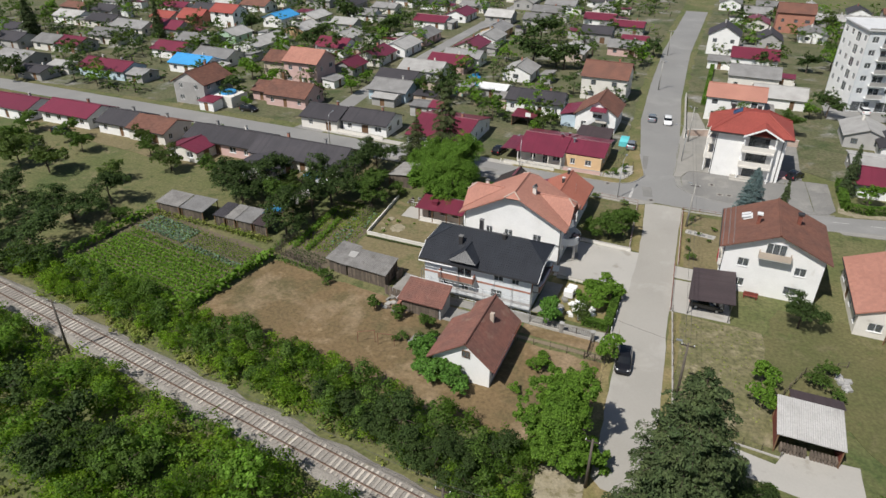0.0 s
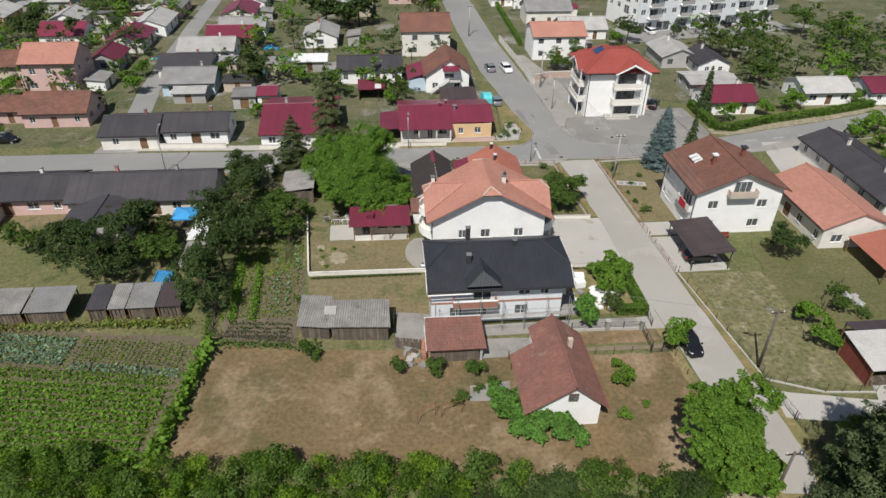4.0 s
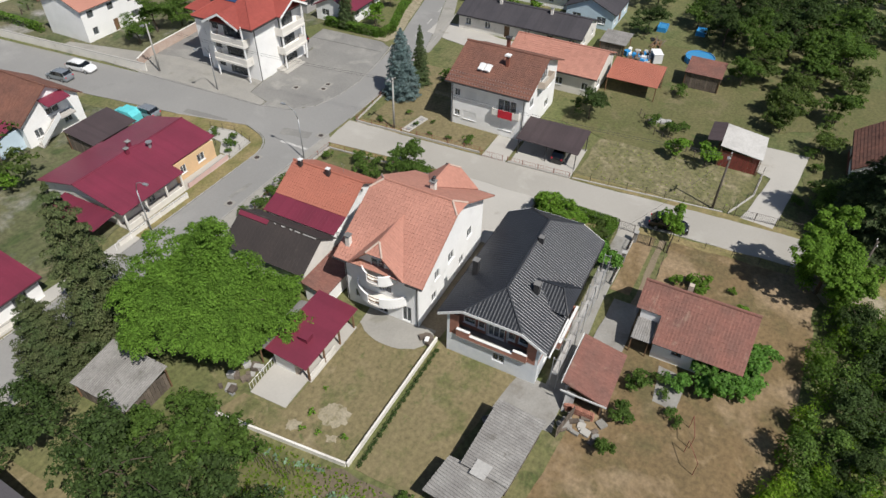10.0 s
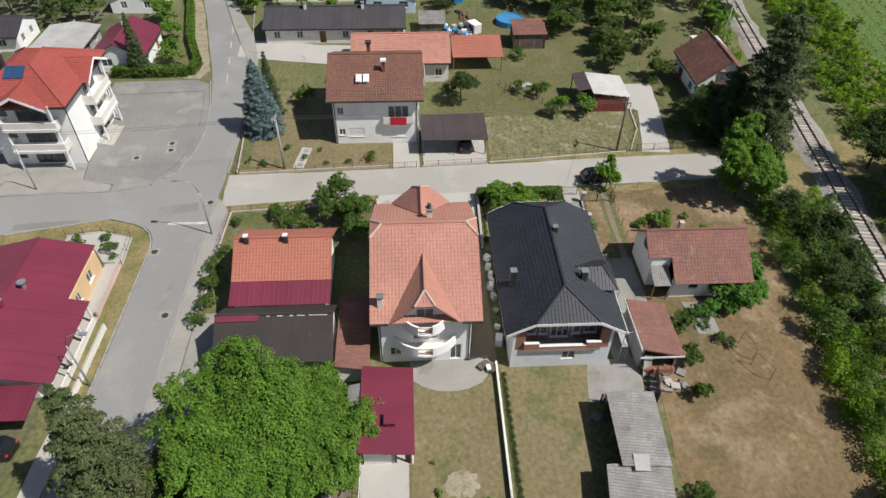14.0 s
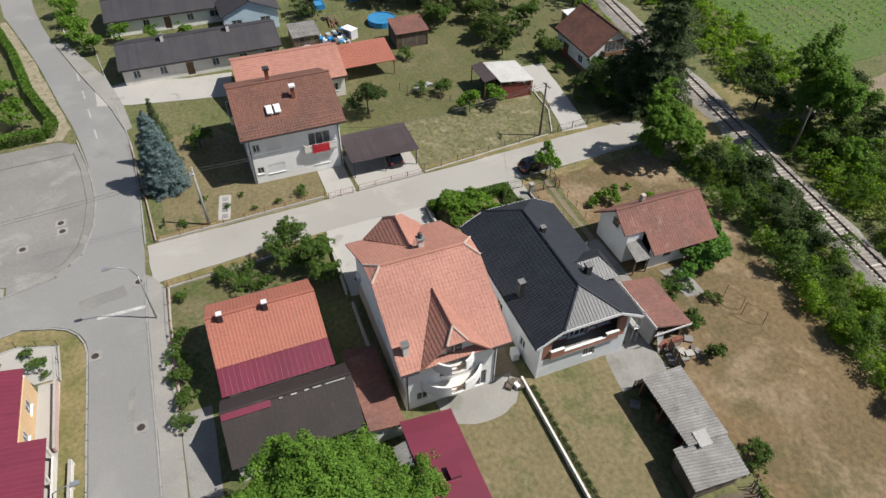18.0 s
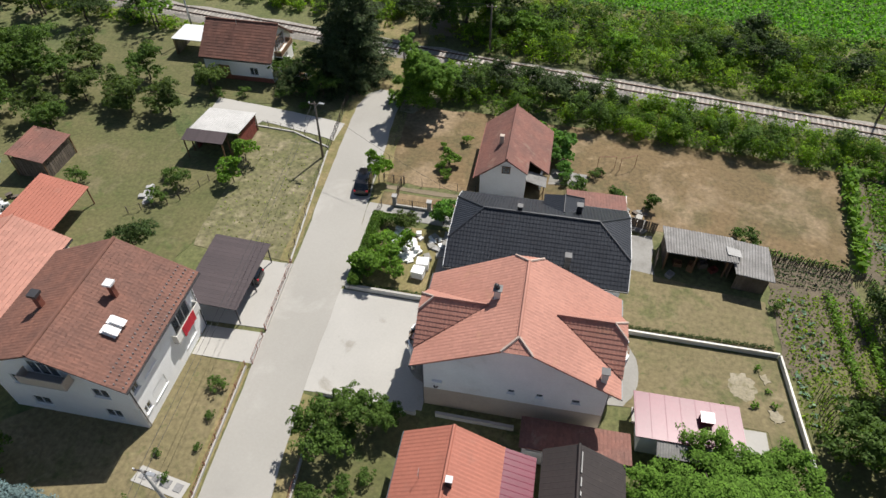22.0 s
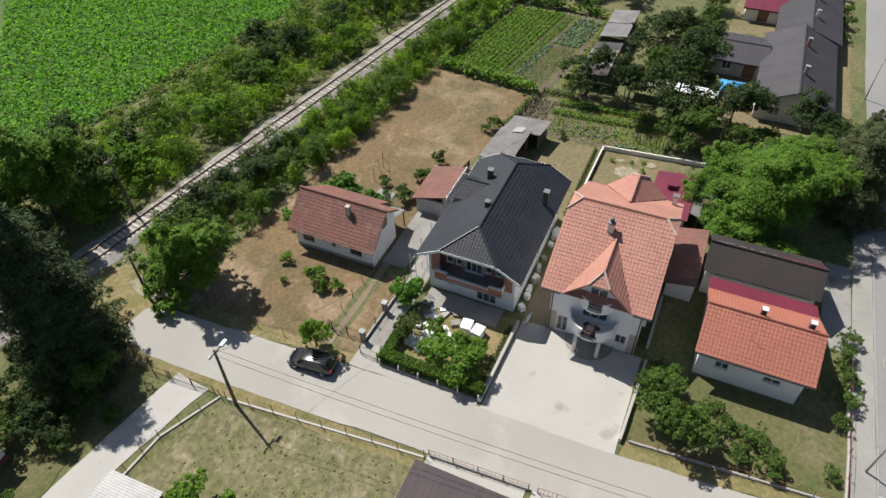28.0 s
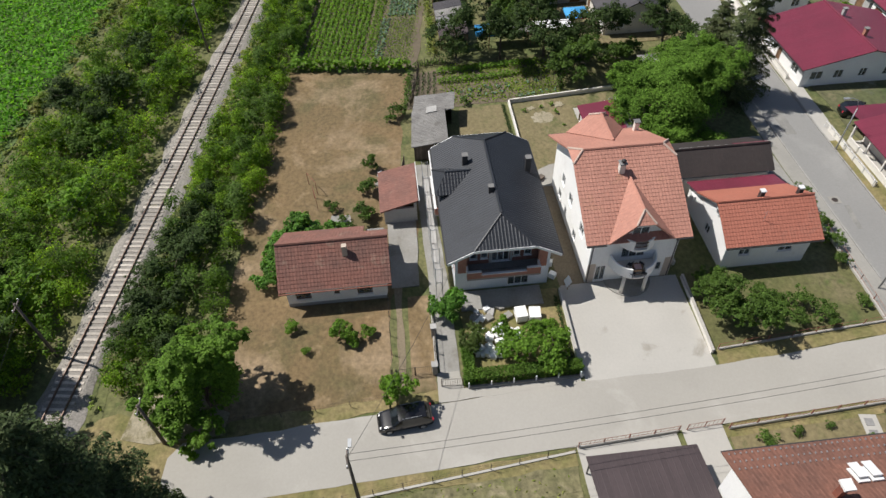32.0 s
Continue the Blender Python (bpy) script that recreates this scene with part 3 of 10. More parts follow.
def cloud(rng, lobes, n, inner=0.2, low=-0.5, per=13, up=0.45):
    """Places and facings of n leaves in clumps over the outside of overlapping lobes (x, y, z, rx, ry, rz)."""
    lobes = np.array(lobes, dtype=float)
    area = lobes[:, 3] * lobes[:, 4] + lobes[:, 4] * lobes[:, 5] + lobes[:, 3] * lobes[:, 5]
    m = max(len(lobes) * 2, n // per)
    k = rng.choice(len(lobes), m, p=area / area.sum())
    d = rng.normal(size=(m, 3))
    d /= np.linalg.norm(d, axis=1)[:, None]
    d[:, 2] = np.where(d[:, 2] < low, -d[:, 2], d[:, 2])
    depth = np.where(rng.random(m) < inner, rng.uniform(0.3, 0.75, m), rng.uniform(0.7, 1.0, m))
    centre = lobes[k, :3] + d * lobes[k, 3:] * depth[:, None]
    radius = np.maximum(lobes[k, 3:].mean(axis=1) * rng.uniform(0.24, 0.5, m), 0.12)
    c = rng.choice(m, n, p=radius ** 2 / (radius ** 2).sum())
    o = rng.normal(size=(n, 3))
    o /= np.linalg.norm(o, axis=1)[:, None]
    o[:, 2] = np.where(o[:, 2] < -0.3, -o[:, 2], o[:, 2])
    p = centre[c] + o * (radius[c] * rng.uniform(0.45, 1.1, n))[:, None] * np.array([1, 1, 0.8])
    face = d[c] * 0.3 + o * 0.7 + rng.normal(size=(n, 3)) * 0.38 + np.array([0, 0, up * 0.7])
    face /= np.linalg.norm(face, axis=1)[:, None]
    keep = p[:, 2] > 0.03
    return p[keep], face[keep]


def crown_lobes(rng, r, z, rz, n, size=(0.18, 0.38)):
    """Lobes of uneven size round the middle of a crown."""
    out = [(0, 0, z, r * 0.5, r * 0.5, rz * 0.55)]
    for i in range(n * 2):
        a, e = i * 2.399 + rng.uniform(-0.5, 0.5), -0.6 + 1.58 * ((i * 0.618) % 1.0)
        s = rng.uniform(*size)
        spread = rng.uniform(0.52, 0.98)
        h = math.sqrt(max(0.05, 1 - e * e))
        out.append((r * spread * h * math.cos(a), r * spread * h * math.sin(a), z + rz * spread * e, r * s, r * s, rz * s * 0.95))
    return out


def limb_shape(rng, height, r, z, rz, crown_r, limbs=7):
    """A tapering, slightly bent trunk with limbs that reach into the crown."""
    s = Shape()
    top = z + rz * 0.35
    line = [(rng.uniform(-0.04, 0.04) * crown_r * k, rng.uniform(-0.04, 0.04) * crown_r * k, top * k / 4) for k in range(5)]
    s.tube(line, r, 8, r * 0.35)
    for i in range(limbs):
        a, k = 2 * math.pi * i / limbs + rng.uniform(-0.3, 0.3), rng.uniform(0.45, 0.95)
        b = Vector(line[0]).lerp(Vector(line[-1]), k)
        e = Vector((math.cos(a) * crown_r * 0.7, math.sin(a) * crown_r * 0.7, b.z + rz * rng.uniform(0.1, 0.5)))
        s.tube([b, b.lerp(e, 0.5) + Vector((0, 0, rz * 0.06)), e], r * 0.4, 5, r * 0.1)
    return s


def broadleaf(seed, label, r, height, leaf, size, count, lobes=9, trunk=0.16, skirt=0.25, category="tree", name="tree", slim=0.55, per=13, size_of=(0.18, 0.38), snug=False):
    """A tree at the origin: crown of radius r from height * skirt up to height."""
    rng = np.random.default_rng(seed)
    z, rz = height * (1 + skirt) / 2, height * (1 - skirt) / 2
    ob = thing(name, label, category)
    p, f = cloud(rng, crown_lobes(rng, r, z, rz, lobes, size_of), count, inner=0.32 if snug else 0.2, per=per, up=1.3 if snug else 0.45)
    if snug:                                        # the outermost leaves reach just the crown's radius and height
        z0, z1 = np.quantile(p[:, 2], (0.004, 0.996))
        p[:, :2] *= r / np.quantile(np.hypot(p[:, 0], p[:, 1]), 0.985)
        p[:, 2] = height * skirt + (p[:, 2] - z0) * (height * (1 - skirt)) / (z1 - z0)
    v, q = leaf_quads(p, f, rng.uniform(size * 0.65, size * 1.3, len(p)), rng, slim)
    part("trunk", limb_shape(rng, height, trunk, z * 0.72, rz * 0.6, r * 0.8) if snug else limb_shape(rng, height, trunk, z, rz, r), "bark", ob)
    part("crown", np_mesh("crown", v, q), leaf, ob)
    return ob


def conifer(seed, label, r, height, leaf, count, whorls=22, droop=0.35, name="spruce_tree", shape=0.85, base=0.05, loose=0.15, size=0.42, boughs_low=9):
    """A conifer at the origin: whorls of drooping boughs, each a flat fan of side twigs hung with sprays."""
    rng = np.random.default_rng(seed)
    ob = thing(name, label, "tree")
    s = Shape().tube([(0, 0, 0), (0, 0, height * 0.5), (0, 0, height)], height * 0.016 + 0.05, 7, 0.02)
    pts, faces = [], []
    weight = sum((1.15 - w / (whorls - 1)) * boughs_low for w in range(whorls))
    for w in range(whorls):
        k = w / (whorls - 1)
        z0 = height * (base + (0.98 - base) * k)
        reach = r * ((1 - k) ** shape) * (0.92 if w else 0.75) + 0.12
        boughs = max(5, round(boughs_low * (1 - 0.45 * k)))
        per = max(5, int(count / weight * (1.15 - k) * boughs_low / boughs))
        for b in range(boughs):
            a = 2 * math.pi * (b + rng.uniform(-0.4, 0.4)) / boughs + w * 2.4
            z = z0 + rng.uniform(-0.25, 0.25) * height / whorls
            far = reach * rng.uniform(1 - loose * 2, 1 + loose)
            out = np.array([math.cos(a), math.sin(a), 0.0])
            side = np.array([-math.sin(a), math.cos(a), 0.0])
            if k < 0.9:
                s.tube([(0, 0, z), tuple(out * far + np.array([0, 0, z - droop * far]))], 0.03, 4, 0.01)
            t = rng.uniform(0.08, 1.0, per) ** 0.65
            wide = rng.normal(size=per) * (0.30 * far * (1.08 - t) + 0.10)
            sag = droop * far * t ** 1.3 + np.abs(wide) * 0.35 + rng.uniform(-0.04, 0.16, per)
            q = out * (far * t)[:, None] + side * wide[:, None]
            q[:, 2] = z - sag
            pts.append(q)
            face = out * 0.35 + side * np.sign(wide)[:, None] * 0.35 + np.array([0, 0, 0.85]) + rng.normal(size=q.shape) * 0.28
            faces.append(face / np.linalg.norm(face, axis=1)[:, None])
    p, f = np.concatenate(pts), np.concatenate(faces)
    v, q = leaf_quads(p, f, rng.uniform(size * 0.6, size * 1.3, len(p)), rng, 0.34)
    part("trunk", s, "bark", ob)
    part("crown", np_mesh("crown", v, q), leaf, ob)
    return ob


class Grove:
    """Plants one kind again and again: the first is built, the rest are copies of it."""

    def __init__(self, r, height, build, *args, **kw):
        self.r, self.height, self.build, self.args, self.kw, self.first = r, height, build, args, kw, None
        self.count = 0

    def plant(self, x, y, r=None, height=None, label="", group="", z=0.0):
        k = (r or self.r) / self.r
        kz = (height / self.height) if height else k
        turn = (self.count * 137.5 + 20) % 360
        self.count += 1
        if self.first is None:
            ob = self.first = self.build(*self.args, **self.kw)
        else:
            ob = copy_thing(self.first, pose(0, 0, 0))
        ob.matrix_basis = pose(x, y, z, 0, 0, turn) @ Matrix.Diagonal((k, k, kz, 1))
        return tagged(ob, label, "", group)


def leaf_stuff(name, lobes, count, size, leaf, label, category, seed, inner=0.2, kind="stuff", parent=None, slim=0.55, up=0.8):
    rng, count, size = np.random.default_rng(seed), int(count * 0.86), size * 1.06
    p, f = cloud(rng, lobes, count, inner, up=up)
    v, q = leaf_quads(p, f, rng.uniform(size * 0.6, size * 1.35, len(p)), rng, slim)
    ob = part(name, np_mesh(name, v, q), leaf, parent)
    return tagged(ob, label, category, "", kind)


def belt_lobes(a, b, n, width, height, seed, r=(0.8, 1.8), keep=lambda x, y: True):
    """Bushes at random along the way from a to b, out to width on both sides."""
    rng = random.Random(seed)
    a, b = Vector(a), Vector(b)
    nrm = Vector((-(b - a).y, (b - a).x)).normalized()
    out = []
    for _ in range(n):
        p = a.lerp(b, rng.random()) + nrm * rng.uniform(-width, width)
        if keep(p.x, p.y):
            s, h = rng.uniform(*r), rng.uniform(*height)
            out.append((p.x, p.y, h * 0.45, s, s * rng.uniform(0.8, 1.2), h * 0.6))
    return out


def hedge(x0, y0, x1, y1, h, count, seed, leaf="hedge", label="clipped green hedge along the street", size=0.16):
    """A clipped hedge: leaves over a box, on stems."""
    rng = np.random.default_rng(seed)
    ob = thing("hedge", label, "hedge")
    n = count
    p = rng.random((n, 3))
    axis, side = rng.choice(3, n, p=[0.25, 0.25, 0.5]), rng.integers(0, 2, n)
    for k in range(3):
        on = (axis == k) & (rng.random(n) < 0.85)
        p[on, k] = np.where((side[on] == 1) | (k == 2), rng.uniform(0.93, 1.03, on.sum()), rng.uniform(-0.03, 0.07, on.sum()))
    p = p * np.array([x1 - x0, y1 - y0, h - 0.08]) + np.array([x0, y0, 0.08])
    f = rng.normal(size=(n, 3)) + np.array([0, 0, 0.9])
    f /= np.linalg.norm(f, axis=1)[:, None]
    v, q = leaf_quads(p, f, rng.uniform(size * 0.7, size * 1.4, n), rng)
    part("foliage", np_mesh("foliage", v, q), leaf, ob)
    s, k = Shape(), max(2, int(max(x1 - x0, y1 - y0) / 0.5))
    for i in range(k):
        t = (i + 0.5) / k
        x, y = (x0 + (x1 - x0) * t, (y0 + y1) / 2) if x1 - x0 > y1 - y0 else ((x0 + x1) / 2, y0 + (y1 - y0) * t)
        s.tube([(x, y, 0), (x, y, h * 0.8)], 0.03, 5, 0.012)
    part("stems", s, "bark", ob)
    return ob


# ---- ground, streets, railway ----
def rail_y(x):
    return 34.75 - 0.143 * (x + 19.75)


single("ground", Shape().extrude([(-900, -700, 0), (900, -700, 0), (900, 1100, 0), (-900, 1100, 0)], (0, 0, -1)), "grass", "rough grass ground of the whole district", "ground", "structure")
patch("lawn_dry", [(-4.1, 45), (-30, 46.2), (-55.2, 49.2), (-52.6, 64.8), (-45, 63.6), (-33, 62.6), (-24, 64), (-15, 60.6), (-4.3, 60.2)], "dry", 0.02, "parched brown lawn round the small house", "lawn", 0.3, 2)
patch("lawn_strip", [(-5, 61.9), (-15.2, 62.2), (-15.2, 64.2), (-5, 64.0)], "dry", 0.02, "strip of parched grass between two fences", "lawn", 0.1, 3)
patch("path_small_house", [(-4.9, 60.8), (-14.8, 61.0), (-16.5, 61.0), (-16.5, 61.8), (-14.6, 61.6), (-4.9, 61.5)], "dirt", 0.03, "narrow trodden path to the small house", "path", 0.12, 4)
patch("yard_between", [(-16.4, 60.8), (-25.4, 60.8), (-25.4, 63.8), (-16.4, 63.4)], "grey_concrete", 0.03, "worn concrete yard between the houses", "yard", 0.08, 65)
patch("yard_small_house", [(-22.7, 57.4), (-26.8, 57.0), (-27.0, 55.0), (-23.0, 54.6)], "grey_concrete", 0.032, "worn concrete yard beside the small house", "yard", 0.15, 5)
patch("lawn_navy", [(-29.4, 68), (-33.6, 68.3), (-34.2, 69.2), (-44.1, 70.6), (-44.2, 76.2), (-29.4, 76.2)], "lawn", 0.02, "patchy green and dry lawn", "lawn", 0.08, 6)
patch("yard_navy", [(-29.4, 63.8), (-33.9, 63.6), (-34.0, 69), (-31, 68.6), (-29.4, 68.2)], "grey_concrete", 0.024, "broken concrete yard with rubble", "yard", 0.25, 7)
patch("lawn_orange", [(-31, 77), (-44.1, 77.0), (-45.0, 89.5), (-42.6, 88.6), (-42.4, 84.4), (-30.6, 84.2)], "lawn", 0.02, "patchy lawn with a sandy bare spot", "lawn", 0.1, 8)
patch("bare_spot", [(-40.0, 79.2), (-41.0, 79.0), (-41.8, 79.6), (-42.1, 80.6), (-41.7, 81.5), (-40.9, 81.9), (-40.1, 81.5), (-39.7, 80.4)], "sand", 0.03, "bare sandy spot in the lawn", "ground", 0.16, 9, 0.22)
patch("bare_spot", [(-42.4, 79.0), (-43.0, 78.8), (-43.3, 79.6), (-42.8, 80.0)], "sand", 0.03, "small sandy spot in the lawn", "ground", 0.12, 49, 0.2)
patch("bare_spot", [(-42.6, 82.4), (-43.4, 82.2), (-43.9, 83.2), (-43.0, 83.6)], "sand", 0.03, "small sandy spot in the lawn", "ground", 0.12, 50, 0.2)
patch("east_drive", [(31.0, 110.4), (35.6, 110.6), (36.6, 106), (34.6, 98), (34.2, 92), (31.8, 92.4), (27.6, 93.4), (29.8, 106)], "concrete", 0.02, "pale concrete yard between the houses", "driveway", 0.05, 51)
patch("patio_orange", [(-28.6, 77.2), (-30.4, 77.2), (-31.5, 78.0), (-32.1, 79.2), (-32.3, 80.6), (-32.2, 82), (-31.7, 83.3), (-31.0, 84.2), (-28.6, 84.4)], "worn_walk", 0.04, "worn rounded concrete terrace behind the house", "terrace", 0.06, 10, 0.5)
patch("patio_shed", [(-38, 84.5), (-42.2, 84.5), (-42.3, 88.2), (-38, 88.3)], "concrete", 0.05, "pale concrete terrace", "terrace", 0.02, 11)
patch("vegetable_bed", [(-44.6, 64), (-52.8, 65.2), (-53.6, 73), (-51.6, 78), (-48.5, 80), (-46.0, 80), (-44.6, 77)], "soil", 0.02, "dug vegetable beds with rows of plants", "vegetable garden", 0.3, 12)
patch("garden_grass", [(-45.8, 79), (-53.4, 74), (-54.8, 76), (-54.6, 93), (-46, 93), (-45.6, 88)], "green_lawn", 0.019, "lush grass beside the vegetable bed", "grass", 0.3, 40)
patch("maize_soil", [(-9, 10.6), (-40, 16.8), (-75, 21.0), (-150, 31), (-150, -70), (-60, -70)], "maize_soil", 0.02, "dark soil of the maize field", "field", 0.3, 41, 3.0)
patch("street_shoulder", [(-4.3, 87.9), (-5.3, 96), (-6.2, 104.6), (-7.4, 104.3), (-6.1, 88.2)], "verge", 0.018, "dusty shoulder of the street", "verge", 0.1, 42)
patch("hedge_shoulder", [(-3.9, 64), (-4.4, 76), (-5.1, 76), (-5.0, 66.2), (-6.7, 66), (-6.7, 64.1)], "street", 0.028, "dusty strip before the hedge", "verge", 0.06, 43)
patch("large_garden", [(-55.8, 49.5), (-80.5, 53.0), (-80, 70), (-54.0, 66.0)], "soil", 0.025, "large vegetable garden with rows of crops", "vegetable garden", 0.3, 13)
patch("driveway_orange", [(-4.2, 76.35), (-14.8, 76.6), (-14.8, 87.7), (-5.6, 87.65), (-4.3, 87.7), (-4.2, 82)], "concrete", 0.035, "pale concrete driveway with faint stains", "driveway", 0.03, 14)
patch("side_yard", [(-14.8, 76.5), (-29.2, 76.5), (-29.2, 78.9), (-14.8, 78.9)], "dirt", 0.03, "narrow concrete passage between the houses", "passage", 0.03, 15)
patch("front_garden_navy", [(-5.6, 67.2), (-13, 66.8), (-14.6, 66.6), (-14.6, 76.2), (-5.6, 75.8)], "verge", 0.022, "dry front garden used as a building yard", "garden", 0.08, 16)
patch("path_navy", [(-5, 64.4), (-29.5, 64.2), (-29.5, 65.8), (-14.5, 66.2), (-5, 66.0)], "grey_concrete", 0.034, "grey concrete path along the fence", "path", 0.05, 17)
patch("garden_orange_cottage", [(-6.4, 88.3), (-14.8, 88.3), (-14.8, 91), (-15, 104.6), (-7.6, 104.4)], "green_lawn", 0.02, "small garden lawn with dry patches", "lawn", 0.1, 18)
patch("yard_orange_cottage", [(-22.5, 102), (-34, 102.2), (-34, 104.6), (-22.5, 104.6)], "grey_concrete", 0.03, "concrete yard beside the street", "yard", 0.1, 19)
patch("lawn_brown_house", [(0.6, 86.2), (6.4, 86), (20, 96), (20, 104.4), (1.5, 103.6)], "lawn", 0.02, "front lawn with dry patches", "lawn", 0.1, 20)
patch("plot_straw", [(3.9, 55.6), (13.5, 54), (14.5, 60), (12, 73.6), (2.2, 74)], "straw", 0.02, "mown straw-coloured plot with clumps of hay", "plot", 0.2, 21)
patch("lawn_east", [(12.5, 61), (20.3, 59.6), (28, 48), (46, 44), (46, 80), (14, 80), (12.4, 74)], "green_lawn", 0.02, "mown green lawn with tree rings", "lawn", 0.3, 22)
patch("lawn_neighbour", [(4.4, 48.4), (4.4, 38), (46, 33), (46, 43.5), (25, 48.3)], "green_lawn", 0.018, "rough green lawn by the railway", "lawn", 0.3, 23)
patch("drive_neighbour", [(2.9, 50.6), (5.3, 50.1), (13.6, 48.9), (20.7, 48.1), (20.6, 54.6), (14.2, 54.2), (13.2, 52.0), (5.1, 53.6), (3.2, 54.2)], "concrete", 0.03, "pale concrete drive to the shed", "driveway", 0.05, 24)
patch("path_brown_house", [(0.6, 82.7), (6.2, 82.8), (6.2, 86), (0.5, 86)], "concrete", 0.03, "concrete path to the brown-roofed house", "path", 0.03, 25)
patch("carport_floor", [(0.9, 74.2), (8.4, 74.3), (8.0, 82.4), (0.6, 82.2)], "concrete", 0.034, "concrete carport floor", "driveway", 0.03, 26)
patch("verge_west", [(-2.7, 47), (-4.2, 47), (-5.2, 66), (-4.2, 66)], "verge", 0.014, "dusty dry verge", "verge", 0.15, 27)
patch("verge_east", [(2.4, 46), (3.6, 46), (2.6, 74), (1.3, 74)], "verge", 0.014, "dry grass verge", "verge", 0.15, 28)
patch("verge_east_north", [(0.7, 86), (-0.2, 105), (0.9, 104.5), (1.7, 86)], "verge", 0.014, "dry grass verge by the red fence", "verge", 0.1, 29)
patch("crossing_dirt", [(-6, 38), (-1.5, 47), (3.4, 46), (7, 30), (3, 20), (-2, 20), (-3, 31)], "verge", 0.016, "dry grass and dust at the level crossing", "ground", 0.4, 30)
patch("verge_crossing", [(-7.2, 39.4), (-3.6, 38.6), (-2.9, 41.0), (-3.1, 46.6), (-5.0, 47.0), (-8.0, 43.0)], "sand", 0.022, "dry sandy grass beside the crossing", "verge", 0.3, 64)
patch("field_track", [(-6.6, 27), (-2.4, 27), (-1.0, 14), (0, -8), (4, -40), (-1, -40), (-4, -8), (-5, 14)], "dirt", 0.014, "dirt track into the fields", "track", 0.3, 31)
patch("bare_field", [(4, 14), (110, -1), (170, -120), (6, -105)], "field_green", 0.012, "green meadow beyond the railway", "field", 0.4, 32)
patch("district_ground", [(-300, 117.4), (-160, 116.2), (-76, 116.4), (-34, 115.2), (-17, 116.4), (-13.6, 131), (-17, 178), (-18.5, 222), (-18, 330), (-300, 330)], "yards", 0.01, "worn grass, yards and garden soil between the houses", "ground", 0.4, 45, 3.0)
patch("district_ground_east", [(-5.4, 172), (2, 140), (26, 128), (130, 133), (130, 330), (-6, 330), (-6.4, 222)], "yards", 0.01, "worn grass and yards behind the flats", "ground", 0.4, 46, 3.0)
patch("side_street", [(-82.4, 113.4), (-75.2, 113.2), (-76.6, 122), (-79.2, 142), (-80.6, 190), (-81.6, 300), (-85.6, 300), (-84.8, 190), (-83.4, 142), (-81.0, 122)], "asphalt", 0.028, "narrow grey side street", "street", 0.08, 47, 3.0)
patch("back_garden_grass", [(-56, 87), (-61, 88), (-92, 87), (-140, 91), (-140, 104.6), (-56, 104.4)], "lawn", 0.012, "back gardens with worn grass", "grass", 0.3, 48, 2.5)
patch("street_small", [(-6.2, 105.6), (-5.3, 96), (-4.6, 86), (-4.5, 75), (-3.8, 64), (-2.8, 48), (-2.75, 43.6), (-1.6, 42.6), (0.4, 42.4), (1.8, 43.4), (2.5, 46.5), (1.9, 60), (1.2, 71), (0.6, 84), (0.1, 96), (-0.2, 105.8)], "street", 0.03, "pale dusty street between the gardens", "street", 0.08, 33)
# asphalt streets
patch("street_main", [(-260, 108.5), (-160, 107.8), (-75, 106.3), (-30, 106.5), (-12, 106.4), (-1, 106.1), (8.6, 106.15), (19.6, 106.6), (22.4, 106.9), (29.6, 108.7), (35.1, 110.6), (42, 113.0), (52.8, 116.4), (59.6, 118.2), (66.9, 119.8), (130, 129), (130, 135), (66, 124.4), (55, 120.9), (45.4, 118.1), (35.3, 115.6), (26.9, 113.4), (23.2, 112.6), (16.5, 111.4), (9.9, 110.9), (5.0, 111.1), (0.7, 112.1), (-1.9, 114.6), (-3.0, 119.0), (-3.4, 128.8), (-3.9, 142), (-6.2, 170), (-8.2, 222), (-7.6, 300), (-16, 300), (-16.5, 222), (-15, 180), (-13.2, 150), (-10.2, 128), (-7.8, 117.3), (-8.7, 114.5), (-9.4, 113.2), (-10.4, 112.3), (-11.6, 111.75), (-13, 111.55), (-30, 111.7), (-56, 112.3), (-75, 113.0), (-160, 114.2), (-260, 115.2)], "asphalt", 0.034, "old grey asphalt streets meeting at a junction", "street", 0.05, 34, 2.5)
patch("pavement_east", [(23.4, 107.0), (29.6, 108.6), (35.1, 110.5), (42, 112.9), (52.4, 116.2), (53.0, 114.8), (44, 111.2), (37.8, 108.8), (29.8, 107.0), (24.0, 106.2)], "worn_walk", 0.06, "pale pavement beside the bend of the street", "pavement", 0.03, 61)
patch("verge_bend", [(24.3, 119.5), (23.9, 114.6), (26.6, 113.6), (35.2, 115.8), (45.3, 118.3), (54.9, 121.1), (64, 124), (63.4, 125.4), (54.6, 122.6), (36, 118.2), (28.6, 115.2), (25.9, 115.8), (25.0, 119.5)], "sand", 0.02, "dry sandy verge before the hedge", "verge", 0.12, 62)
patch("pavement_corner_yard", [(-15.0, 113.9), (-11.2, 114.3), (-10.2, 117.6), (-10.8, 121.0), (-12.6, 121.0), (-13.0, 117.4), (-15.0, 115.9)], "concrete", 0.058, "worn concrete yard at the junction corner", "yard", 0.06, 63)
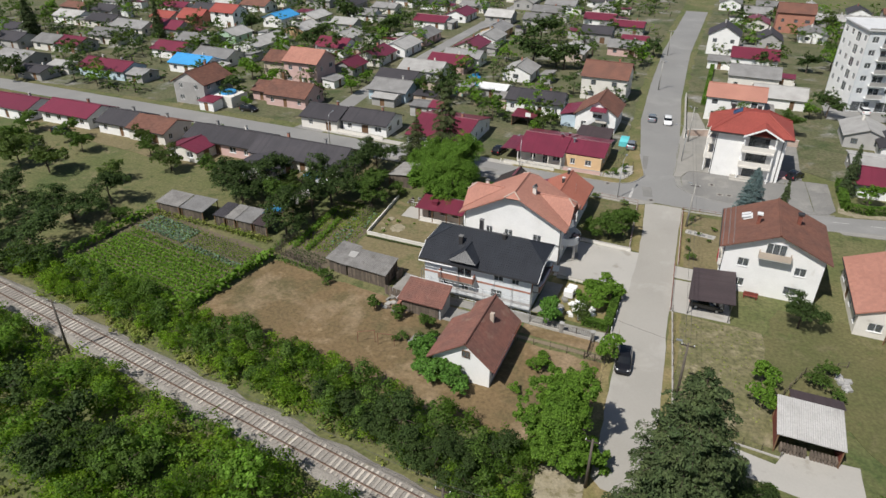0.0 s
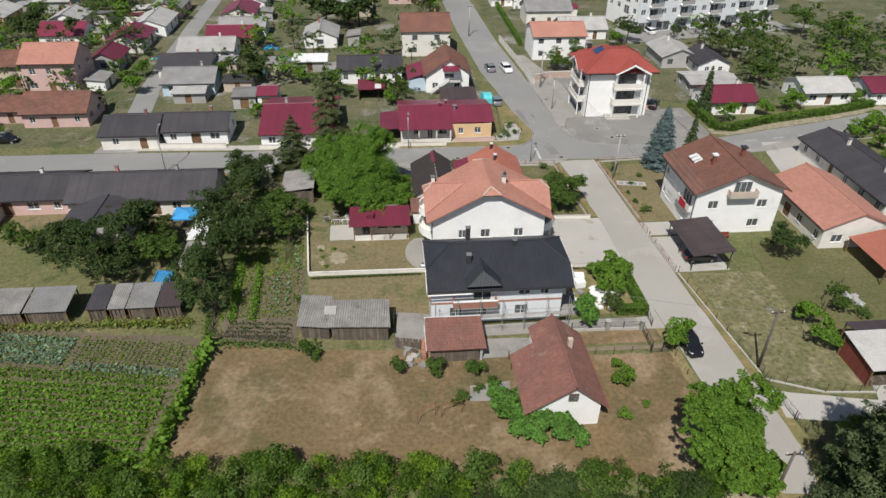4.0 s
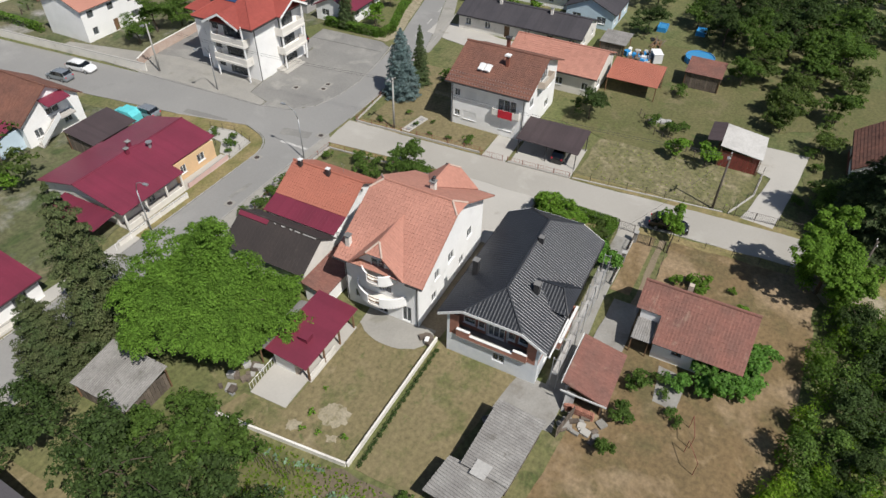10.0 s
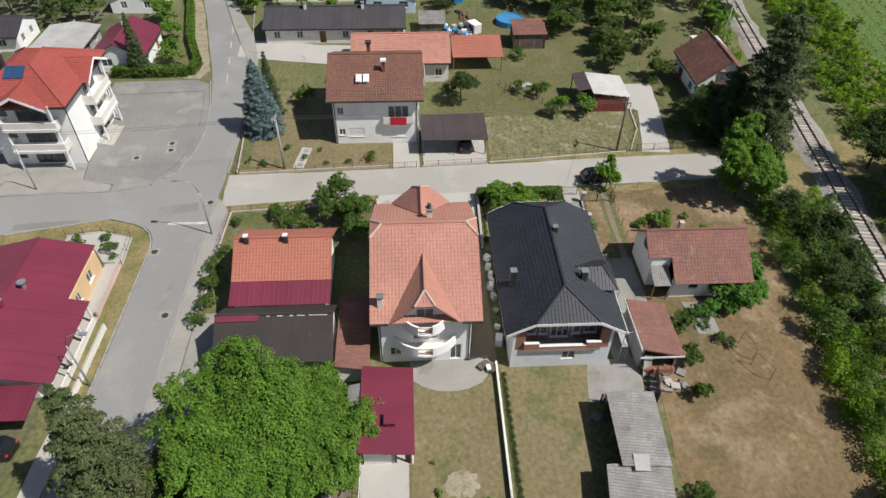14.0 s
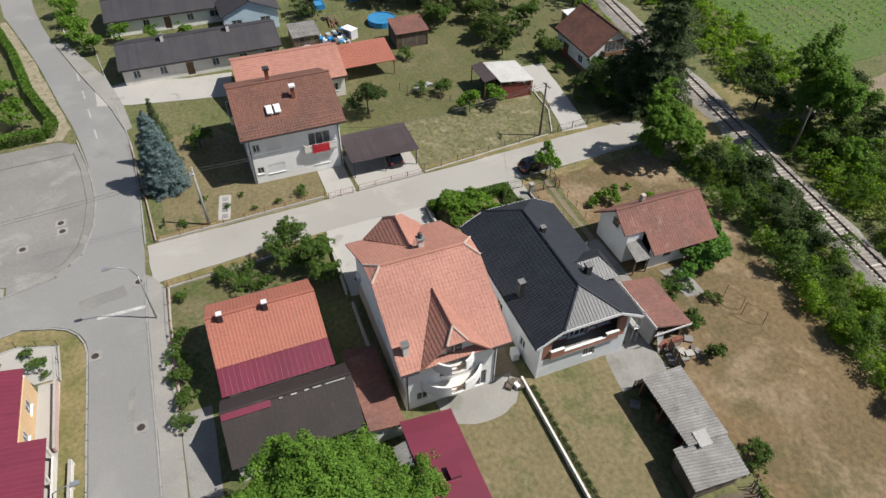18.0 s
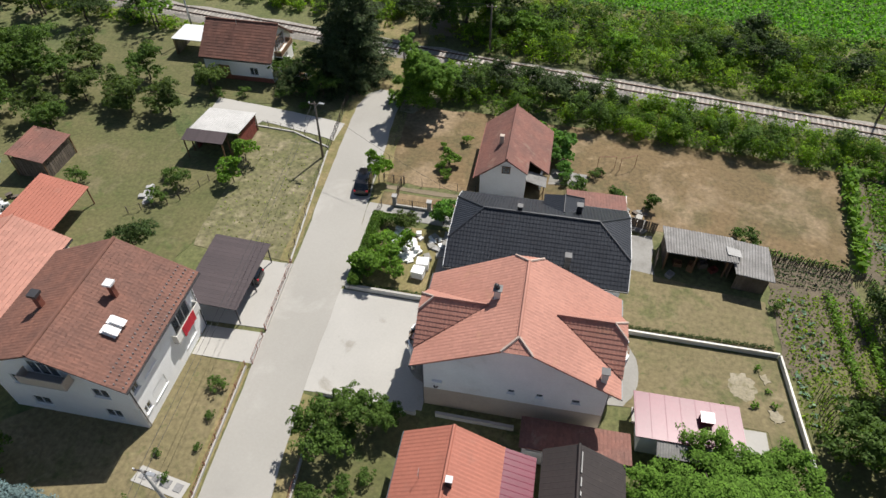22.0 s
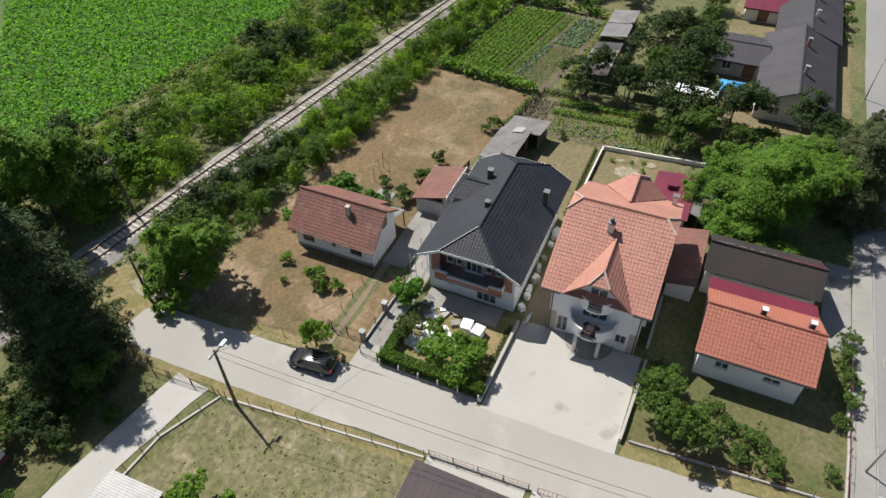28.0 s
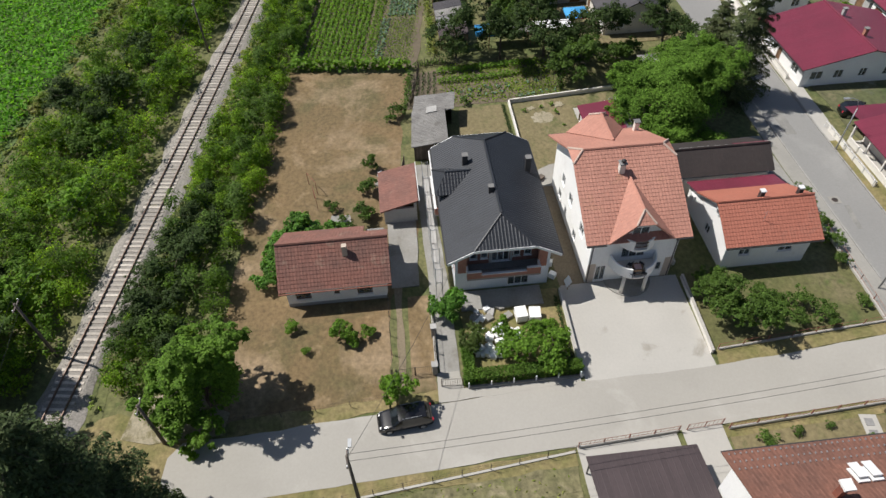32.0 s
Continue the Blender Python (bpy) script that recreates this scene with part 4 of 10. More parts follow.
patch("parking_lot", [(0.3, 113.8), (2.4, 112.6), (5.4, 112.0), (9.9, 111.7), (16.5, 112.4), (20.2, 113.2), (19.4, 126.4), (16.2, 126.2), (16.2, 123.6), (3.2, 123.4), (-0.6, 122.8), (-1.6, 119), (-1.0, 115.6)], "dark_asphalt", 0.05, "grey asphalt forecourt with manhole covers", "parking lot", 0.03, 35)
patch("block_yard", [(3.3, 124.0), (3.1, 140), (-1.6, 143.2), (1.0, 144.2), (18.8, 145.0), (19.0, 126.7), (16.3, 126.5), (16.0, 123.8)], "dark_asphalt", 0.046, "worn asphalt yard behind the corner house", "yard", 0.04, 66)
patch("lot_edge", [(20.3, 113.2), (22.4, 113.0), (23.6, 115), (23.2, 126.6), (19.5, 126.4)], "dark_asphalt", 0.05, "worn asphalt strip beside the forecourt", "pavement", 0.03, 44)
patch("kerb_walk", [(22.6, 112.95), (16.5, 111.6), (9.9, 110.8), (5.0, 111.1), (0.8, 112.2), (-1.7, 114.7), (-2.8, 119.0), (-1.7, 119), (-1.1, 115.6), (0.2, 113.7), (2.3, 112.5), (5.4, 111.95), (9.9, 111.65), (16.5, 112.35), (20.2, 113.15)], "dark_asphalt", 0.09, "pale pavement round the junction corner", "pavement", 0.02, 45)
patch("pavement_north", [(-1.7, 119.2), (-0.6, 122.9), (3.2, 123.5), (3.0, 140), (-1.5, 160), (-3.9, 160), (-3.7, 142), (-3.2, 130), (-2.8, 119.2)], "worn_walk", 0.10, "raised pavement beside the street", "pavement", 0.03, 36)
patch("pavement_corner", [(-4.6, 106.15), (-12, 106.35), (-30, 106.4), (-60, 106.8), (-60, 104.9), (-34, 104.7), (-20, 104.6), (-7.2, 104.5), (-5.4, 105.4)], "worn_walk", 0.06, "pavement along the street", "pavement", 0.03, 37)
patch("pavement_west", [(-13, 111.75), (-16, 111.75), (-32, 111.95), (-32, 113.6), (-16, 114.6), (-12.9, 117.4), (-12.6, 130), (-10.7, 130), (-8.1, 117.5), (-8.95, 114.7), (-9.65, 113.45), (-10.6, 112.6), (-11.8, 112.0)], "verge", 0.05, "dry grass verge inside the kerb", "verge", 0.08, 38)
patch("pavement_west_far", [(-32, 111.9), (-76, 113.8), (-76, 115.6), (-32, 113.6)], "concrete", 0.05, "pale pavement before the houses", "pavement", 0.05, 39)
# kerbs round the junction: one stone after another
KERB = Shape().box(-0.73, -0.075, 0, 0.73, 0.075, 0.14).mesh("kerb_stone")
kerb = thing("kerb", "row of grey concrete kerb stones at the junction", "kerb", kind="structure")
for line in ([(23.2, 112.85), (16.5, 111.5), (9.9, 110.7), (5.0, 111.0), (0.75, 112.1), (-1.8, 114.65), (-2.9, 119.0), (-3.3, 128.8), (-3.8, 142)], [(-10.3, 128), (-7.95, 117.3), (-8.85, 114.6), (-9.5, 113.35), (-10.5, 112.45), (-11.7, 111.9), (-13, 111.65), (-30, 111.8), (-56, 112.4)], [(-4.6, 106.25), (-12, 106.45), (-30, 106.5), (-60, 106.9)], [(0.2, 105.95), (8.6, 106.0), (19.6, 106.45), (31.7, 108.15), (54.9, 111.45)]):
    for a, b in zip(line, line[1:]):
        a, b = Vector(a), Vector(b)
        k = max(1, round((b - a).length / 1.5))
        for i in range(k):
            p = a.lerp(b, (i + 0.5) / k)
            part("kerb_stone", KERB, "kerb", kerb).matrix_basis = pose(p.x, p.y, 0, 0, 0, math.degrees(math.atan2(b.y - a.y, b.x - a.x)))

# railway: ballast bed, sleepers, two rails
track = thing("railway_track", "single railway line of pale worn sleepers on grey ballast", "railway", kind="structure")
RX0, RX1, ANG = -230.0, 160.0, math.degrees(math.atan(-0.143))
bed = Shape()
rng0 = random.Random(5)
steps = 120
prev = None
for i in range(steps + 1):
    x = RX0 + (RX1 - RX0) * i / steps
    y = rail_y(x)
    w = rng0.uniform(1.9, 2.6)
    cross = [(x, y - w, 0.02), (x, y - 1.45, 0.29), (x, y + 1.45, 0.29), (x, y + w, 0.02)]
    n0 = len(bed.v)
    bed.v += cross
    if prev is not None:
        bed.f += [(prev + k, n0 + k, n0 + k + 1, prev + k + 1) for k in range(3)]
    prev = n0
part("ballast_bed", bed, "ballast", track)
SLEEPER = Shape().box(-0.13, -1.25, 0.2, 0.13, 1.25, 0.36).mesh("sleeper")
far_sleepers = Shape()
x = RX0
while x < RX1:
    if -112 < x < 58:
        part("sleeper", SLEEPER, "sleeper", track).matrix_basis = pose(x, rail_y(x), rng0.uniform(-0.02, 0.01), 0, 0, ANG + rng0.uniform(-1.5, 1.5))
    else:
        far_sleepers.box(x - 0.13, rail_y(x) - 1.25, 0.2, x + 0.13, rail_y(x) + 1.25, 0.36)
    x += 0.62
tagged(part("far_sleepers", far_sleepers, "sleeper", track), kind="stuff")
for side in (-0.75, 0.75):
    part("rail", Shape().extrude([(RX0, rail_y(RX0) + side + d, z) for d, z in ((-0.07, 0.36), (0.07, 0.36), (0.03, 0.40), (0.035, 0.52), (-0.035, 0.52), (-0.03, 0.40))], (RX1 - RX0, rail_y(RX1) - rail_y(RX0), 0)), "rail", track)


# ---- repairs in the asphalt ----
for i, (x, y, w, l, a, m) in enumerate(((-6.5, 110.2, 1.6, 4.2, 12, "dark_asphalt"), (-8.8, 124, 1.0, 7.0, 4, "dark_asphalt"), (-36, 108.4, 1.3, 4.6, 88, "dark_asphalt"), (-20, 108.2, 0.5, 3.4, 84, "dark_asphalt"))):
    c, s_ = math.cos(radians(a)), math.sin(radians(a))
    quad = [(x + u * c - v * s_, y + u * s_ + v * c) for u, v in ((-w / 2, -l / 2), (w / 2, -l / 2), (w / 2, l / 2), (-w / 2, l / 2))]
    patch("asphalt_repair", quad, m, 0.03, "repaired patch in the old asphalt", "street", 0.08, 44 + i, 0.6)


# ---- the orange-roofed villa with round balconies ----
def villa():
    h = thing("house", "white villa with an orange tiled roof and round balconies", "house")
    b = (-28.9, 78.9, -14.9, 86.9)
    xe0, xe1, ye0, ye1, ze, xr, zr = -29.7, -14.0, 78.05, 87.5, 6.15, -21.85, 10.35
    k = (zr - ze) / (xe1 - xr)
    cl = 1.15                                   # half width of the clipped gable
    zc = zr - cl * k
    yn, ys = ye1 - 1.05, ye0 + 1.05
    # main slopes with clipped gables
    slope(h, [(xe1, ye0, ze), (xe1, ye1, ze), (xr + cl, ye1, zc), (xr, yn, zr), (xr, ys, zr), (xr + cl, ye0, zc)], "orange_tile")
    slope(h, [(xe0, ye0, ze), (xe0, ye1, ze), (xr - cl, ye1, zc), (xr, yn, zr), (xr, ys, zr), (xr - cl, ye0, zc)], "orange_tile")
    slope(h, [(xr - cl, ye1, zc), (xr + cl, ye1, zc), (xr, yn, zr)], "orange_tile", name="roof_hip")
    slope(h, [(xr - cl, ye0, zc), (xr + cl, ye0, zc), (xr, ys, zr)], "orange_tile", name="roof_hip")
    ridge(h, [(xr, ys, zr + 0.05), (xr, yn, zr + 0.05)], "orange_tile")
    for y, yy in ((ye1, yn), (ye0, ys)):
        for s in (-1, 1):
            ridge(h, [(xr + s * cl, y, zc + 0.05), (xr, yy, zr + 0.05)], "mortar", 0.11, "hip_cap")
    # cross gables to the street and to the garden
    yc, wd, zd = 82.9, 2.95, 8.95
    for s, xe in ((1, xe1), (-1, xe0)):
        kd = (zd - ze) / wd
        back = xe - s * (zd - ze) / k
        front, cd = xe - s * 1.0, 0.85
        zdc = zd - cd * kd
        up = 0.06
        for t in (-1, 1):
            slope(h, [(xe + s * 0.1, yc + t * wd, ze + up), (xe + s * 0.1, yc + t * cd, zdc + up), (front, yc, zd + up), (back, yc, zd + up)], "orange_tile", name="dormer_slope")
            ridge(h, [(xe + s * 0.1, yc + t * cd, zdc + 0.12), (front, yc, zd + 0.12)], "mortar", 0.1, "hip_cap")
        slope(h, [(xe + s * 0.1, yc - cd, zdc + up), (xe + s * 0.1, yc + cd, zdc + up), (front, yc, zd + up)], "orange_tile", name="roof_hip")
        ridge(h, [(front, yc, zd + 0.12), (back, yc, zd + 0.12)], "orange_tile", 0.11)
        side = "E" if s > 0 else "W"
        u = yc - b[1]
        gable(h, (b[0] - 0.2, b[1], b[2] + 0.2, b[3]), side, [(u - wd + 0.3, ze - 0.1), (u + wd - 0.3, ze - 0.1), (u + 1.0, zdc - 0.3), (u - 1.0, zdc - 0.3)], "white", 0.2)
        holes = [(u - 1.1, u + 1.1, 3.1, 5.2), (u - 0.6, u + 0.6, 0.1, 2.2), (u + 2.1, u + 3.1, 0.9, 2.0), (u - 3.2, u - 2.2, 0.2, 2.2)]
        wall(h, b, side, 0, 6.2, "white", holes)
        for q in holes:
            window(h, b, side, q[0], q[1], q[2], q[3], bars=2 if q[1] - q[0] > 1.5 else 1, sill=False)
        window(h, (b[0] - 0.36, b[1], b[2] + 0.36, b[3]), side, u - 0.75, u + 0.75, 6.2, 7.35, bars=1)
        # two curved balconies on each front: (floor, radius, set back into the wall, half angle)
        cx = b[2] if s > 0 else b[0]
        a0 = 0 if s > 0 else 180
        for z, r, inside, half in (((2.75, 2.15, 0.0, 89), (5.35, 1.75, 0.5, 73)) if s > 0 else ((2.6, 3.2, 1.66, 58), (5.3, 1.95, 0.45, 76))):
            cc = cx - s * inside
            rim = [(cc + s * r * math.cos(radians(a)), yc + r * math.sin(radians(a))) for a in (-half + 2 * half * i / 24 for i in range(25))]
            floor_line = [(max(x, cx + 0.003) if s > 0 else min(x, cx - 0.003), y, z - 0.22) for x, y in rim]
            bal = part("balcony", Shape().extrude(floor_line, (0, 0, 0.22)), "offwhite", h)
            gap = 13 * 2.75 / r
            for e0, e1 in ((-half, -gap), (gap, half)):
                part("parapet", Shape().arc(cc, yc, r - 0.16, r, a0 + e0, a0 + e1, z - 0.2, z + 0.95, 14), "white", bal)
            part("railing", Shape().arc(cc, yc, r - 0.12, r - 0.06, a0 - gap, a0 + gap, z + 0.3, z + 0.36, 6).arc(cc, yc, r - 0.12, r - 0.06, a0 - gap, a0 + gap, z + 0.75, z + 0.8, 6), "beam", bal)
        if s > 0:
            for a in (-32, 32):
                x, y = cx + 1.95 * math.cos(radians(a)), yc + 1.95 * math.sin(radians(a))
                part("column", Shape().tube([(x, y, 0), (x, y, 2.53)], 0.17, 12), "offwhite", h, smooth=True)
            part("porch_floor", Shape().arc(cx, yc, 0.02, 2.2, -90, 90, 0.0, 0.16, 24), "grey_concrete", h)
    for p0, p1 in ((b[1], yc - 3.25), (yc + 3.25, b[3])):
        part("plinth", Shape().box(b[2] + 0.001, p0, 0, b[2] + 0.025, p1, 2.6), "beige", h, "beige painted lower wall")
    for side, y in (("N", ye1), ("S", ye0)):
        holes = [(1.8, 2.5, 3.6, 4.1), (4.6, 5.2, 3.6, 4.1), (6.8, 7.4, 3.6, 4.1)] if side == "N" else [(3.2, 4.2, 3.3, 4.5), (6.0, 7.2, 3.3, 4.5), (10.2, 11.4, 3.3, 4.5), (2.6, 3.6, 0.9, 2.0), (8.6, 9.6, 0.9, 2.0)]
        wall(h, b, side, 0, 6.2, "white", holes)
        for q in holes:
            window(h, b, side, *q, bars=0 if side == "N" else 1)
        zz = ze + 0.8 * k - 0.14
        gable(h, b, side, [(0, 6.2), (14, 6.2), (14, zz), (7.05 + cl, zc - 0.14), (7.05 - cl, zc - 0.14), (0, zz)], "white")
    part("lower_band", Shape().box(b[0], b[3] + 0.002, 0, b[2], b[3] + 0.02, 2.5), "beige", h, "beige painted lower wall")
    # gutters, downpipes
    for x in (xe0 - 0.06, xe1 + 0.06):
        part("gutter", Shape().box(x - 0.07, ye0, ze - 0.14, x + 0.07, 79.8, ze - 0.02), "gutter", h)
        part("gutter", Shape().box(x - 0.07, 86.0, ze - 0.14, x + 0.07, ye1, ze - 0.02), "gutter", h)
    for x in (b[0] - 0.06, b[2] + 0.06):
        for y in (b[1] + 0.15, b[3] - 0.15):
            part("downpipe", Shape().tube([(x, y, 0.1), (x, y, ze - 0.1)], 0.05, 6), "gutter", h)
    part("verge_board", Shape().box(xe0 + 0.2, ye1 - 0.02, ze - 0.25, xe0 + 0.25, ye1, ze), "frame", h)
    c = chimney(h, -19.8, 82.2, 8.6, 10.1, 0.5)
    part("cowl", Shape().tube([(-19.8, 82.2, 10.15), (-19.8, 82.2, 10.5)], 0.16, 10).tube([(-19.8, 82.2, 10.5), (-19.55, 82.2, 10.62)], 0.18, 10), "gutter", c, smooth=True)
    chimney(h, -28.3, 86.6, 6.4, 7.9, 0.45)
    ac = part("air_conditioner", Shape().box(-27.6 + 11.2, 86.93, 3.3, -27.6 + 12.0, 87.2, 3.85), "frame", h)
    part("fan_grille", Shape().arc(-15.95, 87.22, 0.05, 0.2, 0, 360, 3.4, 3.42, 12), "gutter", ac)
    return h


villa()


# ---- the anthracite-roofed house under construction ----
def navy_house():
    h = thing("house", "two-storey house under construction with an anthracite tiled roof", "house")
    b = (-29.95, 66.7, -15.4, 75.4)
    x0, x1, y0, y1, ze, yr, zr = -30.45, -14.4, 65.95, 76.1, 5.05, 71.02, 7.9
    k = (zr - ze) / (yr - y0)
    yh0, yh1 = y0 + 2.35, y1 - 2.35
    zh = ze + 2.35 * k
    xa, xb = -27.5, -17.2
    slope(h, [(x0, y0, ze), (x1, y0, ze), (x1, yh0, zh), (xb, yr, zr), (xa, yr, zr), (x0, yh0, zh)], "navy_tile", "fine")
    slope(h, [(x0, y1, ze), (x1, y1, ze), (x1, yh1, zh), (xb, yr, zr), (xa, yr, zr), (x0, yh1, zh)], "navy_tile", "fine")
    slope(h, [(x0, yh0, zh), (x0, yh1, zh), (xa, yr, zr)], "navy_tile", "fine", name="roof_hip")
    slope(h, [(x1, yh0, zh), (x1, yh1, zh), (xb, yr, zr)], "navy_tile", "fine", name="roof_hip")
    ridge(h, [(xa, yr, zr + 0.05), (xb, yr, zr + 0.05)], "navy_tile")
    for x, xx in ((x0, xa), (x1, xb)):
        for y in (yh0, yh1):
            ridge(h, [(x, y, zh + 0.04), (xx, yr, zr + 0.04)], "navy_tile", 0.1, "hip_cap")
    # white verge boards
    for x in (x0 - 0.03, x1 + 0.03):
        s = Shape()
        for p, q in (((y0, ze), (yh0, zh)), ((yh0, zh), (yh1, zh)), ((yh1, zh), (y1, ze))):
            s.extrude([(x - 0.03, p[0], p[1] - 0.26), (x - 0.03, q[0], q[1] - 0.26), (x - 0.03, q[0], q[1] + 0.03), (x - 0.03, p[0], p[1] + 0.03)], (0.06, 0, 0))
        part("verge_board", s, "frame", h)
    for y in (y0 - 0.06, y1 + 0.06):
        part("gutter", Shape().box(x0, y - 0.07, ze - 0.15, x1, y + 0.07, ze - 0.03), "gutter", h)
    # ground floor and long walls
    S = [(2.0, 3.4, 0.9, 2.2), (5.2, 6.2, 0.9, 2.2), (9.3, 10.8, 0.9, 2.2), (4.6, 6.6, 3.0, 5.0), (9.6, 10.9, 3.6, 4.7), (12.0, 13.0, 3.6, 4.7)]
    N = [(2.4, 3.4, 1.0, 2.2), (7.0, 8.2, 1.0, 2.2), (11.0, 12.0, 1.0, 2.2), (3.0, 4.2, 3.7, 4.7), (8.4, 9.6, 3.7, 4.7)]
    for side, holes in (("S", S), ("N", N)):
        wall(h, b, side, 0, 4.95, "insulation", holes)
        for q in holes:
            window(h, b, side, *q)
    part("brick_course", Shape().box(b[0], b[1] - 0.02, 2.72, b[2], b[1] - 0.002, 2.98).box(b[0], b[1] - 0.02, 4.72, b[2], b[1] - 0.002, 4.95), "brick", h, "bare orange brick courses")
    for side in "EW":
        holes = [(1.8, 2.6, 1.1, 2.1), (4.9, 6.9, 0.15, 2.1)] if side == "E" else [(3.0, 4.2, 1.0, 2.0)]
        wall(h, b, side, 0, 2.45, "insulation", holes)
        for q in holes:
            window(h, b, side, *q, bars=2 if q[1] - q[0] > 1.5 else 1, sill=False)
    part("floor_slab", Shape().box(b[0] + 0.1, b[1] + 0.26, 2.46, b[2] - 0.1, b[3] - 0.26, 2.62), "grey_concrete", h)
    for side, inset in (("E", 0.85), ("W", 1.1)):
        c = (b[0] + inset, b[1], b[2] - inset, b[3])
        q = [(1.45, 2.15, 3.25, 4.05), (2.45, 3.1, 3.25, 4.05), (3.45, 5.1, 2.75, 4.15), (5.45, 6.1, 3.25, 4.05), (6.45, 7.15, 3.25, 4.05)]
        if side == "W":
            q = [(1.15, 2.3, 3.2, 3.95), (2.6, 3.3, 3.15, 4.0), (3.6, 5.2, 2.75, 4.15), (5.5, 6.2, 3.15, 4.0), (6.45, 7.6, 3.2, 3.95)]
        wall(h, c, side, 2.62, 5.0, "brick", q, 0.22, (0.26, 8.44), name="recessed_wall")
        for a in q:
            window(h, c, side, *a, bars=2 if a[3] - a[2] > 1.2 else 0)
        for u in (3.32, 5.27):
            part("pilaster", side_box(Shape(), c, side, u - 0.1, u + 0.1, 0.001, 0.04, 2.63, 4.9), "grey_wall", h)
        gable(h, c, side, [(0.26, 5.0), (8.44, 5.0), (6.4, 6.1), (2.3, 6.1)], "brick", 0.2)
        # wing walls at both ends, balcony with a bare brick parapet
        for u0, u1 in ((0.26, 1.1), (7.6, 8.44)):
            part("wing_wall", side_box(Shape(), b, side, u0, u1, -0.2, 0, 2.46, 4.95), "brick", h)
        out = 0.95 if side == "E" else 0.25
        bal = part("balcony", side_box(Shape(), b, side, 1.0, 7.7, 0.001, out, 2.42, 2.6), "grey_concrete", h)
        for u0, u1, top in ((1.0, 2.3, 3.45), (6.4, 7.7, 3.45), (2.301, 6.399, 3.05)):
            part("parapet", side_box(Shape(), b, side, u0, u1, out - 0.22, out - 0.02, 2.601, top), "brick", bal, "bare hollow-brick parapet")
            part("coping", side_box(Shape(), b, side, u0, u1, out - 0.25, out + 0.01, top + 0.001, top + 0.06), "frame", bal)
        for u in (1.0, 7.55):
            part("side_parapet", side_box(Shape(), b, side, u, u + 0.15, 0.001, out - 0.221, 2.601, 3.4), "frame", bal)
    # dormer on the south slope with its small balcony
    dx0, dx1, dz = -26.0, -22.7, 6.95
    ym, half = 68.0, (dx1 - dx0) / 2
    xm = (dx0 + dx1) / 2
    for s in (-1, 1):
        slope(h, [(xm + s * (half + 0.25), 65.7, 5.75), (xm, 66.9, dz), (xm, y0 + (dz - ze) / k, dz), (xm + s * (half + 0.25), y0 + (5.75 - ze) / k, 5.75)], "navy_tile", "fine", name="dormer_slope")
    slope(h, [(xm - half - 0.25, 65.7, 5.75), (xm + half + 0.25, 65.7, 5.75), (xm, 66.9, dz)], "navy_tile", "fine", name="dormer_hip")
    ridge(h, [(xm - half - 0.2, 65.72, 5.82), (xm, 66.9, dz + 0.06), (xm, y0 + (dz - ze) / k, dz + 0.06)], "navy_tile", 0.08)
    d = (dx0, 66.4, dx1, 68.0)
    wall(h, d, "S", 4.9, 5.7, "insulation", [(0.6, 2.6, 4.95, 5.5)], 0.2, name="dormer_wall")
    window(h, d, "S", 0.6, 2.6, 4.95, 5.5, bars=2, sill=False)
    part("dormer_cheek", Shape().box(dx0, 66.61, 4.9, dx0 + 0.15, 67.4, 5.72).box(dx1 - 0.15, 66.61, 4.9, dx1, 67.4, 5.72), "insulation", h)
    part("gutter_pipe", Shape().tube([(-30.4, 65.75, 4.75), (-25.6, 65.75, 4.78)], 0.08, 6), "frame", h, "white plastic gutter")
    sb = part("balcony", Shape().box(-27.6, 65.6, 2.75, -22.8, 66.69, 2.92), "grey_concrete", h)
    part("parapet", Shape().box(-27.6, 65.6, 2.921, -22.8, 65.75, 3.75).box(-27.6, 65.76, 2.921, -27.45, 66.69, 3.75).box(-22.95, 65.76, 2.921, -22.8, 66.69, 3.75), "brick", sb)
    part("coping", Shape().box(-27.65, 65.55, 3.751, -22.75, 65.8, 3.8), "frame", sb)
    for x, y, z0, z1, w in ((-25.05, 75.0, 5.4, 7.35, 0.5), (-20.4, 70.6, 7.2, 8.3, 0.42), (-25.7, 68.9, 6.3, 7.75, 0.5)):
        c = part("chimney", Shape().box(x - w / 2, y - w / 2, z0, x + w / 2, y + w / 2, z1), "gutter", h, "dark sheet-clad chimney")
        part("chimney_cap", Shape().box(x - w * 0.6, y - w * 0.6, z1 + 0.001, x + w * 0.6, y + w * 0.6, z1 + 0.07), "grey_sheet", c)
    return h


navy_house()


def scaffold():
    s = thing("scaffold", "metal scaffold with planks along the house wall", "scaffold")
    xs = [-29.6 + 2.45 * i for i in range(7)]
    for x in xs:
        for y in (64.9, 65.5):
            part("upright", Shape().tube([(x, y, 0.03), (x, y, 4.1)], 0.035, 6), "zinc", s)
        part("rung", Shape().tube([(x, 64.9, 2.0), (x, 65.5, 2.0)], 0.03, 5).tube([(x, 64.9, 3.9), (x, 65.5, 3.9)], 0.03, 5), "zinc", s)
    for z in (1.0, 3.0):
        part("ledger", Shape().tube([(xs[0], 64.9, z), (xs[-1], 64.9, z)], 0.03, 5), "zinc", s)
    for i in range(6):
        for y in (64.95, 65.22):
            part("plank", Shape().box(xs[i] + 0.03, y, 2.03, xs[i + 1] - 0.03, y + 0.24, 2.08), "light_sheet", s)
    return s


scaffold()


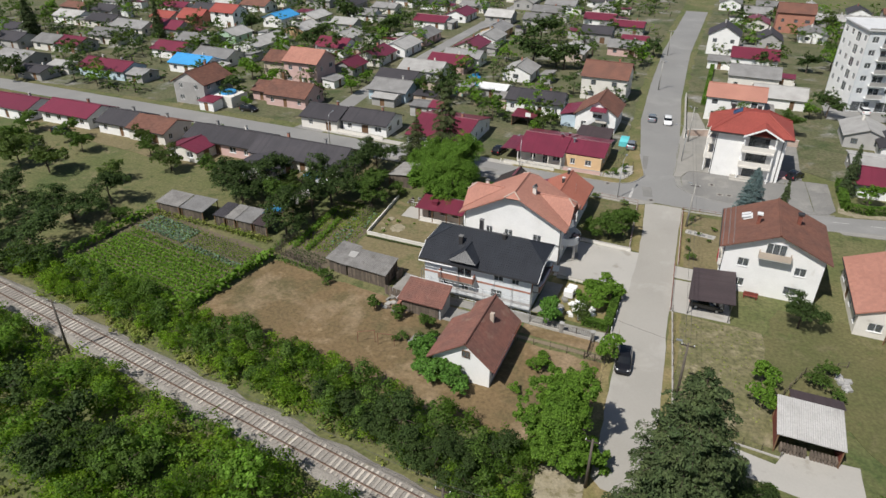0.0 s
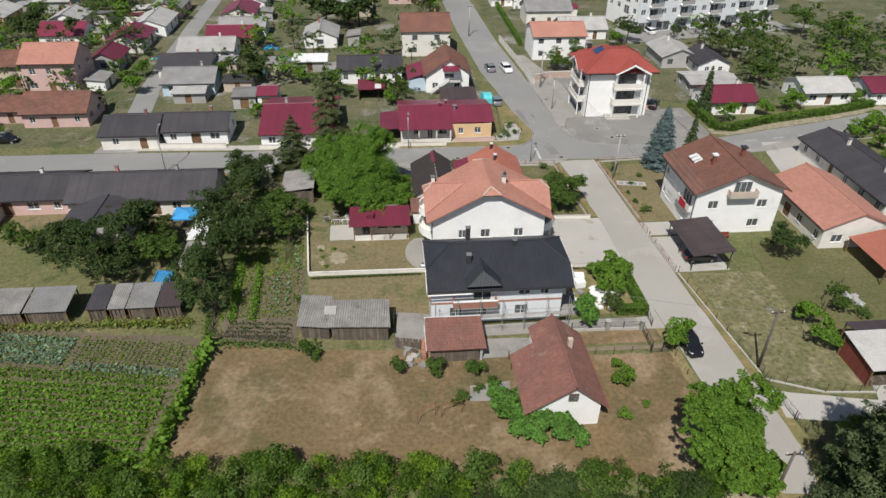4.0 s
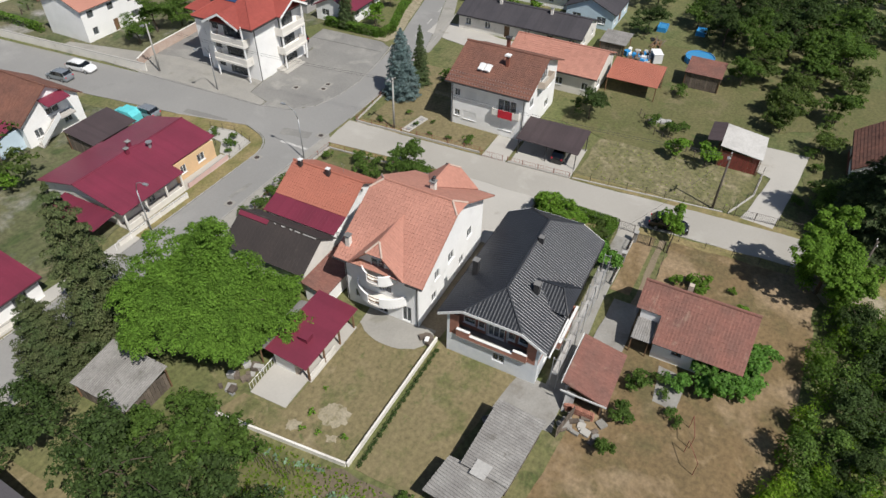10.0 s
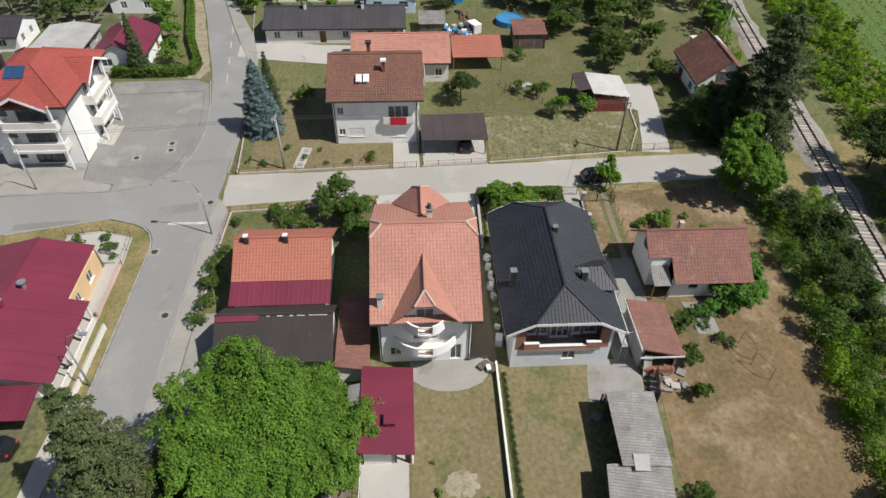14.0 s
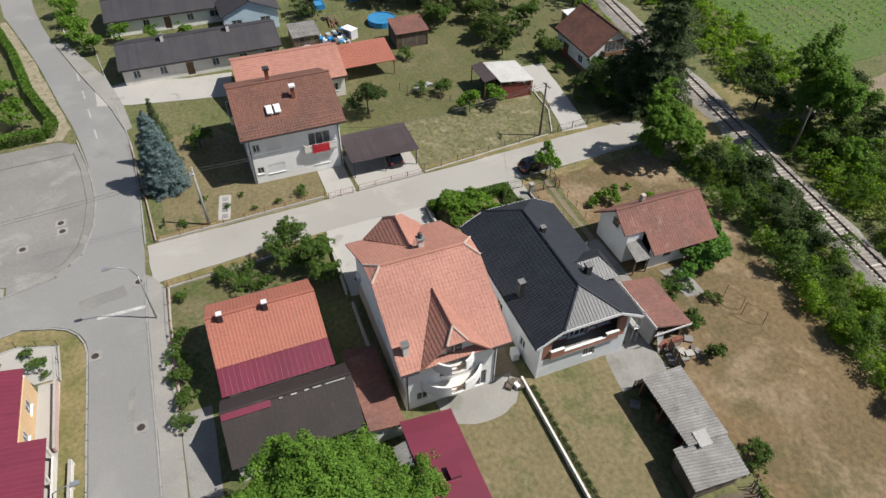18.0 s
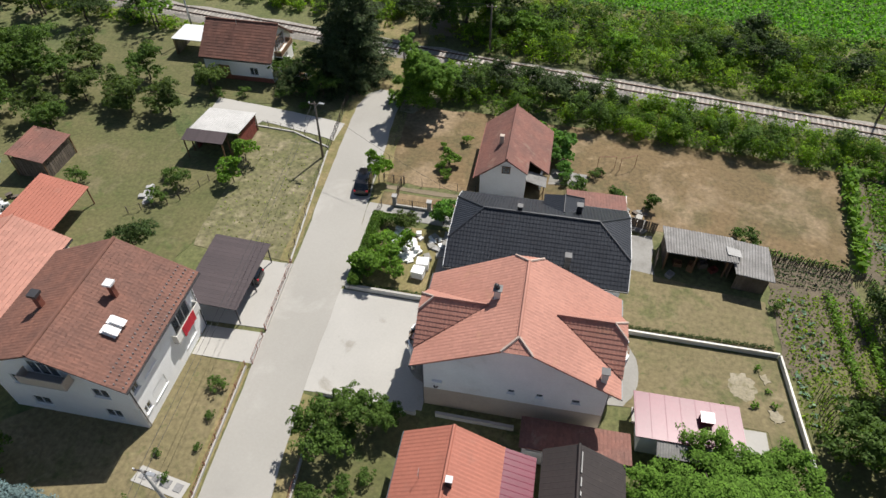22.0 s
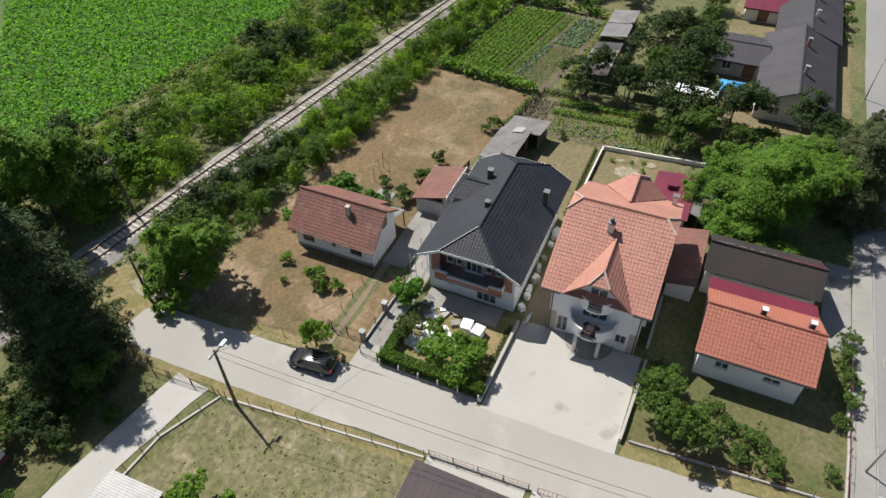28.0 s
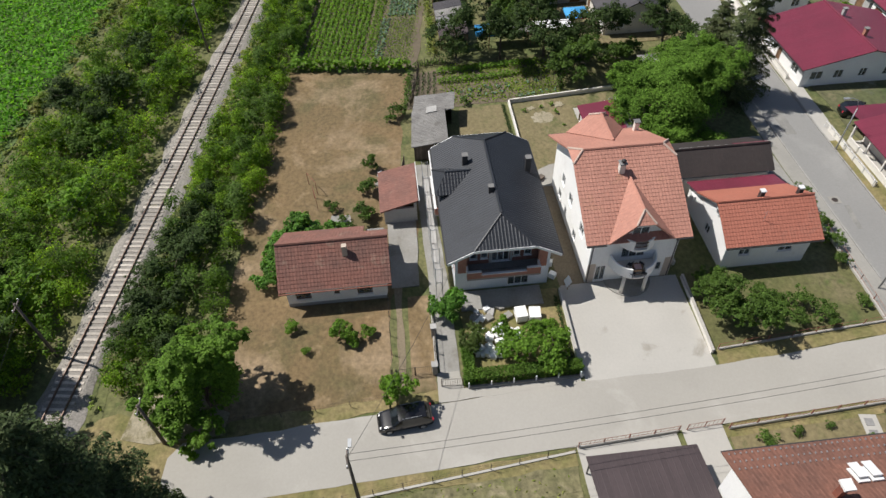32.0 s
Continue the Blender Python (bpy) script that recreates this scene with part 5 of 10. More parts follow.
# ---- the small white house with the weathered tile roof ----
def small_house():
    h = thing("house", "small white house with a weathered red-brown tile roof", "house")
    b = (-22.0, 51.3, -15.4, 60.4)
    xr, zr, kE, y0, y1 = -18.15, 5.5, 2.75 / 3.25, 50.8, 60.9
    kW = 3.05 / 4.45
    slope(h, [(-14.85, y0, zr - 3.3 * kE), (-14.85, y1, zr - 3.3 * kE), (xr, y1, zr), (xr, y0, zr)], "old_tile")
    slope(h, [(-22.65, y0, zr - 4.5 * kW), (-22.65, 58.6, zr - 4.5 * kW), (xr, 58.6, zr), (xr, y0, zr)], "old_tile")
    slope(h, [(-20.45, 58.6, zr - 2.3 * kW), (-20.45, y1, zr - 2.3 * kW), (xr, y1, zr), (xr, 58.6, zr)], "old_tile")
    ridge(h, [(xr, y0, zr + 0.04), (xr, y1, zr + 0.04)], "old_tile", 0.14)
    slope(h, [(-22.5, 58.7, 2.1), (-22.5, 60.5, 2.1), (-20.3, 60.5, 2.75), (-20.3, 58.7, 2.75)], "asbestos", "corr", "porch_roof", 0.05)
    for y in (58.9, 60.4):
        part("porch_post", Shape().box(-22.35, y - 0.05, 0, -22.25, y + 0.05, 2.03), "beam", h)
    E = [(0.8, 2.2, 0.95, 1.95), (4.3, 4.8, 1.3, 1.8), (6.4, 7.8, 0.95, 1.95)]
    wall(h, b, "E", 0, 2.75, "white", E)
    wall(h, b, "W", 0, 2.5, "white", [(1.0, 3.0, 1.0, 2.0), (4.6, 5.5, 1.2, 2.0)], span=(0.25, 7.2))
    for q in E:
        window(h, b, "E", *q, frame_mat="beam")
    for q in [(1.0, 3.0, 1.0, 2.0), (4.6, 5.5, 1.2, 2.0)]:
        window(h, b, "W", *q, frame_mat="beam")
    for side in "NS":
        u0 = 0.0 if side == "S" else 1.7
        wall(h, b, side, 0, 2.5, "white", span=(u0, 6.6))
        zl = zr - (xr - (b[0] + u0)) * kW - 0.16
        g = [(u0, 2.5), (6.6, 2.5), (6.6, zr - 2.75 * kE - 0.16), (3.85, zr - 0.16), (u0, zl)]
        gable(h, b, side, g, "white")
        window(h, (b[0], b[1] - 0.2, b[2], b[3] + 0.2), side, 3.4, 4.3, 3.4, 4.3, frame_mat="beam", sill=False, name="attic_window")
    part("side_wall", Shape().box(-20.3, 58.5, 0, -20.05, 60.15, 3.9), "white", h)
    part("plinth", Shape().box(b[2] + 0.001, b[1], 0, b[2] + 0.03, b[3], 0.4), "grey_wall", h)
    chimney(h, -17.2, 57.0, 4.4, 5.7, 0.45, "beige", False)
    for x, z in ((-14.8, 2.62),):
        part("gutter", Shape().box(x, y0, z - 0.08, x + 0.1, y1, z), "rust", h)
    return h


small_house()


def boards(parent, a, b_, z0, z1, material, width=0.16, name="board", lean=0.0):
    """A wall of upright boards from a to b."""
    a, b_ = Vector(a), Vector(b_)
    k = max(1, int((b_ - a).length / width))
    ang = math.degrees(math.atan2(b_.y - a.y, b_.x - a.x))
    me = Shape().box(-width * 0.47, -0.012, 0, width * 0.47, 0.012, 1).mesh(name)
    rng = random.Random(k)
    for i in range(k):
        p = a.lerp(b_, (i + 0.5) / k)
        part(name, me, material, parent).matrix_basis = pose(p.x, p.y, z0, 0, rng.uniform(-1, 1) * lean, ang) @ Matrix.Diagonal((1, 1, (z1 - z0) * rng.uniform(0.97, 1.0), 1))


def tile_shed():
    h = thing("shed", "low shed with a weathered tile roof beside the building site", "shed")
    slope(h, [(-30.9, 60.2, 2.0), (-24.7, 60.2, 2.0), (-24.9, 64.1, 3.05), (-30.8, 64.2, 3.05)], "old_tile")
    part("verge_board", Shape().box(-30.95, 60.2, 1.9, -30.9, 64.2, 2.1).box(-30.9, 64.2, 2.85, -24.9, 64.26, 3.12), "frame", h)
    part("wall", Shape().box(-30.4, 63.7, 0, -25.2, 63.95, 2.85).box(-25.3, 60.6, 0, -25.05, 63.69, 2.0), "grey_wall", h)
    boards(h, (-30.4, 60.6), (-25.4, 60.6), 0, 1.95, "old_wood", 0.2)
    for y in (60.7, 63.5):
        part("post", Shape().box(-30.45, y - 0.06, 0, -30.33, y + 0.06, 2.0), "beam", h)
    w = thing("firewood_stack", "stack of reddish split firewood and bricks", "firewood")
    me = Shape().tube([(0, -0.2, 0), (0, 0.2, 0)], 0.07, 6).mesh("log")
    for i in range(18):
        for j in range(6):
            part("log", me, "brick", w).matrix_basis = pose(-31.1, 61.0 + i * 0.145 + (j % 2) * 0.07, 0.08 + j * 0.13, 0, 0, 90)
    p = thing("plank_pile", "leaning old planks and boards by the shed", "planks")
    for i in range(6):
        part("plank", Shape().extrude([(-31.0 - 0.1 * i, 62.9 + i * 0.12, 0.0), (-31.0 - 0.1 * i, 63.1 + i * 0.12, 0.0), (-30.6, 63.1 + i * 0.12, 1.9), (-30.6, 62.9 + i * 0.12, 1.9)], (0.03, 0, 0.01)), "light_sheet", p)


tile_shed()


def grey_shed():
    h = thing("shed", "old open-fronted wooden shed with a grey corrugated roof", "shed")
    slope(h, [(-41.2, 64.6, 2.1), (-34.5, 64.1, 2.1), (-34.6, 68.25, 2.6), (-41.2, 68.5, 2.6)], "asbestos", "corr_rows", thick=0.05)
    boards(h, (-40.8, 64.9), (-34.8, 64.4), 0, 2.05, "old_wood", 0.2)
    boards(h, (-34.8, 64.4), (-34.8, 68.0), 0, 2.1, "old_wood", 0.2)
    boards(h, (-40.8, 64.9), (-40.8, 68.2), 0, 2.1, "old_wood", 0.2)
    for x in (-40.4, -37.5, -34.8):
        part("post", Shape().box(x - 0.07, 67.9, 0, x + 0.07, 68.04, 2.5), "beam", h)
    g = thing("shed", "low boarded shed with a loose corrugated roof", "shed")
    slope(g, [(-44.5, 65.2, 1.95), (-40.7, 64.6, 1.95), (-40.9, 69.6, 2.3), (-44.3, 70.1, 2.3)], "asbestos", "corr_rows", thick=0.05)
    boards(g, (-44.1, 65.5), (-41.1, 65.0), 0, 1.95, "old_wood", 0.2)
    boards(g, (-44.1, 65.5), (-44.0, 69.6), 0, 1.97, "old_wood", 0.2)
    boards(g, (-44.0, 69.6), (-41.1, 69.3), 0, 2.2, "old_wood", 0.2)
    slab = single("loose_sheet", Shape().extrude([(-41.6, 66.4, 2.32), (-40.3, 66.2, 2.42), (-40.3, 67.5, 2.62), (-41.6, 67.6, 2.5)], (0, 0, 0.03)), "light_sheet", "loose pale sheet on the shed roof", "sheet")
    for i, (x, y, z, m) in enumerate([(-36.2, 67.2, 0.5, "beam"), (-38.6, 67.0, 0.7, "old_wood"), (-39.6, 67.4, 0.4, "red_wood"), (-35.4, 68.8, 0.35, "light_sheet"), (-37.4, 67.6, 0.9, "beam")]):
        c = thing("crate", "wooden crate stored under the shed roof", "crate", (x, y, 0), i * 17)
        for k in range(4):
            part("slat", Shape().box(-0.4, -0.3, z * k / 4 + 0.02, 0.4, -0.27, z * (k + 1) / 4).box(-0.4, 0.27, z * k / 4 + 0.02, 0.4, 0.3, z * (k + 1) / 4).box(-0.4, -0.27, z * k / 4 + 0.02, -0.37, 0.27, z * (k + 1) / 4).box(0.37, -0.27, z * k / 4 + 0.02, 0.4, 0.27, z * (k + 1) / 4), m, c)
        part("base", Shape().box(-0.4, -0.3, 0, 0.4, 0.3, 0.02), m, c)


grey_shed()


# ---- cottage on the corner with its lean-to roofs ----
def corner_cottage():
    h = thing("house", "white cottage with an orange tile roof and a maroon sheet lean-to", "house")
    b = (-21.7, 92.0, -15.1, 100.2)
    xr, zr, y0, y1 = -18.2, 5.8, 91.5, 100.75
    slope(h, [(-14.45, y0, 3.55), (-14.45, y1, 3.55), (xr, y1, zr), (xr, y0, zr)], "cottage_tile")
    slope(h, [(-21.95, y0, 3.72), (-21.95, y1, 3.72), (xr, y1, zr), (xr, y0, zr)], "cottage_tile")
    ridge(h, [(xr, y0, zr + 0.04), (xr, y1, zr + 0.04)], "cottage_tile")
    slope(h, [(-24.3, y0, 2.95), (-24.3, y1, 2.95), (-21.9, y1, 3.71), (-21.9, y0, 3.71)], "maroon", "seam", "sheet_roof", 0.05)
    E = [(1.4, 2.5, 1.6, 2.4), (5.2, 6.6, 1.7, 2.3)]
    wall(h, b, "E", 0, 3.5, "white", E)
    for q in E:
        window(h, b, "E", *q)
    wall(h, b, "W", 0, 3.5, "white")
    for side in "NS":
        wall(h, b, side, 0, 3.4, "white", [(2.2, 3.1, 1.0, 2.0)])
        window(h, b, side, 2.2, 3.1, 1.0, 2.0)
        gable(h, b, side, [(0, 3.4), (6.6, 3.4), (6.6, 3.75), (3.5, zr - 0.16), (0, 3.68)], "white")
        window(h, (b[0], b[1] - 0.2, b[2], b[3] + 0.2), side, 3.2, 3.8, 4.3, 4.9, sill=False, bars=0, name="attic_window")
        gable(h, (-24.1, b[1], b[0], b[3]), side, [(0, 0), (2.39, 0), (2.39, 3.5), (0, 2.8)], "white", 0.2)
    part("rear_wall", Shape().box(-24.1, b[1] + 0.21, 0, -23.9, b[3] - 0.21, 2.8), "offwhite", h)
    part("gutter", Shape().box(-14.45, y0, 3.4, -14.33, y1, 3.5), "gutter", h)
    for y in (95.8, 99.5):
        c = part("chimney", Shape().box(-18.78, y - 0.2, 5.0, -18.38, y + 0.2, 6.3), "gutter", h, "dark sheet-clad chimney")
        part("chimney_cap", Shape().box(-18.82, y - 0.24, 6.42, -18.34, y + 0.24, 6.5).box(-18.75, y - 0.17, 6.301, -18.65, y + 0.17, 6.419).box(-18.51, y - 0.17, 6.301, -18.41, y + 0.17, 6.419), "white_sheet", c, "pale sheet chimney cap")
    part("aerial", Shape().tube([(-16.4, 95.4, 4.6), (-16.4, 95.4, 5.9)], 0.02, 5).tube([(-16.4, 95.1, 5.8), (-16.4, 95.7, 5.8)], 0.015, 4), "zinc", h)
    part("air_conditioner", Shape().box(-23.2, 91.7, 1.9, -22.5, 91.98, 2.5), "frame", h)
    d = thing("barn", "long low barn with a dark ribbed sheet roof", "barn")
    slope(d, [(-24.65, 90.8, 3.15), (-24.65, 100.95, 3.15), (-27.1, 100.95, 4.85), (-27.1, 90.8, 4.85)], "tar_sheet", "seam", thick=0.06)
    slope(d, [(-30.7, 90.8, 2.75), (-30.7, 100.95, 2.75), (-27.1, 100.95, 4.85), (-27.1, 90.8, 4.85)], "tar_sheet", "seam", thick=0.06)
    ridge(d, [(-27.1, 90.8, 4.89), (-27.1, 100.95, 4.89)], "tar_sheet", 0.12)
    for y, l in ((91.3, 1.6), (93.2, 0.7), (94.2, 0.35), (95.1, 0.5), (96.2, 0.3)):
        part("worn_edge", Shape().extrude([(-27.26, y, 4.83), (-27.36, y + 0.1, 4.78), (-27.34, y + l, 4.79), (-27.25, y + l, 4.83)], (-0.02, 0, 0.06)), "light_sheet", d)
    part("roof_strip", Shape().extrude([(-27.2, 97.2, 4.85), (-27.65, 97.2, 4.6), (-27.65, 100.9, 4.6), (-27.2, 100.9, 4.85)], (-0.02, 0, 0.06)), "maroon", d, "loose maroon sheet strip")
    q = (-30.3, 91.1, -25.0, 100.6)
    for side in "NSEW":
        wall(d, q, side, 0, 2.7, "offwhite", [(1.2, 3.4, 0.05, 2.2)] if side == "N" else [])
    part("barn_door", Shape().box(-29.1, 100.5, 0.05, -26.9, 100.56, 2.2), "red_wood", d)
    for side in "NS":
        gable(d, q, side, [(0, 2.7), (5.3, 2.7), (5.3, 3.25), (3.2, 4.68), (0, 2.82)], "offwhite")
    l = thing("lean_to", "lean-to with old red-brown tiles behind the villa", "shed")
    slope(l, [(-31.2, 87.75, 2.0), (-22.9, 87.75, 2.0), (-22.9, 90.65, 2.6), (-31.2, 90.65, 2.6)], "old_tile")
    q = (-30.9, 88.0, -23.2, 90.5)
    for side in "NSEW":
        wall(l, q, side, 0, 1.9, "white")
    part("wedge", Shape().extrude([(-23.2, 88.0, 1.9), (-23.2, 90.5, 1.9), (-23.2, 90.5, 2.45)], (-0.2, 0, 0)), "white", l)


corner_cottage()


def red_shed():
    h = thing("summer_kitchen", "low garden house with a maroon sheet roof and open porch", "shed")
    slope(h, [(-39.5, 84.0, 2.35), (-31.4, 84.0, 2.35), (-31.4, 88.3, 2.85), (-39.5, 88.3, 2.85)], "maroon", "panel", thick=0.08)
    slope(h, [(-39.4, 89.4, 2.35), (-33.0, 89.4, 2.35), (-33.0, 88.32, 2.7), (-39.4, 88.32, 2.7)], "asbestos", "corr", "back_roof", 0.04)
    for x in (-39.2, -36.2, -33.2):
        part("back_post", Shape().box(x - 0.05, 89.2, 0, x + 0.05, 89.3, 2.33), "beam", h)
    b = (-38.9, 85.6, -31.9, 88.0)
    S = [(1.0, 2.0, 0.1, 2.0), (3.2, 4.4, 1.0, 1.9), (5.2, 6.2, 1.0, 1.9)]
    wall(h, b, "S", 0, 2.45, "beige", S)
    for q in S:
        window(h, b, "S", *q, frame_mat="beam")
    for side in "NEW":
        wall(h, b, side, 0, 2.6 if side == "N" else 2.45, "white")
    for x in (-38.9, -36.6, -34.2, -31.9):
        part("porch_post", Shape().box(x - 0.07, 84.25, 0, x + 0.07, 84.4, 2.28), "beam", h)
    part("porch_wall", Shape().box(-38.8, 84.28, 0, -35.0, 84.38, 0.7), "offwhite", h)
    part("porch_floor", Shape().box(-39.0, 84.1, 0, -31.7, 85.59, 0.06), "concrete", h)
    c = part("chimney", Shape().box(-37.2, 85.5, 2.45, -36.3, 86.3, 3.12), "maroon", h)
    part("chimney_cap", Shape().box(-37.28, 85.42, 3.121, -36.22, 86.38, 3.17), "maroon", c)
    r = thing("railing", "white metal railing round the terrace", "railing")
    for i in range(12):
        part("bar", Shape().tube([(-42.1 + i * 0.36, 88.25, 0.05), (-42.1 + i * 0.36, 88.25, 0.95)], 0.02, 5), "frame", r)
    part("handrail", Shape().tube([(-42.1, 88.25, 0.95), (-38.14, 88.25, 0.95)], 0.03, 6), "frame", r)


red_shed()


# ---- the brown-roofed house and its carport ----
def brown_house():
    h = thing("house", "two-storey white house with a brown tile roof", "house")
    b = (6.3, 82.7, 18.1, 93.3)
    xr, zr, y0, y1, ze = 12.2, 9.45, 82.0, 93.95, 6.55
    for xe in (5.55, 18.85):
        slope(h, [(xe, y0, ze), (xe, y1, ze), (xr, y1, zr), (xr, y0, zr)], "brown_tile", "tile")
    ridge(h, [(xr, y0, zr + 0.05), (xr, y1, zr + 0.05)], "brown_tile", 0.15)
    for xe in (5.75, 6.4, 7.0):                     # snow guards
        s = Shape()
        for i in range(30):
            y = y0 + 0.3 + i * 0.39
            z = ze + (xe - 5.55) * (zr - ze) / (xr - 5.55)
            s.box(xe, y, z + 0.02, xe + 0.12, y + 0.05, z + 0.16)
        part("snow_guard", s, "zinc", h)
    W = [(6.9, 8.6, 4.2, 5.4), (9.3, 10.1, 4.3, 5.3), (6.9, 8.8, 1.1, 2.3), (9.3, 10.1, 1.3, 2.2), (1.2, 3.8, 3.3, 5.4), (1.6, 3.4, 1.0, 2.3)]
    wall(h, b, "W", 0, 6.5, "white", W)
    for q in W:
        w = window(h, b, "W", *q, bars=2 if q[1] - q[0] > 2 else 1, sill=q[2] != 3.3)
        if 1.5 < q[1] - q[0] < 2.0:
            for k in range(8):
                z = q[3] - (k + 1) * (q[3] - q[2]) / 8
                part("shutter_slat", side_box(Shape(), b, "W", q[0] + 0.05, q[1] - 0.05, -0.05, -0.03, z + 0.008, z + (q[3] - q[2]) / 8), "frame", w)
    E = [(2.0, 3.4, 1.1, 2.3), (6.0, 7.4, 1.1, 2.3), (2.0, 3.4, 4.1, 5.3), (6.0, 7.4, 4.1, 5.3)]
    wall(h, b, "E", 0, 6.5, "white", E)
    for q in E:
        window(h, b, "E", *q)
    S = [(1.8, 3.2, 3.9, 5.1), (8.6, 10.0, 3.9, 5.1), (1.8, 3.2, 0.9, 2.1), (8.0, 9.6, 0.9, 2.1)]
    for side in "SN":
        wall(h, b, side, 0, 6.5, "white", S)
        for q in S:
            window(h, b, side, *q)
        kk = (zr - ze) / (xr - 5.55)
        zz = ze + 0.75 * kk - 0.16
        gable(h, b, side, [(0, 6.5), (11.8, 6.5), (11.8, zz), (5.9, zr - 0.16), (0, zz)], "white")
        window(h, (b[0], b[1] - 0.2, b[2], b[3] + 0.2), side, 4.7, 7.1, 6.3, 8.0, bars=2, sill=False)
        y = b[1] - 1.0 if side == "S" else b[3]
        bal = part("balcony", Shape().box(b[0] + 4.0, y, 5.9, b[0] + 7.8, y + 1.0, 6.05), "concrete", h)
        yy = y if side == "S" else y + 0.92
        part("parapet", Shape().box(b[0] + 4.0, yy, 6.051, b[0] + 7.8, yy + 0.08, 6.9).box(b[0] + 4.0, y + 0.081, 6.051, b[0] + 4.08, y + 0.919, 6.9).box(b[0] + 7.72, y + 0.081, 6.051, b[0] + 7.8, y + 0.919, 6.9), "beige", bal)
    bal = part("balcony", Shape().box(b[0] - 0.5, b[1] + 0.6, 3.05, b[0] - 0.001, b[1] + 4.4, 3.2), "concrete", h)
    part("railing", Shape().box(b[0] - 0.5, b[1] + 0.6, 3.201, b[0] - 0.45, b[1] + 4.4, 4.1).box(b[0] - 0.449, b[1] + 0.6, 3.201, b[0] - 0.002, b[1] + 0.65, 4.1).box(b[0] - 0.449, b[1] + 4.35, 3.201, b[0] - 0.002, b[1] + 4.4, 4.1), "offwhite", bal)
    part("gutter", Shape().box(5.42, y0, ze - 0.14, 5.54, y1, ze - 0.03), "gutter", h)
    for y in (b[1] + 0.2, b[3] - 0.2):
        part("downpipe", Shape().tube([(b[0] - 0.07, y, 0.1), (b[0] - 0.07, y, 6.4)], 0.05, 6), "gutter", h)
    c1 = part("chimney", Shape().box(9.5, 86.7, 8.0, 9.9, 87.1, 9.6), "rust", h, "red-brown rendered chimney")
    part("chimney_cap", Shape().box(9.35, 86.55, 9.751, 10.05, 87.25, 9.95), "frame", c1)
    c2 = part("chimney", Shape().box(14.5, 88.7, 8.0, 14.95, 89.15, 9.7), "rust", h, "red-brown rendered chimney")
    part("chimney_cap", Shape().box(14.35, 88.55, 9.701, 15.1, 89.3, 9.95), "gutter", c2)
    for y in (88.7, 89.6):                           # open roof windows
        w = part("roof_window", Shape().extrude([(8.0, y, 7.72), (8.0, y + 0.75, 7.72), (9.1, y + 0.75, 8.2), (9.1, y, 8.2)], (-0.03, 0, 0.1)), "frame", h)
        part("sash", Shape().extrude([(7.75, y + 0.06, 8.0), (7.75, y + 0.69, 8.0), (8.85, y + 0.69, 8.42), (8.85, y + 0.06, 8.42)], (-0.02, 0, 0.05)), "white_sheet", w)
    cl = thing("cloth", "red cloth hung over the balcony railing", "cloth")
    part("fold", Shape().extrude([(5.74 - 0.03 * (i % 2), 84.2 + 0.2 * i, z) for i, z in [(j, 4.14) for j in range(11)] + [(j, 2.95 + 0.04 * (j % 3)) for j in range(10, -1, -1)]], (0.03, 0, 0)), "red_cloth", cl)
    k = thing("carport", "carport with a dark brown ribbed sheet roof", "carport")
    slope(k, [(3.0, 74.1, 2.45), (3.0, 82.4, 2.45), (8.3, 82.5, 2.9), (8.5, 74.2, 2.9)], "brown_sheet", "seam", thick=0.08)
    for x, z in ((3.3, 2.38), (8.1, 2.75)):
        for y in (74.4, 78.3, 82.1):
            part("post", Shape().box(x - 0.05, y - 0.05, 0, x + 0.05, y + 0.05, z), "gutter", k)
        part("beam", Shape().box(x - 0.04, 74.2, z - 0.14, x + 0.04, 82.3, z - 0.001), "gutter", k)


brown_house()


# ---- houses of the district ----
ROOF_WORD = dict(maroon="maroon sheet", dark_sheet="dark sheet", light_sheet="pale grey sheet", grey_sheet="grey sheet", blue_sheet="blue sheet", brown_tile="brown tile", orange_tile="orange tile", bright_tile="bright red tile", old_tile="weathered tile", asbestos="grey corrugated", white_sheet="white sheet", brown_sheet="dark brown sheet")
WALL_WORD = dict(white="white", offwhite="cream", grey_wall="grey", pink="pink", blue_wall="pale blue", green_wall="pale green", yellow="ochre", beige="beige", brick="brick")


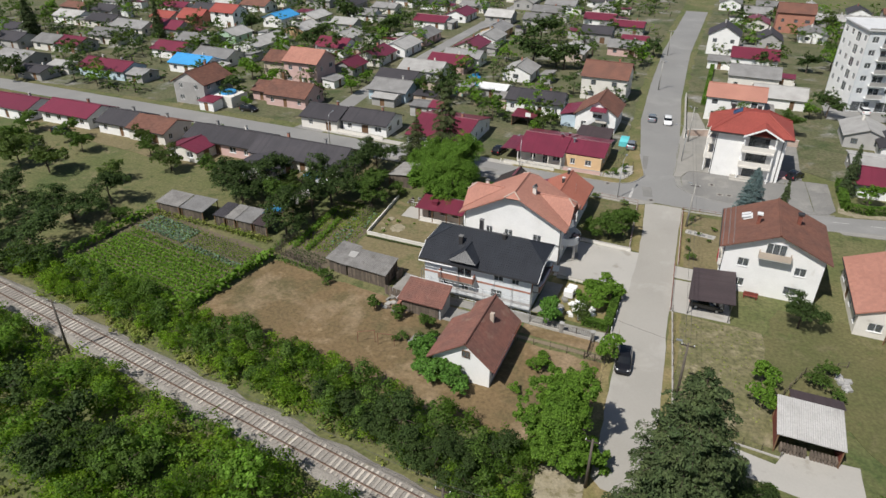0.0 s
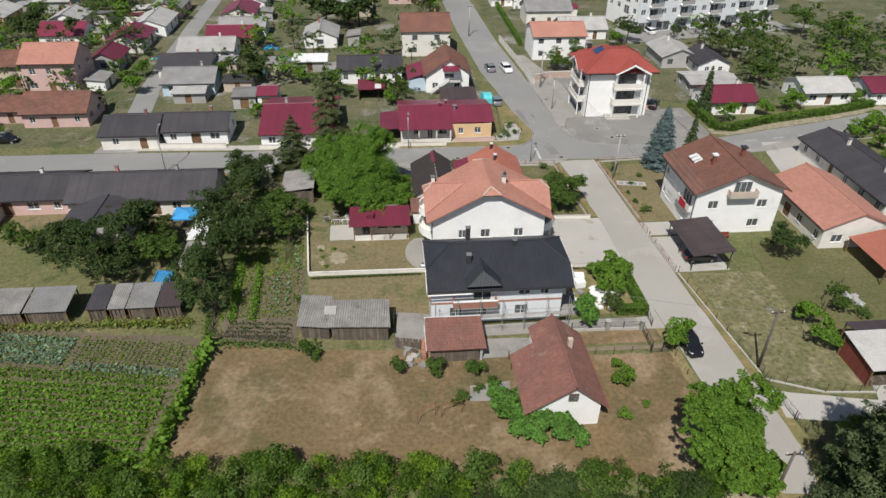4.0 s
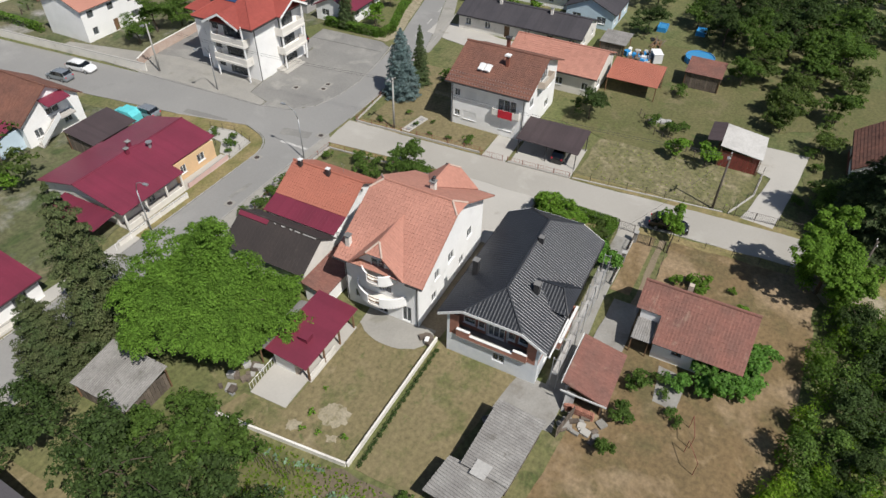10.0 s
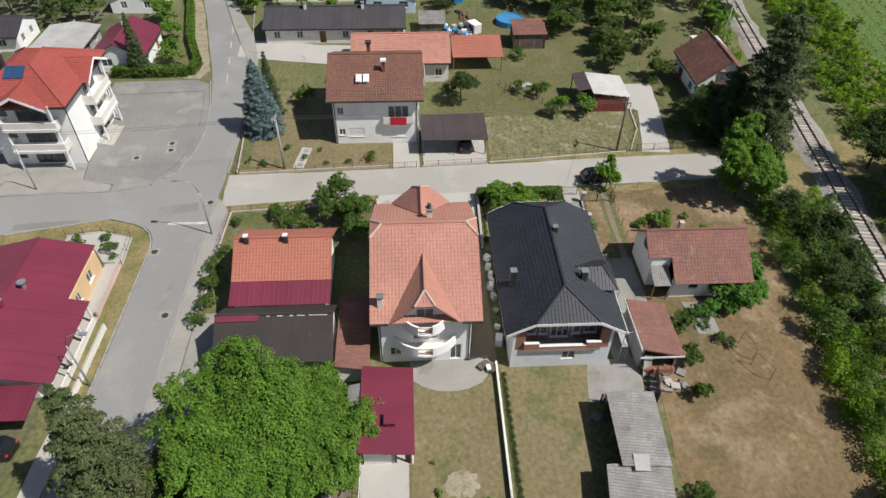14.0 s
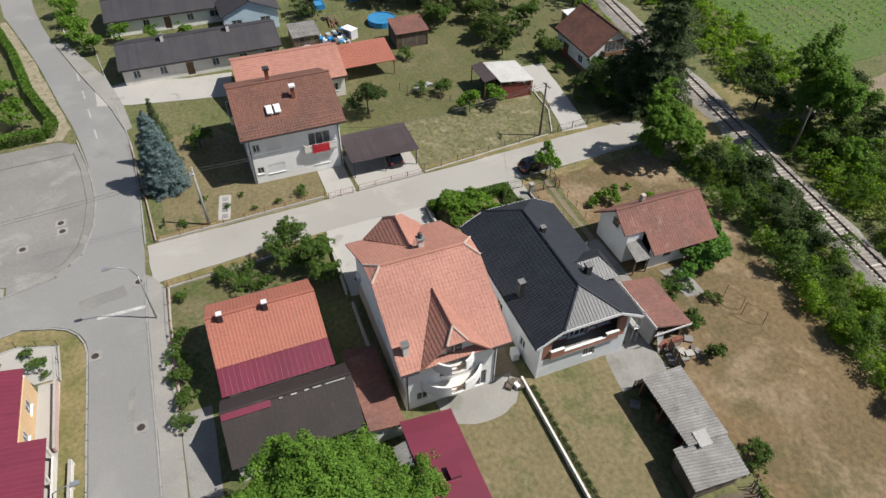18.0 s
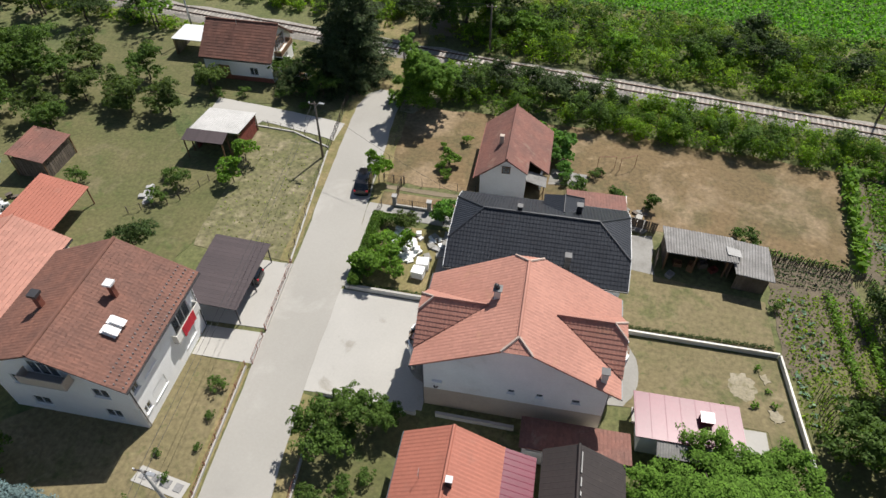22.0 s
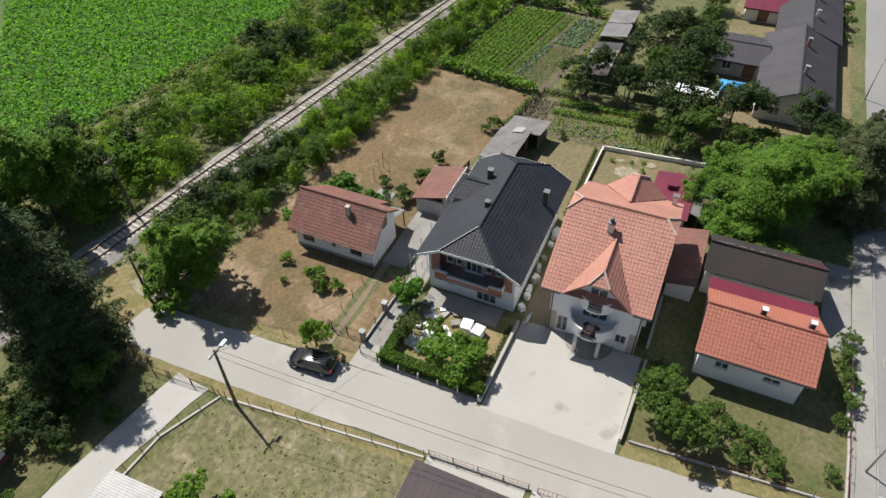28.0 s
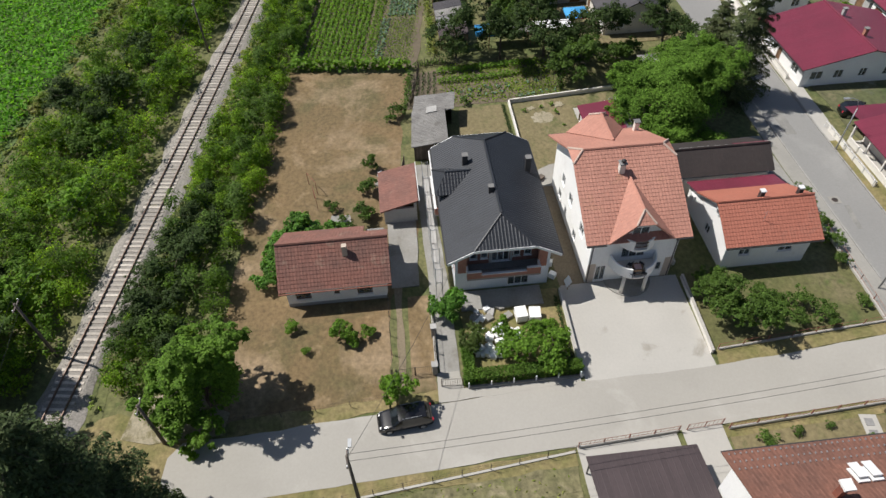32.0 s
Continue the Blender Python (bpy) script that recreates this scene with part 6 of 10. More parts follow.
def house(x, y, length, width, axis="x", h=2.8, rise=1.5, roof="maroon", wall_="offwhite", over=0.5, chimneys=1, turn=0.0, group="houses of the district", storeys=1, detail=None):
    """A gabled house; its ridge runs along its own x axis. Those far off have fewer loose parts."""
    detail = y < 150 and x > -130 if detail is None else detail
    words = f"{'low' if storeys == 1 else 'two-storey'} {WALL_WORD[wall_]} house with a {ROOF_WORD[roof]} gable roof"
    t = thing("house", words, "house", (x, y, 0), turn + (90 if axis == "y" else 0), group)
    b = (-length / 2, -width / 2, length / 2, width / 2)
    k = rise / (width / 2)
    ze, zr = h - over * k, h + rise
    kind = {"maroon": "seam", "dark_sheet": "seam", "brown_sheet": "seam", "asbestos": "corr", "light_sheet": "seam", "grey_sheet": "seam", "blue_sheet": "seam", "white_sheet": "seam"}.get(roof, "far")
    xo = length / 2 + over * 0.7
    for s in (-1, 1):
        slope(t, [(-xo, s * (width / 2 + over), ze), (xo, s * (width / 2 + over), ze), (xo, 0, zr), (-xo, 0, zr)], roof, kind if detail else None)
        if detail:
            part("gutter", Shape().box(-xo, s * (width / 2 + over) - 0.05, ze - 0.2, xo, s * (width / 2 + over) + 0.07, ze - 0.1), "gutter", t)
    ridge(t, [(-xo, 0, zr + 0.04), (xo, 0, zr + 0.04)], roof, 0.12)
    rng = random.Random(int(x * 7 + y * 13))
    shell = Shape()
    south = "S" if axis == "x" else "W"             # the sides towards the camera's way
    for side, run in (("S", length), ("N", length), ("E", width), ("W", width)):
        holes = []
        n = max(1, int(run / 3.2)) if detail else max(1, int(run / 4.0))
        for st in range(storeys):
            z = 0.95 + st * 2.8
            for i in range(n):
                c = run * (i + 0.5) / n + rng.uniform(-0.3, 0.3)
                w = rng.choice((0.5, 0.6, 0.8))
                low = st == 0 and side in "SN" and i == n // 2
                holes.append((c - w, c + w, 0.1 if low else z, z + 1.15))
        if y > 112 and side == ("N" if axis == "x" else "E") or not detail and side not in (south, "E" if axis == "x" else "S"):
            holes = []                              # blank back walls
        if detail:
            wall(t, b, side, 0, h - 0.06, wall_, holes)
        else:
            o = wall(None, b, side, 0, h - 0.06, wall_, holes)
            off = len(shell.v)
            shell.v += [tuple(v.co) for v in o.data.vertices]
            shell.f += [tuple(off + i for i in p.vertices) for p in o.data.polygons]
            bpy.data.objects.remove(o)
        for q in holes:
            if q[2] < 0.5:
                d = part("door", side_box(Shape(), b, side, q[0], q[1], -0.16, -0.08, q[2], q[3]), "beam", t)
                if detail:
                    part("door_handle", side_box(Shape(), b, side, q[1] - 0.18, q[1] - 0.08, -0.08, -0.03, 1.05, 1.1), "zinc", d)
            elif detail:
                window(t, b, side, *q, bars=1, sill=y < 110)
            else:
                part("window", side_box(Shape(), b, side, q[0], q[1], -0.12, -0.08, q[2], q[3]), "glass", t)
        if side in "EW":
            pts = [(0, h - 0.06), (width, h - 0.06), (width, h - 0.02), (width / 2, zr - 0.16), (0, h - 0.02)]
            if detail:
                gable(t, b, side, pts, wall_)
            else:
                shell.extrude([SIDES[side](b, u, 0, z) for u, z in pts], Vector(SIDES[side](b, 0, -0.25, 0)) - Vector(SIDES[side](b, 0, 0, 0)))
    if not detail:
        part("wall", shell, wall_, t)
    for i in range(chimneys):
        cx, cy = length * (0.22 - 0.42 * i), 0.5
        chimney(t, cx, cy, zr - 0.6, zr + 0.7, 0.42, rng.choice(("offwhite", "grey_wall", "brick")), cap=detail)
    return t


# along the main street, west of the junction
house(-144.5, 96.5, 13, 8, roof="maroon", wall_="white")
house(-128.6, 98.2, 14, 8, roof="maroon", wall_="white")
house(-114.0, 97.9, 8.5, 8, roof="dark_sheet", wall_="white")
house(-104.6, 97.4, 9.5, 8, roof="brown_tile", wall_="offwhite")
house(-86.6, 97.9, 16.5, 8, roof="dark_sheet", wall_="pink", chimneys=2)
house(-91.0, 91.4, 5.5, 7, "y", 2.4, 0.9, "maroon", "offwhite", chimneys=0)
house(-68.4, 97.0, 19.5, 8.6, roof="dark_sheet", wall_="offwhite", chimneys=2, rise=1.9)
house(-72.5, 89.6, 6.5, 8, "y", 2.5, 0.8, "dark_sheet", "grey_wall", chimneys=0)
house(-66.2, 119.6, 10.5, 7.6, roof="dark_sheet", wall_="white")
house(-76.6, 119.0, 9, 9, roof="dark_sheet", wall_="offwhite")
house(-48.9, 121.5, 12.2, 16.0, roof="maroon", wall_="white", rise=1.9, chimneys=2)
house(-60.6, 133.6, 4.2, 5, "x", 2.6, 0.5, "grey_sheet", "grey_wall", 0.25, 0)
house(-56.3, 133.8, 3.6, 5, "x", 2.7, 0.8, "maroon", "white", 0.25, 0)
house(-92.2, 128.5, 11, 8, roof="brown_tile", wall_="pink", h=3.0, rise=2.2)
house(-100.5, 130, 5.5, 6.5, roof="brown_tile", wall_="pink", h=2.6, rise=1.4, chimneys=0)
house(-99.3, 146.4, 10, 9, roof="orange_tile", wall_="pink", h=6.2, rise=2.4, storeys=2)
house(-108.8, 148.6, 8, 8, roof="brown_tile", wall_="beige", h=4.8, rise=1.8, storeys=1)
house(-93.6, 157.5, 8, 6, "y", roof="maroon", wall_="grey_wall", chimneys=0)
house(-114.2, 122.3, 10, 9, "y", 5.4, 2.4, "brown_tile", "grey_wall", storeys=2)
house(-72.6, 143, 10, 8.5, "x", 2.8, 1.6, "grey_sheet", "blue_wall")
house(-71.5, 136.5, 6, 4, "x", 2.2, 0.5, "light_sheet", "grey_wall", 0.3, 0)
house(-75.5, 152, 10.5, 8, "x", 2.8, 1.5, "dark_sheet", "offwhite")
house(-73.4, 163.5, 12, 9, "x", 2.8, 1.6, "light_sheet", "white")
house(-69.8, 173, 11, 8, "x", 2.8, 1.6, "maroon", "pink")
house(-68.5, 181, 11, 7, "x", 2.8, 1.4, "grey_sheet", "white")
house(-151.8, 129.5, 16, 8, roof="maroon", wall_="blue_wall", chimneys=2)
house(-140.6, 128.8, 5.5, 6, roof="grey_sheet", wall_="grey_wall", h=2.3, rise=0.8, chimneys=0)
house(-184, 146.1, 9, 8, roof="maroon", wall_="grey_wall")
house(-193, 145.5, 9, 8, roof="grey_sheet", wall_="offwhite")
house(-151.8, 153.4, 11, 8, roof="maroon", wall_="white")
house(-152.2, 165.3, 13, 8, roof="grey_sheet", wall_="grey_wall")
house(-134.5, 142.6, 12, 8, roof="blue_sheet", wall_="white")
house(-134.2, 151.8, 12, 8, roof="grey_sheet", wall_="offwhite")
house(-133.3, 171.5, 18, 8, "y", roof="light_sheet", wall_="white", chimneys=2)
house(-149.1, 177.5, 9, 8, "y", roof="light_sheet", wall_="green_wall")
house(-178, 193, 10, 9, roof="bright_tile", wall_="brick", h=3.2, rise=2.4)
house(-190, 191, 9, 7, roof="bright_tile", wall_="offwhite")
house(-166.5, 197, 10, 8, roof="bright_tile", wall_="white", h=5.4, rise=2.0, storeys=2)
house(-150.1, 205.5, 11, 8, "y", roof="blue_sheet", wall_="white", h=3.4)
house(-141.5, 214, 11, 8, "y", roof="light_sheet", wall_="offwhite")
house(-133.6, 194.5, 11, 8, "y", roof="light_sheet", wall_="yellow")
house(-187.5, 173, 14, 8, roof="grey_sheet", wall_="offwhite")
house(-222, 178, 12, 8, roof="light_sheet", wall_="white")
house(-183.5, 127, 12, 9, roof="grey_sheet", wall_="grey_wall")
house(-168.4, 119.8, 9, 6, roof="dark_sheet", wall_="grey_wall", h=2.4, rise=0.8)
house(-166, 126.6, 7, 5, roof="light_sheet", wall_="offwhite", h=2.4, rise=0.7, chimneys=0)
house(-93.3, 172, 11, 8, "y", roof="maroon", wall_="offwhite")
house(-91.4, 185.5, 12, 8, "y", roof="light_sheet", wall_="white")
house(-91.7, 202, 12, 8, "y", roof="grey_sheet", wall_="pink")
house(-207, 143.2, 11, 8, roof="dark_sheet", wall_="grey_wall")
house(-205, 177.3, 12, 8, roof="dark_sheet", wall_="offwhite")
house(-183.6, 159.5, 12, 8, roof="grey_sheet", wall_="offwhite")
# along the street that runs north
house(-37.0, 147.2, 13, 7.6, roof="dark_sheet", wall_="white", h=3.3, rise=1.5)
house(-50.0, 154, 7, 5, roof="white_sheet", wall_="grey_wall", h=2.5, rise=0.6, chimneys=0)
house(-24.3, 165.5, 11, 9.5, "x", 6.0, 2.6, "brown_tile", "offwhite", storeys=2)
house(-41, 200.5, 10, 8, "y", roof="light_sheet", wall_="beige")
house(-38.9, 228, 10, 8, roof="dark_sheet", wall_="grey_wall", h=3.4)
house(-27, 213, 10, 8, roof="grey_sheet", wall_="pink")
house(-25.5, 221, 8, 6, roof="maroon", wall_="white")
house(0.6, 229, 10, 9, "y", 6.2, 2.6, "dark_sheet", "white", storeys=2)
house(22.5, 274, 12, 10, "x", 7.2, 2.4, "brown_tile", "brick", storeys=2)
house(9.6, 206.5, 12, 9, "x", 4.8, 1.8, "maroon", "white")
house(9.8, 189, 12, 8.5, "x", 4.0, 1.8, "grey_sheet", "offwhite")
house(5.8, 161.2, 12, 9, "x", 5.6, 1.8, "orange_tile", "white", storeys=2)
house(0.6, 208, 6, 6, roof="grey_sheet", wall_="white", h=2.6, rise=0.8, chimneys=0)
house(31.6, 154.5, 10, 8, "y", roof="light_sheet", wall_="grey_wall")
house(37.0, 148.5, 9, 7, "y", roof="dark_sheet", wall_="white")
house(31.2, 126.6, 9.5, 7.2, roof="maroon", wall_="white", rise=1.7)
house(32.2, 136.4, 10, 7, roof="light_sheet", wall_="grey_wall", h=2.6, rise=0.5, chimneys=0)
house(52.6, 130.5, 10, 8, roof="light_sheet", wall_="white")
house(66.0, 130, 10, 8, roof="maroon", wall_="white")
house(80.5, 127, 11, 8, roof="dark_sheet", wall_="white")
house(92, 122, 10, 8, roof="dark_sheet", wall_="offwhite")
house(-71.5, 195, 11, 8, "y", roof="maroon", wall_="offwhite")
house(-70.5, 208, 11, 8, "y", roof="light_sheet", wall_="white")
house(-72.5, 222, 11, 8, "y", roof="grey_sheet", wall_="yellow")
house(-94, 243, 12, 8, "y", roof="maroon", wall_="white")
house(-43.2, 255.5, 11, 8, roof="maroon", wall_="white")
house(10.5, 274, 11, 8, "y", roof="maroon", wall_="offwhite")
house(36.5, 290, 12, 9, roof="light_sheet", wall_="grey_wall")
# east of the small street
house(39.6, 95.4, 22, 8.6, "y", roof="dark_sheet", wall_="offwhite", chimneys=2)
house(56.4, 99, 18, 8.6, "y", roof="dark_sheet", wall_="white", chimneys=2)
house(51.8, 86.6, 10, 8.5, "x", roof="dark_sheet", wall_="blue_wall", h=3.2, rise=1.8)
house(70.5, 96, 14, 8, "y", roof="dark_sheet", wall_="offwhite")
house(26.9, 84.9, 13.8, 9.4, "y", roof="orange_tile", wall_="offwhite", h=3.4, rise=2.0, chimneys=0)
rail_house = house(19.5, 39.9, 9.4, 7.4, "x", roof="brown_tile", wall_="white", h=3.7, rise=2.9, chimneys=0)
window(rail_house, (-4.86, -3.4, 4.6, 3.4), "W", 2.0, 4.8, 3.2, 5.0, "beam", 3, False)
deck = part("balcony", Shape().box(-5.7, -2.0, 2.95, -4.705, 2.0, 3.1), "offwhite", rail_house)
part("parapet", Shape().box(-5.7, -2.0, 3.101, -5.6, 2.0, 3.75), "beam", deck, "brown balcony boards")
for y in (-2.0, 1.92):
    part("side_parapet", Shape().box(-5.599, y, 3.101, -4.71, y + 0.08, 3.75), "beam", deck)
part("plinth", Shape().box(-4.73, 3.701, 0, 4.73, 3.73, 0.7), "rust", rail_house, "red-brown painted plinth")
mast = part("aerial", Shape().tube([(0.6, 0.4, 6.0), (0.6, 0.4, 7.9)], 0.025, 5), "zinc", rail_house)
part("aerial_bar", Shape().tube([(0.1, 0.4, 7.6), (1.1, 0.4, 7.6)], 0.018, 4), "zinc", mast)

# further rows, out to where the view ends
rng1 = random.Random(31)
taken = [(o.location.x, o.location.y) for o in scene.objects if o.parent is None and o.get("category") == "house"]
for row in range(12):
    for col in range(24):
        hx, hy = -268 + col * 15.5 + rng1.uniform(-2, 2) + (row % 2) * 4, 121 + row * 17.5 + rng1.uniform(-2, 2)
        if -22 < hx < 0 or (hx > 22 and hy < 235) or hx > 62 or hy > 330 or hx < -255 + (hy - 120) * 0.15:
            continue
        if min((hx - a) ** 2 + (hy - b) ** 2 for a, b in taken) < 14.5 ** 2 or (hy < 158 and hx > -66):
            continue
        taken.append((hx, hy))
        house(hx, hy, rng1.uniform(9, 13), rng1.uniform(7, 8.5), rng1.choice("xxy"), rng1.choice((2.7, 2.8, 3.2)), rng1.uniform(1.2, 2.0), rng1.choice(("light_sheet", "grey_sheet", "maroon", "dark_sheet", "light_sheet", "grey_sheet", "brown_tile")), rng1.choice(("white", "offwhite", "grey_wall", "white")), detail=False)


# ---- the maroon-roofed long house at the junction ----
def junction_house():
    h = thing("house", "long low house with maroon sheet roofs and a partly ochre front", "house")
    yr = 120.6
    for x0, x1, ys, zr in ((-32.0, -22.8, 113.7, 4.25), (-22.75, -15.4, 115.6, 4.1)):
        k = 0.24
        slope(h, [(x0, ys, zr - (yr - ys) * k), (x1, ys, zr - (yr - ys) * k), (x1, yr, zr), (x0, yr, zr)], "maroon", "seam", thick=0.08)
        slope(h, [(x0, 127.2, zr - 6.6 * k), (x1, 127.2, zr - 6.6 * k), (x1, yr, zr), (x0, yr, zr)], "maroon", "seam", thick=0.08)
        ridge(h, [(x0, yr, zr + 0.03), (x1, yr, zr + 0.03)], "maroon", 0.1)
    slope(h, [(-35.2, 114.6, 2.3), (-32.02, 114.6, 2.6), (-32.02, 122.5, 2.6), (-35.2, 122.5, 2.3)], "maroon", "seam", "side_roof", 0.06)
    b = (-31.5, 115.6, -15.9, 126.7)
    S = [(2.0, 3.0, 0.9, 2.0), (4.4, 5.4, 0.1, 2.1), (6.4, 7.8, 0.9, 2.0), (9.8, 10.7, 0.9, 2.0), (12.6, 13.8, 0.9, 2.0)]
    wall(h, b, "S", 0, 2.6, "offwhite", S, span=(0, 8.8))
    wall(h, b, "S", 0, 2.6, "yellow", S, span=(8.81, 15.6), name="ochre_wall")
    for q in S:
        window(h, b, "S", *q)
    for side in "NEW":
        holes = [(2.5, 3.7, 0.9, 2.0), (6.5, 7.7, 0.9, 2.0)]
        wall(h, b, side, 0, 2.6, "yellow" if side == "E" else "offwhite", holes)
        for q in holes:
            window(h, b, side, *q)
    for side in "EW":
        gable(h, b, side, [(0, 2.6), (11.1, 2.6), (5.0, 3.9)], "offwhite")
    for x in (-31.6, -28.6, -25.6, -23.2):
        part("porch_post", Shape().box(x - 0.1, 113.9, 0, x + 0.1, 114.1, 2.55), "offwhite", h)
    part("porch_wall", Shape().box(-31.5, 113.85, 0, -23.3, 114.0, 0.8), "offwhite", h)
    part("terrace", Shape().box(-31.6, 113.8, 0, -15.2, 115.58, 0.12), "concrete", h)
    for x, y in ((-24.6, 120.2), (-23.4, 121.2)):
        chimney(h, x, y, 3.8, 4.7, 0.4, "maroon")
    part("vent_cowl", Shape().tube([(-22.0, 119.4, 3.8), (-22.0, 119.4, 4.5)], 0.2, 10).tube([(-22.0, 119.4, 4.5), (-22.0, 119.4, 4.6)], 0.4, 10), "zinc", h)


junction_house()


# ---- the three-storey house with the bright red hipped roof ----
def corner_block():
    h = thing("house", "three-storey white house with a bright red hipped roof and balconies", "house")
    b = (2.9, 123.6, 14.6, 133.0)
    x0, y0, x1, y1, ze, zr = 1.7, 122.7, 15.6, 133.9, 8.6, 11.4
    xa, xb, yr = 6.9, 10.8, 128.6
    slope(h, [(x0, y0, ze), (x1, y0, ze), (xb, yr - 1, zr), (xa, yr - 1, zr)], "bright_tile", "tile")
    slope(h, [(x0, y1, ze), (x1, y1, ze), (xb, yr + 1, zr), (xa, yr + 1, zr)], "bright_tile", "tile")
    slope(h, [(x0, y0, ze), (x0, y1, ze), (xa, yr + 1, zr), (xa, yr - 1, zr)], "bright_tile", "tile")
    slope(h, [(x1, y0, ze), (x1, y1, ze), (xb, yr + 1, zr), (xb, yr - 1, zr)], "bright_tile", "tile")
    slope(h, [(xa, yr - 1, zr), (xb, yr - 1, zr), (xb, yr + 1, zr + 0.01), (xa, yr + 1, zr + 0.01)], "bright_tile", "tile")
    for p, q in (((x0, y0), (xa, yr - 1)), ((x1, y0), (xb, yr - 1)), ((x0, y1), (xa, yr + 1)), ((x1, y1), (xb, yr + 1))):
        ridge(h, [(*p, ze + 0.05), (*q, zr + 0.05)], "bright_tile", 0.13, "hip_cap")
    part("fascia", Shape().box(x0, y0, ze - 0.3, x1, y0 + 0.05, ze - 0.1).box(x0, y0 + 0.051, ze - 0.3, x0 + 0.05, y1, ze - 0.1).box(x1 - 0.05, y0 + 0.051, ze - 0.3, x1, y1, ze - 0.1), "gutter", h)
    # gabled bay roofs over the balconies, to the south and to the west
    for horizontal, c, e in ((True, 10.6, y0), (False, 127.9, x0)):
        k = (zr - ze) / (yr - 1 - y0) if horizontal else (zr - ze) / (xa - x0)
        w, zt = 3.3, ze + 1.7
        back = e + 1.7 / k
        f = e - 0.7
        P = (lambda a, d, z: (a, d, z)) if horizontal else (lambda a, d, z: (d, a, z))
        for s in (-1, 1):
            slope(h, [P(c + s * w, f, ze), P(c + s * w, e, ze), P(c, back, zt), P(c, f, zt)], "bright_tile", "tile", "bay_slope")
            part("bay_fascia", Shape().extrude([P(c + s * w, f - 0.04, ze - 0.35), P(c, f - 0.04, zt - 0.35), P(c, f - 0.04, zt), P(c + s * w, f - 0.04, ze)], P(0, 0.03, 0)), "white", h)
    for side in "SWNE":
        run = 11.3 if side in "SN" else 9.0
        mid = {"S": 7.3, "W": 3.95}.get(side, run / 2)
        holes = [(mid - 1.7, mid + 1.7, z, z + 2.2) for z in (0.3, 3.2, 6.1)] + [(run - 2.4, run - 1.2, z, z + 1.2) for z in (1.0, 3.9, 6.8) if side != "S"] + [(1.0, 2.2, z, z + 1.2) for z in (1.0, 3.9, 6.8) if side not in "SW"]
        wall(h, b, side, 0, 8.75, "white", holes)
        for q in holes:
            window(h, b, side, *q, bars=3 if q[1] - q[0] > 3 else 1, sill=False, frame_mat="gutter")
        if side in "SW":
            for z in (2.95, 5.85):
                u0, u1 = (4.6, 10.0) if side == "S" else (0.9, 7.0)
                bal = part("balcony", side_box(Shape(), b, side, u0, u1, 0.001, 1.5, z - 0.35, z), "offwhite", h)
                s = side_box(Shape(), b, side, u0, u1, 1.28, 1.4, z + 0.001, z + 0.85)
                side_box(s, b, side, u0, u0 + 0.12, 0.002, 1.279, z + 0.001, z + 0.85)
                side_box(s, b, side, u1 - 0.12, u1, 0.002, 1.279, z + 0.001, z + 0.85)
                part("parapet", s, "offwhite", bal)
            for u in ((4.7, 9.8) if side == "S" else (1.0, 6.8)):
                part("column", side_box(Shape(), b, side, u, u + 0.2, 1.1, 1.27, 0, 8.7), "white", h)
    for u in (0.15, 11.15):
        part("downpipe", Shape().tube([(b[0] + u, b[1] - 0.07, 0.1), (b[0] + u, b[1] - 0.07, 8.6)], 0.07, 6), "gutter", h)
    for x, y in ((4.9, 132.0), (9.4, 132.4)):
        chimney(h, x, y, 9.2, 11.2, 0.7, "gutter")
    wing = (5.2, 133.02, 13.4, 137.2)
    for side in "NEW":
        holes = [(1.4, 2.6, z, z + 1.2) for z in (1.0, 3.9, 6.4)]
        wall(h, wing, side, 0, 8.0, "white", holes, name="wing_wall")
        for q in holes:
            window(h, wing, side, *q, sill=False, frame_mat="gutter")
    for xe, xm in ((4.4, 9.3), (14.2, 9.3)):
        slope(h, [(xe, 133.0, 8.0), (xe, 138.0, 8.0), (xm, 135.6, 9.9), (xm, 133.0, 9.9)], "bright_tile", "tile", "wing_slope")
    slope(h, [(4.4, 138.0, 8.0), (14.2, 138.0, 8.0), (9.3, 135.6, 9.9)], "bright_tile", "tile", "wing_hip")
    for i in range(2):
        part("solar_panel", Shape().extrude([(5.0, 127.9 + i * 1.15, 10.45), (6.5, 127.9 + i * 1.15, 11.26), (6.5, 128.95 + i * 1.15, 11.26), (5.0, 128.95 + i * 1.15, 10.45)], (-0.05, 0, 0.09)), "solar", h)
    part("entrance_step", Shape().box(6.6, 121.6, 0.05, 11.2, 122.3, 0.2).box(6.6, 122.301, 0.05, 11.2, 123.0, 0.38).box(6.6, 123.001, 0.05, 11.2, 123.99, 0.55), "concrete", h)
    part("side_step", Shape().box(14.61, 126.0, 0.05, 16.2, 129.5, 0.4).box(16.21, 126.0, 0.05, 16.8, 129.5, 0.2), "pink", h)


corner_block()


